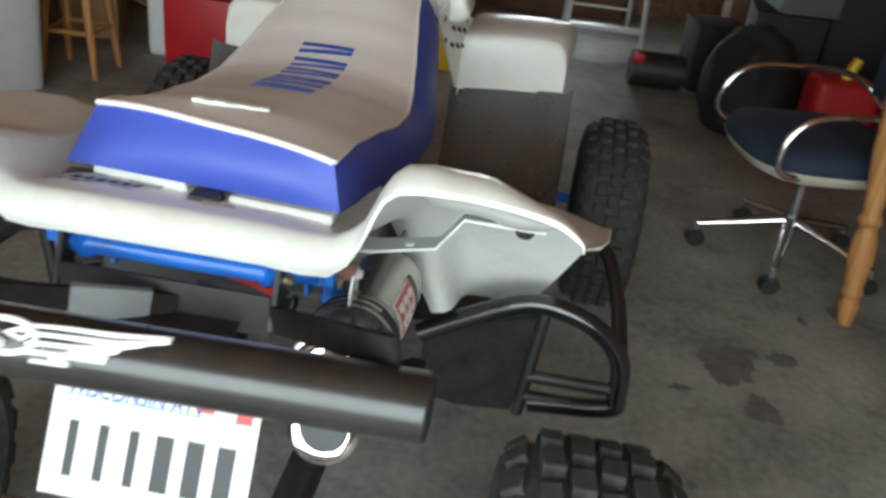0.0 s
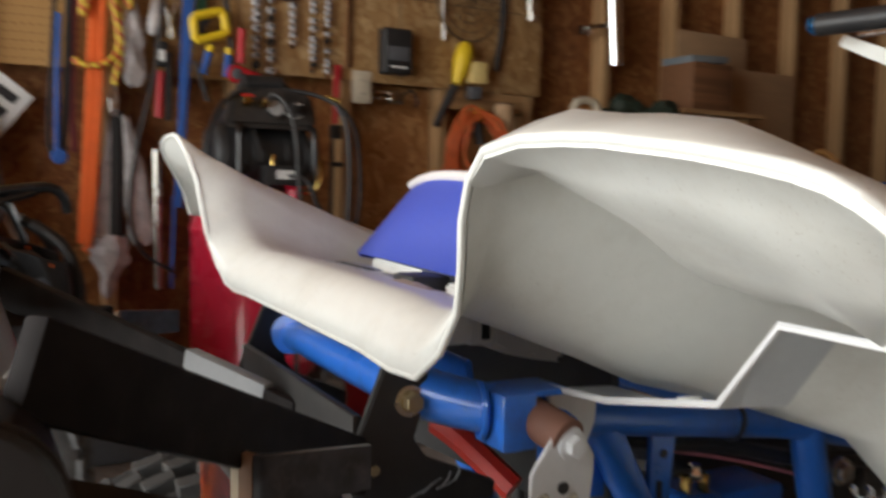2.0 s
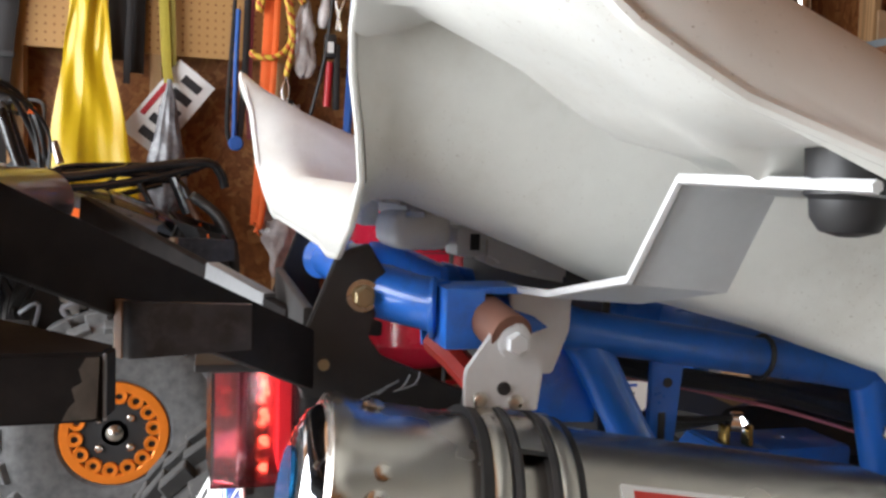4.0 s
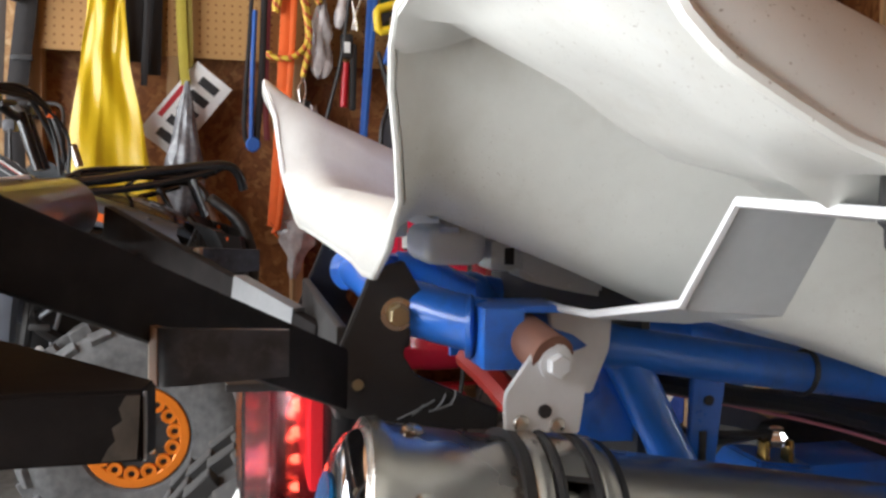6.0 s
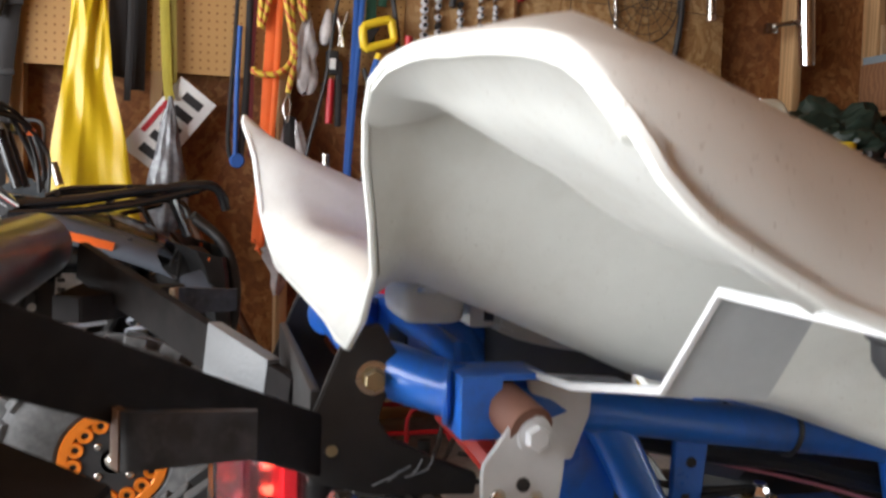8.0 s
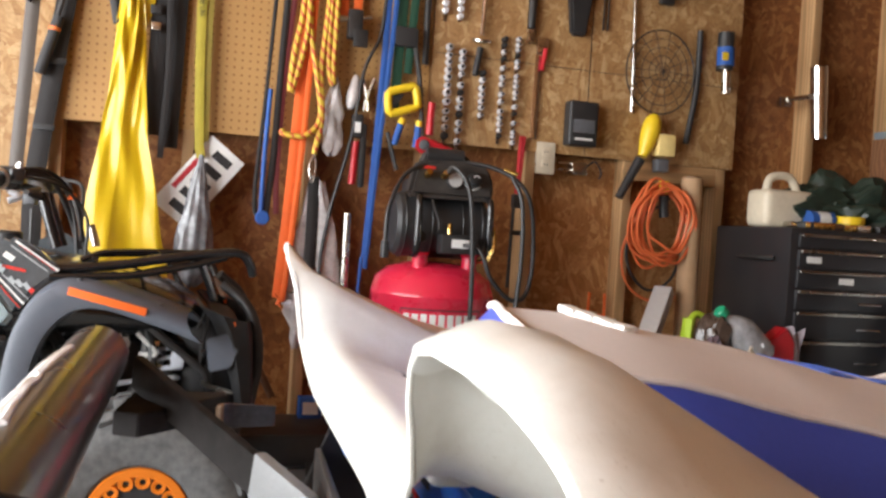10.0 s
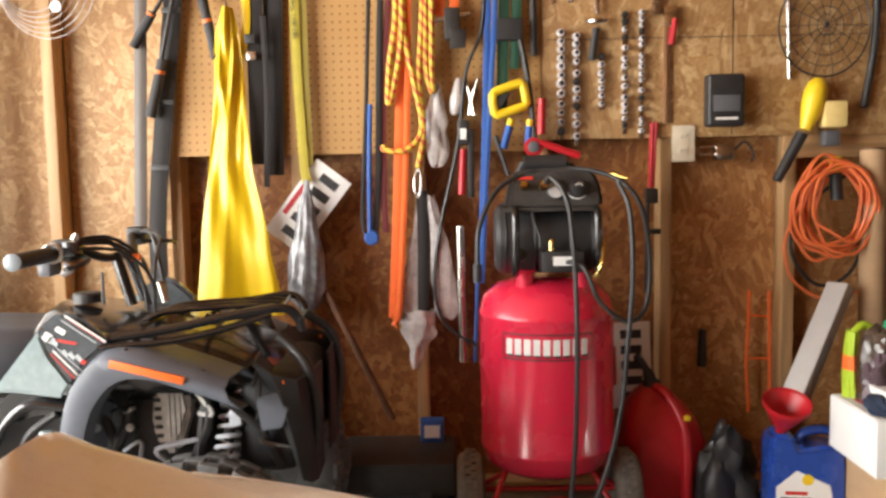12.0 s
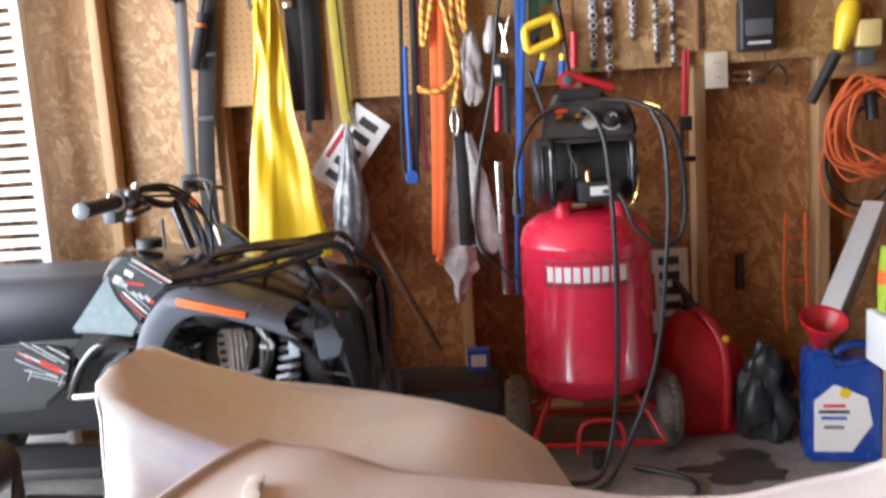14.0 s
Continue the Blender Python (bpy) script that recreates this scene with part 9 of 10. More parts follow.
part("shelf_board", cube((0, 0, 0.01), (0.24, 0.5, 0.02), bevel=0.002), PINE_Y, shelf)
for y in (-0.2, 0.2):
    part("bracket", slab([(-0.12, 0.0), (0.08, 0.0), (-0.12, -0.15)], "y", y - 0.01, y + 0.01), PINE, shelf)

# leaning cardboard sheets
for j, (y, w_, h_) in enumerate(((3.85, 0.45, 1.55), (4.15, 0.5, 1.4))):
    cs = thing("cardboard_sheet", "large brown cardboard sheet leaning against the wall", "cardboard", pose(0.05 + 0.015 * j, y, 0, 0, -1.5, 0), "leaning cardboard")
    part("sheet", cube((0, 0, h_ / 2), (0.012, w_, h_), bevel=0.002), CARDBOARD, cs)

# swing-top bin
BIN = paint("grey_bin_plastic", (0.5, 0.51, 0.5), 0.45, vary=0.06, dirt=(0.3, 0.28, 0.25), dirt_amount=0.2)
binn = thing("swing_bin", "pale grey swing-top bin on the floor", "bin", pose(0.79, 3.3, 0, 0, 0, -40))
def squarish(hx, hy, z, n=32, e=0.4):
    return [(hx * math.copysign(abs(math.cos(q)) ** e, math.cos(q)), hy * math.copysign(abs(math.sin(q)) ** e, math.sin(q)), z) for q in [2 * math.pi * j / n for j in range(n)]]
bm = fresh()
V = grid(bm, [squarish(0.085, 0.10, 0), squarish(0.09, 0.105, 0.01), squarish(0.112, 0.132, 0.60), squarish(0.125, 0.148, 0.605), squarish(0.125, 0.148, 0.65), squarish(0.115, 0.138, 0.66)], wrap=True)
bm.faces.new(V[0][::-1])
bm.faces.new(V[-1])
part("bin_body", bm, BIN, binn)
for s in (-1, 1):
    prof = [(0.108 * math.cos(q), 0.655 + 0.125 * math.sin(q)) for q in [math.pi * i / 14 for i in range(15)]]
    part("lid_cheek", slab(prof, "y", s * 0.125 - 0.01, s * 0.125 + 0.01, None, 0.003), BIN, binn)
part("lid_hood", shell([[(0.106 * math.cos(q), y, 0.655 + 0.122 * math.sin(q)) for q in [math.pi * (0.45 + 0.55 * i / 10) for i in range(11)]] for y in (-0.12, 0.12)], 0.004), BIN, binn)
part("swing_flap", cube((0.05, 0, 0.69), (0.1, 0.235, 0.006), pose(0, 0, 0, 0, -8), 0.002), BIN, binn)

# round wooden stool with clutter
stool = thing("wooden_stool", "round honey wood stool with clutter on it", "stool", pose(0.92, 3.62, 0))
part("seat", turned([(0.15, 0.475), (0.17, 0.48), (0.172, 0.495), (0.165, 0.505), (0.02, 0.507)], 36), OAK, stool)
for j in range(4):
    q = math.pi / 4 + j * math.pi / 2
    part("leg", rod([(0.10 * math.cos(q), 0.10 * math.sin(q), 0.48), (0.125 * math.cos(q), 0.125 * math.sin(q), 0.3), (0.16 * math.cos(q), 0.16 * math.sin(q), 0)], [0.016, 0.02, 0.013], 12), OAK, stool)
    q2 = q + math.pi / 2
    part("stretcher", rod([(0.14 * math.cos(q), 0.14 * math.sin(q), 0.18), (0.14 * math.cos(q2), 0.14 * math.sin(q2), 0.18)], 0.009, 8), OAK, stool)
for x, y, z, sx, sy, sz, m_, nm, lab_ in ((0.95, 3.55, 0.507, 0.08, 0.06, 0.13, YELLOW, "drill", "yellow and black cordless drill on the stool"), (0.86, 3.60, 0.507, 0.10, 0.08, 0.18, BLUE_WEB, "blue_carton", "blue and white carton on the stool"), (0.99, 3.66, 0.507, 0.12, 0.1, 0.14, BLACK_PLASTIC, "black_case", "black case on the stool"), (0.9, 3.70, 0.507, 0.1, 0.1, 0.2, GREY_PLASTIC, "grey_case", "grey case on the stool")):
    t_ = thing(nm, lab_, nm.split("_")[-1], pose(x, y, z, 0, 0, random.uniform(-30, 30)))
    part("body", cube((0, 0, sz / 2), (sx, sy, sz), bevel=0.01), m_, t_)
    part("band", cube((0, 0, sz * 0.35), (sx * 1.03, sy * 1.03, sz * 0.2), bevel=0.004), BLACK_PLASTIC if m_ is YELLOW else PAPER, t_)

# windsor chair
wc = thing("windsor_chair", "honey wood spindle-back chair behind the bin", "chair", pose(0.26, 4.08, 0, 0, 0, 178))
part("seat", turned([(0.2, 0.42), (0.22, 0.43), (0.22, 0.45), (0.18, 0.455), (0.02, 0.45)], 32), OAK, wc)
part("hoop", rod(curve([(-0.2, -0.14, 0.45), (-0.21, -0.18, 0.65), (-0.17, -0.22, 0.86), (0, -0.235, 1.02), (0.17, -0.22, 0.86), (0.21, -0.18, 0.65), (0.2, -0.14, 0.45)], 6), 0.014, 10), OAK, wc)
for j in range(7):
    u = -0.13 + 0.26 * j / 6
    part("spindle", rod([(u, -0.16, 0.45), (u * 1.05, -0.225, 0.95 - 1.2 * u * u)], 0.006, 8), OAK, wc)
for sx in (-1, 1):
    for sy in (-1, 1):
        part("leg", rod([(sx * 0.13, sy * 0.13, 0.43), (sx * 0.17, sy * 0.17, 0.2), (sx * 0.2, sy * 0.2, 0)], [0.014, 0.02, 0.012], 10), OAK, wc)

# cartons on the floor by the stool
gb = thing("green_carton", "lime and black printed carton on the floor", "carton", pose(0.52, 3.75, 0, 0, 0, 20))
part("carton", cube((0, 0, 0.11), (0.24, 0.17, 0.22), bevel=0.003), BLACK_PLASTIC, gb)
LIME = paint("lime_print", (0.3, 0.55, 0.04), 0.5)
part("green_end", cube((-0.06, -0.001, 0.11), (0.121, 0.174, 0.222), bevel=0.003), LIME, gb)
part("lime_top", cube((0, 0, 0.235), (0.2, 0.08, 0.03), bevel=0.008), LIME, gb)
cb = thing("brown_carton", "open brown cardboard carton on the floor", "carton", pose(0.70, 4.22, 0, 0, 0, 12))
part("carton", cube((0, 0, 0.13), (0.26, 0.24, 0.26), bevel=0.003), CARDBOARD, cb)
part("flap", cube((0.14, 0, 0.27), (0.1, 0.24, 0.003), pose(0, 0, 0, 0, 25)), CARDBOARD, cb)
sk = thing("white_sack", "white paper sack standing by the stool", "sack", pose(1.16, 4.0, 0))
part("sack", cube((0, 0, 0.2), (0.18, 0.1, 0.4), bevel=0.03, seg=3), PAPER, sk)

# ---- workbench at the far end ----
bench = thing("workbench", "long dark wooden workbench along the end wall", "workbench", pose(1.35, 5.0, 0))
part("bench_top", cube((0, 0, 0.765), (2.3, 0.6, 0.04), bevel=0.004), DARK_WOOD, bench)
for sx in (-1.1, -0.35, 0.4, 1.1):
    for sy in (-0.26, 0.26):
        part("leg", cube((sx, sy, 0.372), (0.07, 0.07, 0.745), bevel=0.003), DARK_WOOD, bench)
part("lower_shelf", cube((0, 0, 0.25), (2.2, 0.5, 0.03), bevel=0.003), DARK_WOOD, bench)
def carton(name, label, x, y, z, sx, sy, sz, m_, turn=0.0, tape=True):
    t_ = thing(name, label, name.split("_")[-1], pose(x, y, z, 0, 0, turn))
    part("body", cube((0, 0, sz / 2), (sx, sy, sz), bevel=0.003), m_, t_)
    if tape:
        part("tape", cube((0, -sy / 2 - 0.001, sz * 0.6), (sx * 0.25, 0.002, sz * 0.3)), PAPER, t_)
    return t_
TB = 0.785
carton("brown_carton", "brown cardboard carton on the workbench", 0.62, 4.86, TB, 0.32, 0.2, 0.33, CARDBOARD, 5)
carton("brown_carton", "long brown cardboard carton on the workbench", 0.92, 4.82, TB, 0.42, 0.2, 0.13, CARDBOARD, -3)
carton("brown_carton", "small brown carton stacked on the workbench", 0.95, 4.9, TB + 0.13, 0.2, 0.2, 0.18, CARDBOARD, 14, False)
carton("blue_box", "blue and red plastic box on the workbench", 0.38, 4.78, TB, 0.18, 0.12, 0.10, BLUE_WEB, 0, False)
carton("white_box", "small white carton on the workbench", 0.56, 4.74, TB, 0.09, 0.09, 0.08, PAPER, 0, False)
carton("brown_carton", "big brown cardboard carton on the workbench", 2.26, 5.12, TB, 0.5, 0.3, 0.36, CARDBOARD, 3)
carton("grey_case", "grey tool case on the workbench", 1.25, 5.0, TB, 0.35, 0.25, 0.2, GREY_PLASTIC, 0, False)
carton("black_case", "black power tool case on the workbench", 1.65, 5.05, TB, 0.35, 0.25, 0.25, BLACK_PLASTIC, 6, False)
carton("red_box", "red metal box under a shelf on the workbench", 1.45, 5.1, TB + 0.26, 0.25, 0.2, 0.12, CAN_RED, 6, False)
ot = thing("orange_sander", "orange and blue power tool on a stand", "power tool", pose(2.12, 4.82, 0.87))
part("body", rod(curve([(-0.12, 0, 0.03), (-0.08, 0, 0.06), (0.08, 0, 0.06), (0.13, 0, 0.03)], 4), [0.02, 0.03, 0.036, 0.04, 0.042, 0.042, 0.042, 0.042, 0.04, 0.036, 0.03, 0.025, 0.02], 14), ORANGE_WEB, ot)
part("insert", cube((0, -0.03, 0.085), (0.11, 0.04, 0.025), bevel=0.006), BLUE_WEB, ot)
part("base", cube((0.0, 0, -0.03), (0.2, 0.1, 0.06), bevel=0.008), BLACK_PLASTIC, ot)
part("deck", cube((0.0, 0, -0.073), (0.26, 0.16, 0.025), bevel=0.004), STEEL, ot)
for j in range(16):
    x = random.uniform(0.35, 2.4)
    carton(random.choice(("brown_carton", "black_case", "grey_case")), "carton stored on the shelf below the workbench", x, random.uniform(4.85, 5.1), 0.265 if j % 2 else 0.0, random.uniform(0.15, 0.3), 0.2, random.uniform(0.12, 0.2), random.choice((BLACK_PLASTIC, GREY_PLASTIC, DARK_WOOD, BLACK_PLASTIC)), random.uniform(-10, 10), False)
rs = thing("wall_rack", "dark steel shelving unit against the end wall", "shelving", pose(1.3, 6.15, 0))
for z in (0.5, 0.95, 1.35, 1.75):
    part("shelf", cube((0, 0, z), (2.2, 0.4, 0.025), bevel=0.002), BLACK_PAINT, rs)
for sx in (-1.08, 1.08):
    for sy in (-0.18, 0.18):
        part("post", cube((sx, sy, 0.95), (0.04, 0.04, 1.9)), BLACK_PAINT, rs)
for j in range(30):
    z = random.choice((0.513, 0.963, 1.363))
    m_ = random.choice((BLACK_PLASTIC, GREY_PLASTIC, CARDBOARD, CAN_RED, PAPER, BLUE_WEB, DARK_WOOD, BLACK_PLASTIC))
    carton("stored_carton", "carton stored on the steel shelving", 0.3 + 0.068 * j + random.uniform(-0.02, 0.02), 6.1 + random.uniform(-0.06, 0.06), z, random.uniform(0.1, 0.2), 0.2, random.uniform(0.12, 0.32), m_, random.uniform(-6, 6), False)

# things before the low window
cab = thing("low_cabinet", "dark low cabinet under the window", "cabinet", pose(2.9, 6.2, 0))
part("cabinet_body", cube((0, 0, 0.13), (1.0, 0.32, 0.26), bevel=0.006), DARK_WOOD, cab)
part("cabinet_top", cube((0, 0, 0.272), (1.05, 0.34, 0.02), bevel=0.004), DARK_WOOD, cab)
bell = thing("garden_lantern", "dark bell-shaped lantern silhouetted before the window", "lantern", pose(3.03, 6.2, 0.282))
part("shade", turned([(0.075, 0.0), (0.085, 0.02), (0.06, 0.10), (0.045, 0.2), (0.02, 0.26), (0.008, 0.3)], 24), BLACK_PLASTIC, bell)
part("finial", turned([(0.008, 0.3), (0.018, 0.315), (0.004, 0.335)], 16), BLACK_PLASTIC, bell)
urn = thing("dark_pot", "dark round pot silhouetted before the window", "pot", pose(2.6, 6.2, 0.282))
part("pot", turned([(0.06, 0), (0.09, 0.05), (0.09, 0.11), (0.06, 0.15), (0.065, 0.165)], 24), BLACK_PLASTIC, urn)

# step ladder
lad = thing("step_ladder", "white metal step ladder standing before the window", "ladder", pose(3.22, 5.2, 0))
LADDER = paint("white_painted_metal", (0.6, 0.61, 0.6), 0.4, vary=0.06)
for s in (-1, 1):
    part("rail", rod([(s * 0.22, -0.06, 0), (s * 0.15, 0.24, 1.75)], 0.019, 10, flat=0.6), LADDER, lad)
    part("rear_rail", rod([(s * 0.2, 0.62, 0), (s * 0.15, 0.3, 1.72)], 0.015, 10), LADDER, lad)
for j in range(5):
    z = 0.14 + 0.31 * j
    part("step", cube((0, -0.06 + 0.171 * z, z), (0.42 - 0.07 * z, 0.07, 0.025), bevel=0.004), LADDER, lad)
    part("brace", rod([(-0.19, 0.6 - 0.17 * z, z), (0.19, 0.6 - 0.17 * z, z)], 0.008, 8), LADDER, lad)
part("top_cap", cube((0, 0.27, 1.76), (0.34, 0.14, 0.03), bevel=0.006), LADDER, lad)

# ---- things beyond the front wheel ----
yb = thing("yellow_crate", "yellow plastic crate with tools beyond the quad", "crate", pose(2.30, 4.45, 0))
part("crate", cube((0, 0, 0.2), (0.26, 0.22, 0.4), bevel=0.01), YELLOW, yb)
part("label_band", cube((0, -0.112, 0.25), (0.2, 0.004, 0.05)), BLACK_PLASTIC, yb)
part("tool_tip", rod([(0.03, 0, 0.4), (0.04, 0, 0.58)], 0.035, 12), PAPER, yb)
part("tool_tip", rod([(-0.06, 0, 0.4), (-0.06, 0, 0.52)], 0.04, 12), RED_LABEL, yb)
rt = thing("red_tool_box", "red metal tool box on the floor", "tool box", pose(1.38, 3.9, 0))
part("box", cube((0, 0, 0.16), (0.34, 0.2, 0.32), bevel=0.01), CAN_RED, rt)
part("handle", rod(curve([(-0.08, 0, 0.32), (-0.06, 0, 0.36), (0.06, 0, 0.36), (0.08, 0, 0.32)], 4), 0.008, 8), BLACK_PLASTIC, rt)
bk = thing("white_bucket", "white plastic bucket on the floor", "bucket", pose(1.78, 4.1, 0))
part("bucket", turned([(0.12, 0), (0.15, 0.36), (0.156, 0.365), (0.156, 0.385), (0.14, 0.385)], 32), PAPER, bk)
part("label_band", turned([(0.1365, 0.14), (0.1455, 0.25)], 32), YELLOW, bk)
alu = thing("metal_bracket", "bare metal bracket plate leaning by the crate", "bracket", pose(2.55, 4.05, 0))
part("plate", slab([(-0.06, 0.0), (0.12, 0.0), (0.02, 0.32), (-0.04, 0.34)], "y", -0.004, 0.004), BRACKET_ALU, alu)
part("hole", turned([(0.022, -0.0005), (0.022, 0.0005)], 18, pose(0.0, -0.0046, 0.2, 90)), INK_GAP_BLACK, alu)
part("hole", turned([(0.022, -0.0005), (0.022, 0.0005)], 18, pose(0.02, -0.0046, 0.1, 90)), INK_GAP_BLACK, alu)

# office chair
SHELL = paint("ivory_shell", (0.6, 0.57, 0.46), 0.45)
oc = thing("office_chair", "dark blue office chair with chrome arms and star base", "chair", pose(3.65, 2.705, 0, 0, 0, -82) @ Matrix.Diagonal((0.97, 0.97, 0.88, 1)))
bm = fresh()
V = grid(bm, [squarish(0.17, 0.17, 0.355, e=0.6), squarish(0.23, 0.23, 0.385, e=0.6), squarish(0.25, 0.25, 0.42, e=0.6)], wrap=True)
bm.faces.new(V[0][::-1])
part("seat_shell", bm, SHELL, oc, "ivory plastic seat shell", angle=60)
bm = fresh()
V = grid(bm, [squarish(0.245, 0.245, 0.42, e=0.6), squarish(0.25, 0.25, 0.445, e=0.6), squarish(0.23, 0.23, 0.475, e=0.6), squarish(0.15, 0.15, 0.485, e=0.6)], wrap=True)
bm.faces.new(V[-1])
part("seat", bm, CLOTH, oc, "dark blue cloth cushion", angle=60)
part("backrest", cube((0, 0.27, 0.75), (0.44, 0.07, 0.38), pose(0, 0, 0, 0), 0.03, 3), CLOTH, oc)
part("back_post", rod([(0, 0.1, 0.41), (0, 0.28, 0.44), (0, 0.31, 0.7)], 0.014, 10), CHROME, oc)
for s in (-1, 1):
    part("arm", rod(curve([(s * 0.16, -0.06, 0.40), (s * 0.25, -0.17, 0.41), (s * 0.262, -0.225, 0.45), (s * 0.262, -0.215, 0.54), (s * 0.262, -0.15, 0.605), (s * 0.262, 0.0, 0.625), (s * 0.262, 0.16, 0.62), (s * 0.25, 0.25, 0.58), (s * 0.2, 0.29, 0.52)], 6), 0.0105, 10), CHROME, oc, "chrome arm loop")
part("column", rod([(0, 0, 0.12), (0, 0, 0.37)], 0.018, 14), CHROME, oc)
for j in range(5):
    q = 2 * math.pi * j / 5 + 0.75
    part("spoke", rod([(0.02 * math.cos(q), 0.02 * math.sin(q), 0.15), (0.28 * math.cos(q), 0.28 * math.sin(q), 0.085)], [0.018, 0.012], 10), CHROME, oc)
    part("caster", turned([(0.028, -0.018), (0.03, -0.012), (0.03, 0.012), (0.028, 0.018)], 18, axle((0.28 * math.cos(q), 0.28 * math.sin(q), 0.03), "x")), BLACK_PLASTIC, oc)
    part("caster_stem", rod([(0.28 * math.cos(q), 0.28 * math.sin(q), 0.05), (0.28 * math.cos(q), 0.28 * math.sin(q), 0.09)], 0.006, 8), CHROME, oc)

# table with turned legs
tbl = thing("wooden_table", "honey wood table with turned legs", "table", pose(4.2, 1.92, 0))
part("tabletop", cube((0, 0, 0.735), (1.05, 0.95, 0.03), bevel=0.006), OAK, tbl)
for sx in (-1, 1):
    for sy in (-1, 1):
        m = pose(sx * 0.46, sy * 0.41, 0) @ pose(0, 0, 0, -sy * 3, sx * 4, 0)
        part("leg", turned([(0.018, 0), (0.022, 0.03), (0.03, 0.06), (0.022, 0.08), (0.03, 0.1), (0.024, 0.115), (0.034, 0.2), (0.03, 0.26), (0.022, 0.29), (0.034, 0.31), (0.022, 0.33), (0.03, 0.42), (0.036, 0.5), (0.036, 0.7)], 20, m), OAK, tbl)
part("apron", cube((0, 0, 0.68), (0.9, 0.8, 0.07), bevel=0.003), OAK, tbl)

# dark machines and cans on the east side
TARPAULIN = paint("dull_black_tarpaulin", (0.012, 0.012, 0.013), 0.75, vary=0.3, scale=9, bump=0.3)
for j, (x, y, z, sx, sy, sz, m_, nm, lab_) in enumerate((
        (3.95, 4.35, 0, 0.3, 0.4, 0.5, TARPAULIN, "black_bin", "black storage bin in the dark corner"), (4.35, 4.5, 0, 0.4, 0.5, 0.62, TARPAULIN, "black_bin", "black storage bin in the dark corner"),
        (4.36, 4.45, 0.62, 0.36, 0.4, 0.3, CAN_RED, "red_box", "red metal box on a black bin"), (4.0, 4.35, 0.5, 0.26, 0.3, 0.24, GREY_PLASTIC, "grey_case", "grey case on a black bin"),
        (4.85, 4.3, 0, 0.5, 0.7, 0.8, DARK_WOOD, "dark_cabinet", "dark wooden cabinet against the side wall"), (3.72, 4.7, 0, 0.22, 0.26, 0.34, TARPAULIN, "black_bin", "small black bin on the floor"),
        (4.1, 5.1, 0, 0.5, 0.4, 0.9, DARK_WOOD, "dark_cabinet", "dark wooden cabinet in the far corner"), (4.7, 5.2, 0, 0.5, 0.5, 1.1, TARPAULIN, "black_bin", "tall black bin in the far corner"),
        (4.15, 3.95, 0, 0.16, 0.2, 0.3, YELLOW, "yellow_carton", "yellow carton among dark bins"))):
    t_ = carton(nm, lab_, x, y, z, sx, sy, sz, m_, (j * 37) % 17 - 8, False)
    part("lid", cube((0, 0, sz - 0.012), (sx * 1.04, sy * 1.04, 0.022), bevel=0.004), m_, t_)
lump("black_sack", "black plastic sack on the floor", "sack", (3.78, 4.05, 0), (0.2, 0.22, 0.30), TARPAULIN, 7, 0.12)
lump("brown_duffel", "brown leather bag on top of boxes", "bag", (4.55, 3.15, 0.62), (0.3, 0.3, 0.28), paint("brown_leather", (0.22, 0.11, 0.06), 0.5), 11)
carton("black_crate", "black plastic crate on the floor", 4.55, 3.15, 0, 0.6, 0.5, 0.62, BLACK_PLASTIC, 0, False)
for j in range(2):
    rc = thing("fuel_can", "red plastic fuel can in the dark corner", "fuel can", pose(4.02 + 0.3 * j, 3.62, 0, 0, 0, 10 * j))
    part("body", cube((0, 0, 0.19), (0.24, 0.2, 0.38), bevel=0.03, seg=3), CAN_RED, rc)
    part("spout", rod([(0, 0, 0.37), (0.03, 0, 0.46)], 0.02, 10), YELLOW, rc)
part("yellow_rod", rod(curve([(-0.2, -0.12, 0.0), (-0.16, -0.12, 0.42), (-0.08, -0.12, 0.52), (0.06, -0.12, 0.52)], 5), 0.01, 8), YELLOW, rc)
ab = thing("air_bottle", "black steel bottle with a red valve on the floor", "bottle", pose(3.42, 4.55, 0))
part("bottle", rod([(-0.1, 0, 0.09), (0.16, 0, 0.09)], 0.09, 18), BLACK_PAINT, ab)
part("valve", cube((-0.08, -0.08, 0.16), (0.06, 0.05, 0.05), bevel=0.012), CAN_RED, ab)

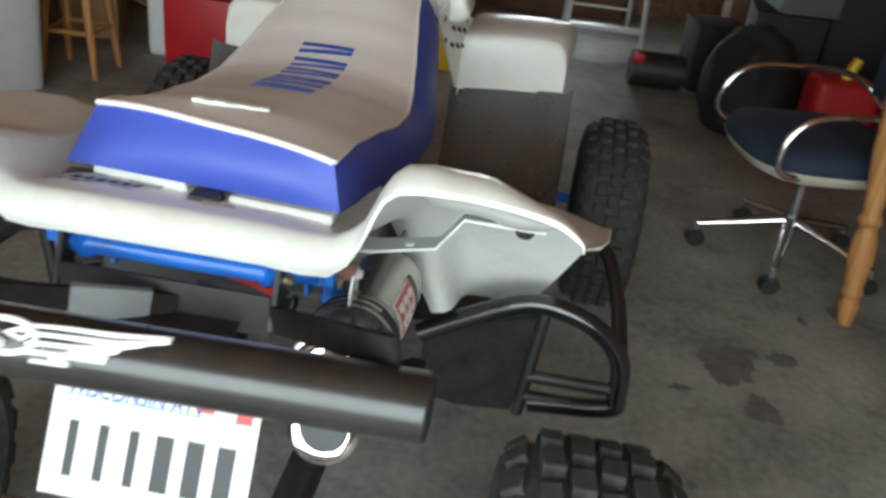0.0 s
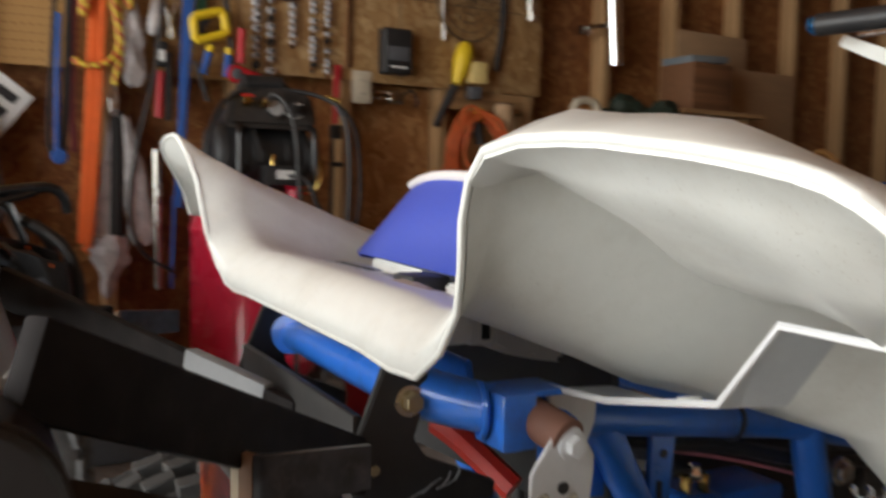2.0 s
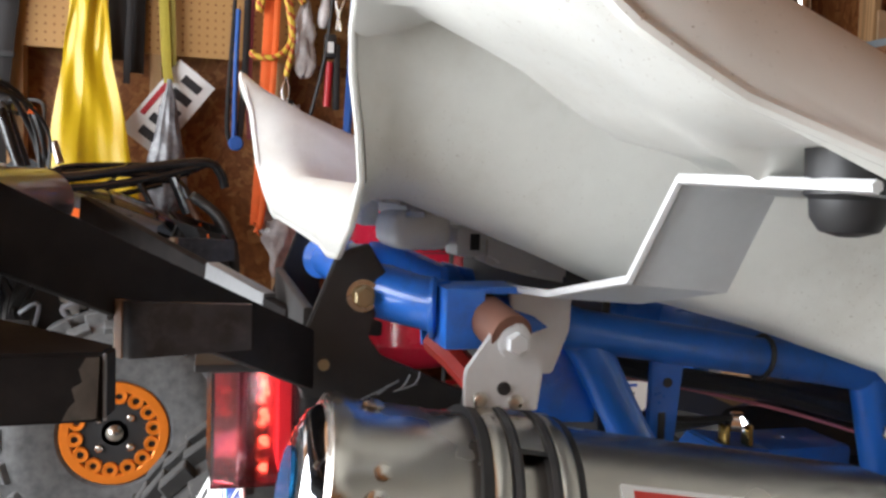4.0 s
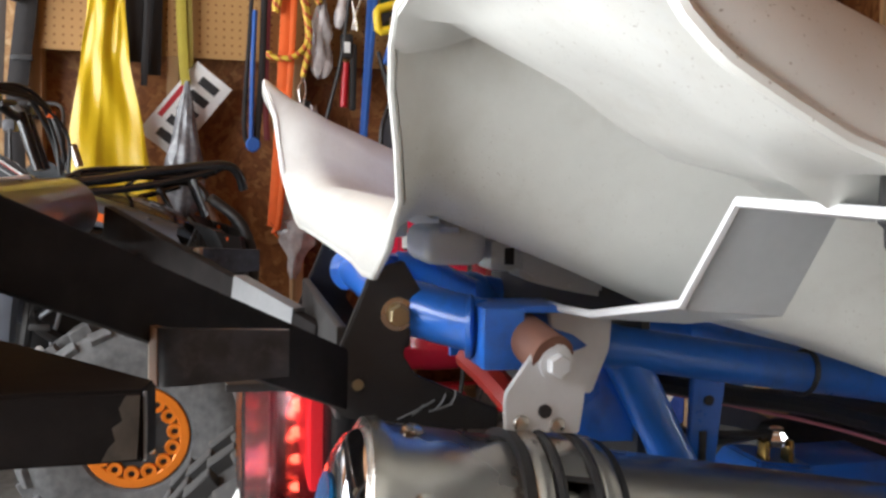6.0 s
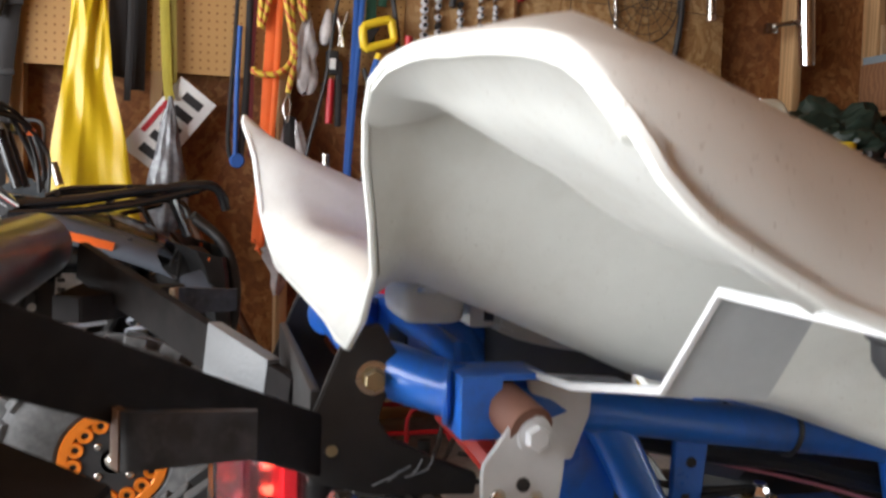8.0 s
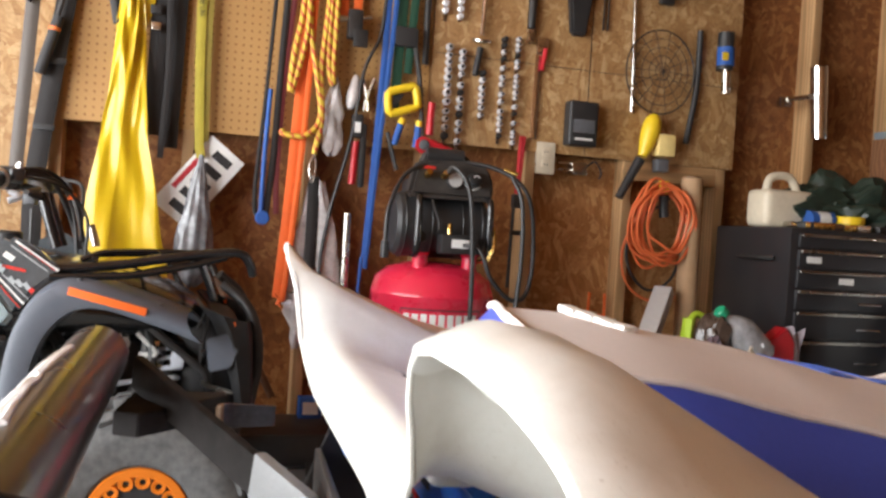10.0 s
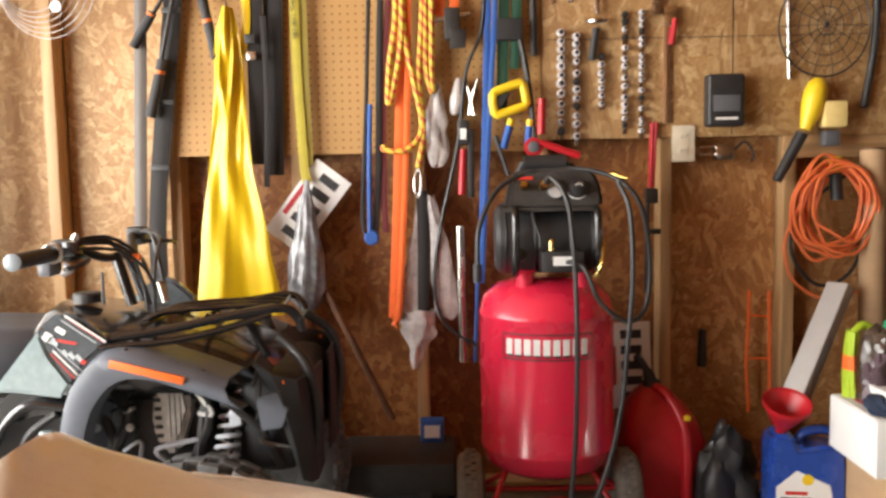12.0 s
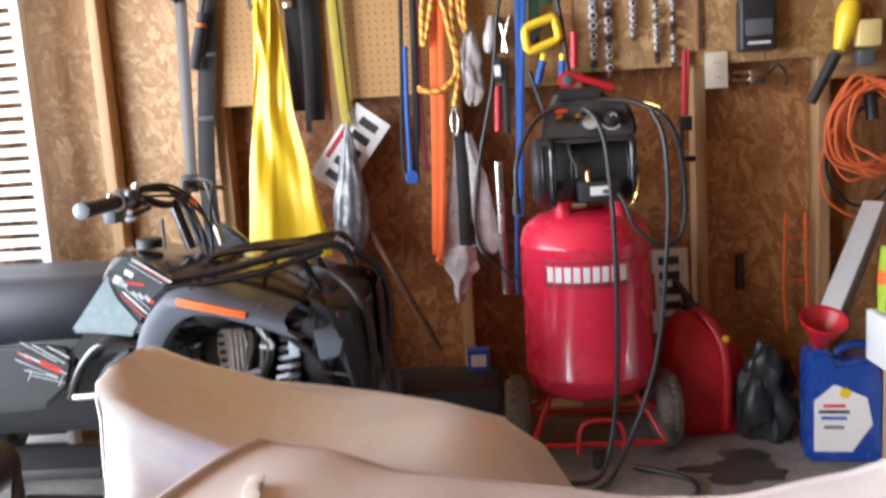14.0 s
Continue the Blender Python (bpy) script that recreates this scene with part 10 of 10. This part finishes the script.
# white slotted ramp in the south-west corner
ramp = thing("loading_ramp", "white slotted metal loading ramp standing against the wall", "ramp", pose(0.07, -0.47, 0))
RAMP = paint("white_perforated_steel", (0.78, 0.79, 0.78), 0.4, vary=0.04)
for y in (-0.235, 0.235):
    part("side_rail", cube((0, y, 1.0), (0.05, 0.03, 2.0), bevel=0.003), RAMP, ramp)
part("side_rail", cube((0, 0.0, 1.0), (0.045, 0.03, 2.0), bevel=0.003), RAMP, ramp)
slat = None
for j in range(44):
    for y in (-0.117, 0.117):
        if slat is None:
            o_ = part("slat", cube((0, 0, 0), (0.035, 0.205, 0.026), bevel=0.004), RAMP, ramp)
            slat = o_.data
        else:
            o_ = new("slat", slat)
            o_.parent = ramp
        o_.matrix_basis = pose(0, y, 0.03 + 0.0445 * j)

# oil on the floor by the jug
FAINT_OIL = paint("faint_oil", (0.13, 0.122, 0.114), 0.6, vary=0.3, scale=14)
OIL = paint("dried_oil", (0.06, 0.055, 0.05), 0.4, vary=0.3, scale=14)
def puddle(label, x, y, rx, ry, seed, m_=FAINT_OIL):
    bm_ = fresh()
    ring = []
    for i in range(72):
        q = 2 * math.pi * i / 72
        r = 1 + 0.45 * noise.noise(Vector((math.cos(q) * 1.6 + seed * 1.37, math.sin(q) * 1.6, 0.3))) + 0.25 * noise.noise(Vector((math.cos(q) * 4.5 + seed * 0.77, math.sin(q) * 4.5, 1.7)))
        ring.append((rx * r * math.cos(q), ry * r * math.sin(q)))
    t_ = thing("oil_stain", label, "stain", pose(x, y, 0), "oil stains")
    part("stain", slab(ring, "z", 0.0005, 0.0025), m_, t_)


puddle("dark dried oil stain on the concrete floor", 0.511, 1.975, 0.10, 0.13, 1, OIL)
puddle("dark dried oil stain on the concrete floor", 0.398, 2.030, 0.04, 0.08, 5, OIL)
puddle("small dark oil spots on the concrete floor", 3.36, 2.02, 0.07, 0.1, 9)
puddle("small dark oil spots on the concrete floor", 3.41, 1.84, 0.04, 0.05, 12)
puddle("small dark oil spots on the concrete floor", 3.51, 2.08, 0.04, 0.035, 15)
for j in range(12):
    puddle("small dark oil spots on the concrete floor", 3.2 + 0.31 * (j % 4) + 0.11 * math.sin(j * 2.3), 1.55 + 0.42 * (j // 4) + 0.12 * math.sin(j * 4.1), 0.012 + 0.012 * (j % 3), 0.014 + 0.009 * (j % 4), 20 + j)
puddle("dark dried oil stain on the concrete floor", 3.35, 3.95, 0.12, 0.09, 18)
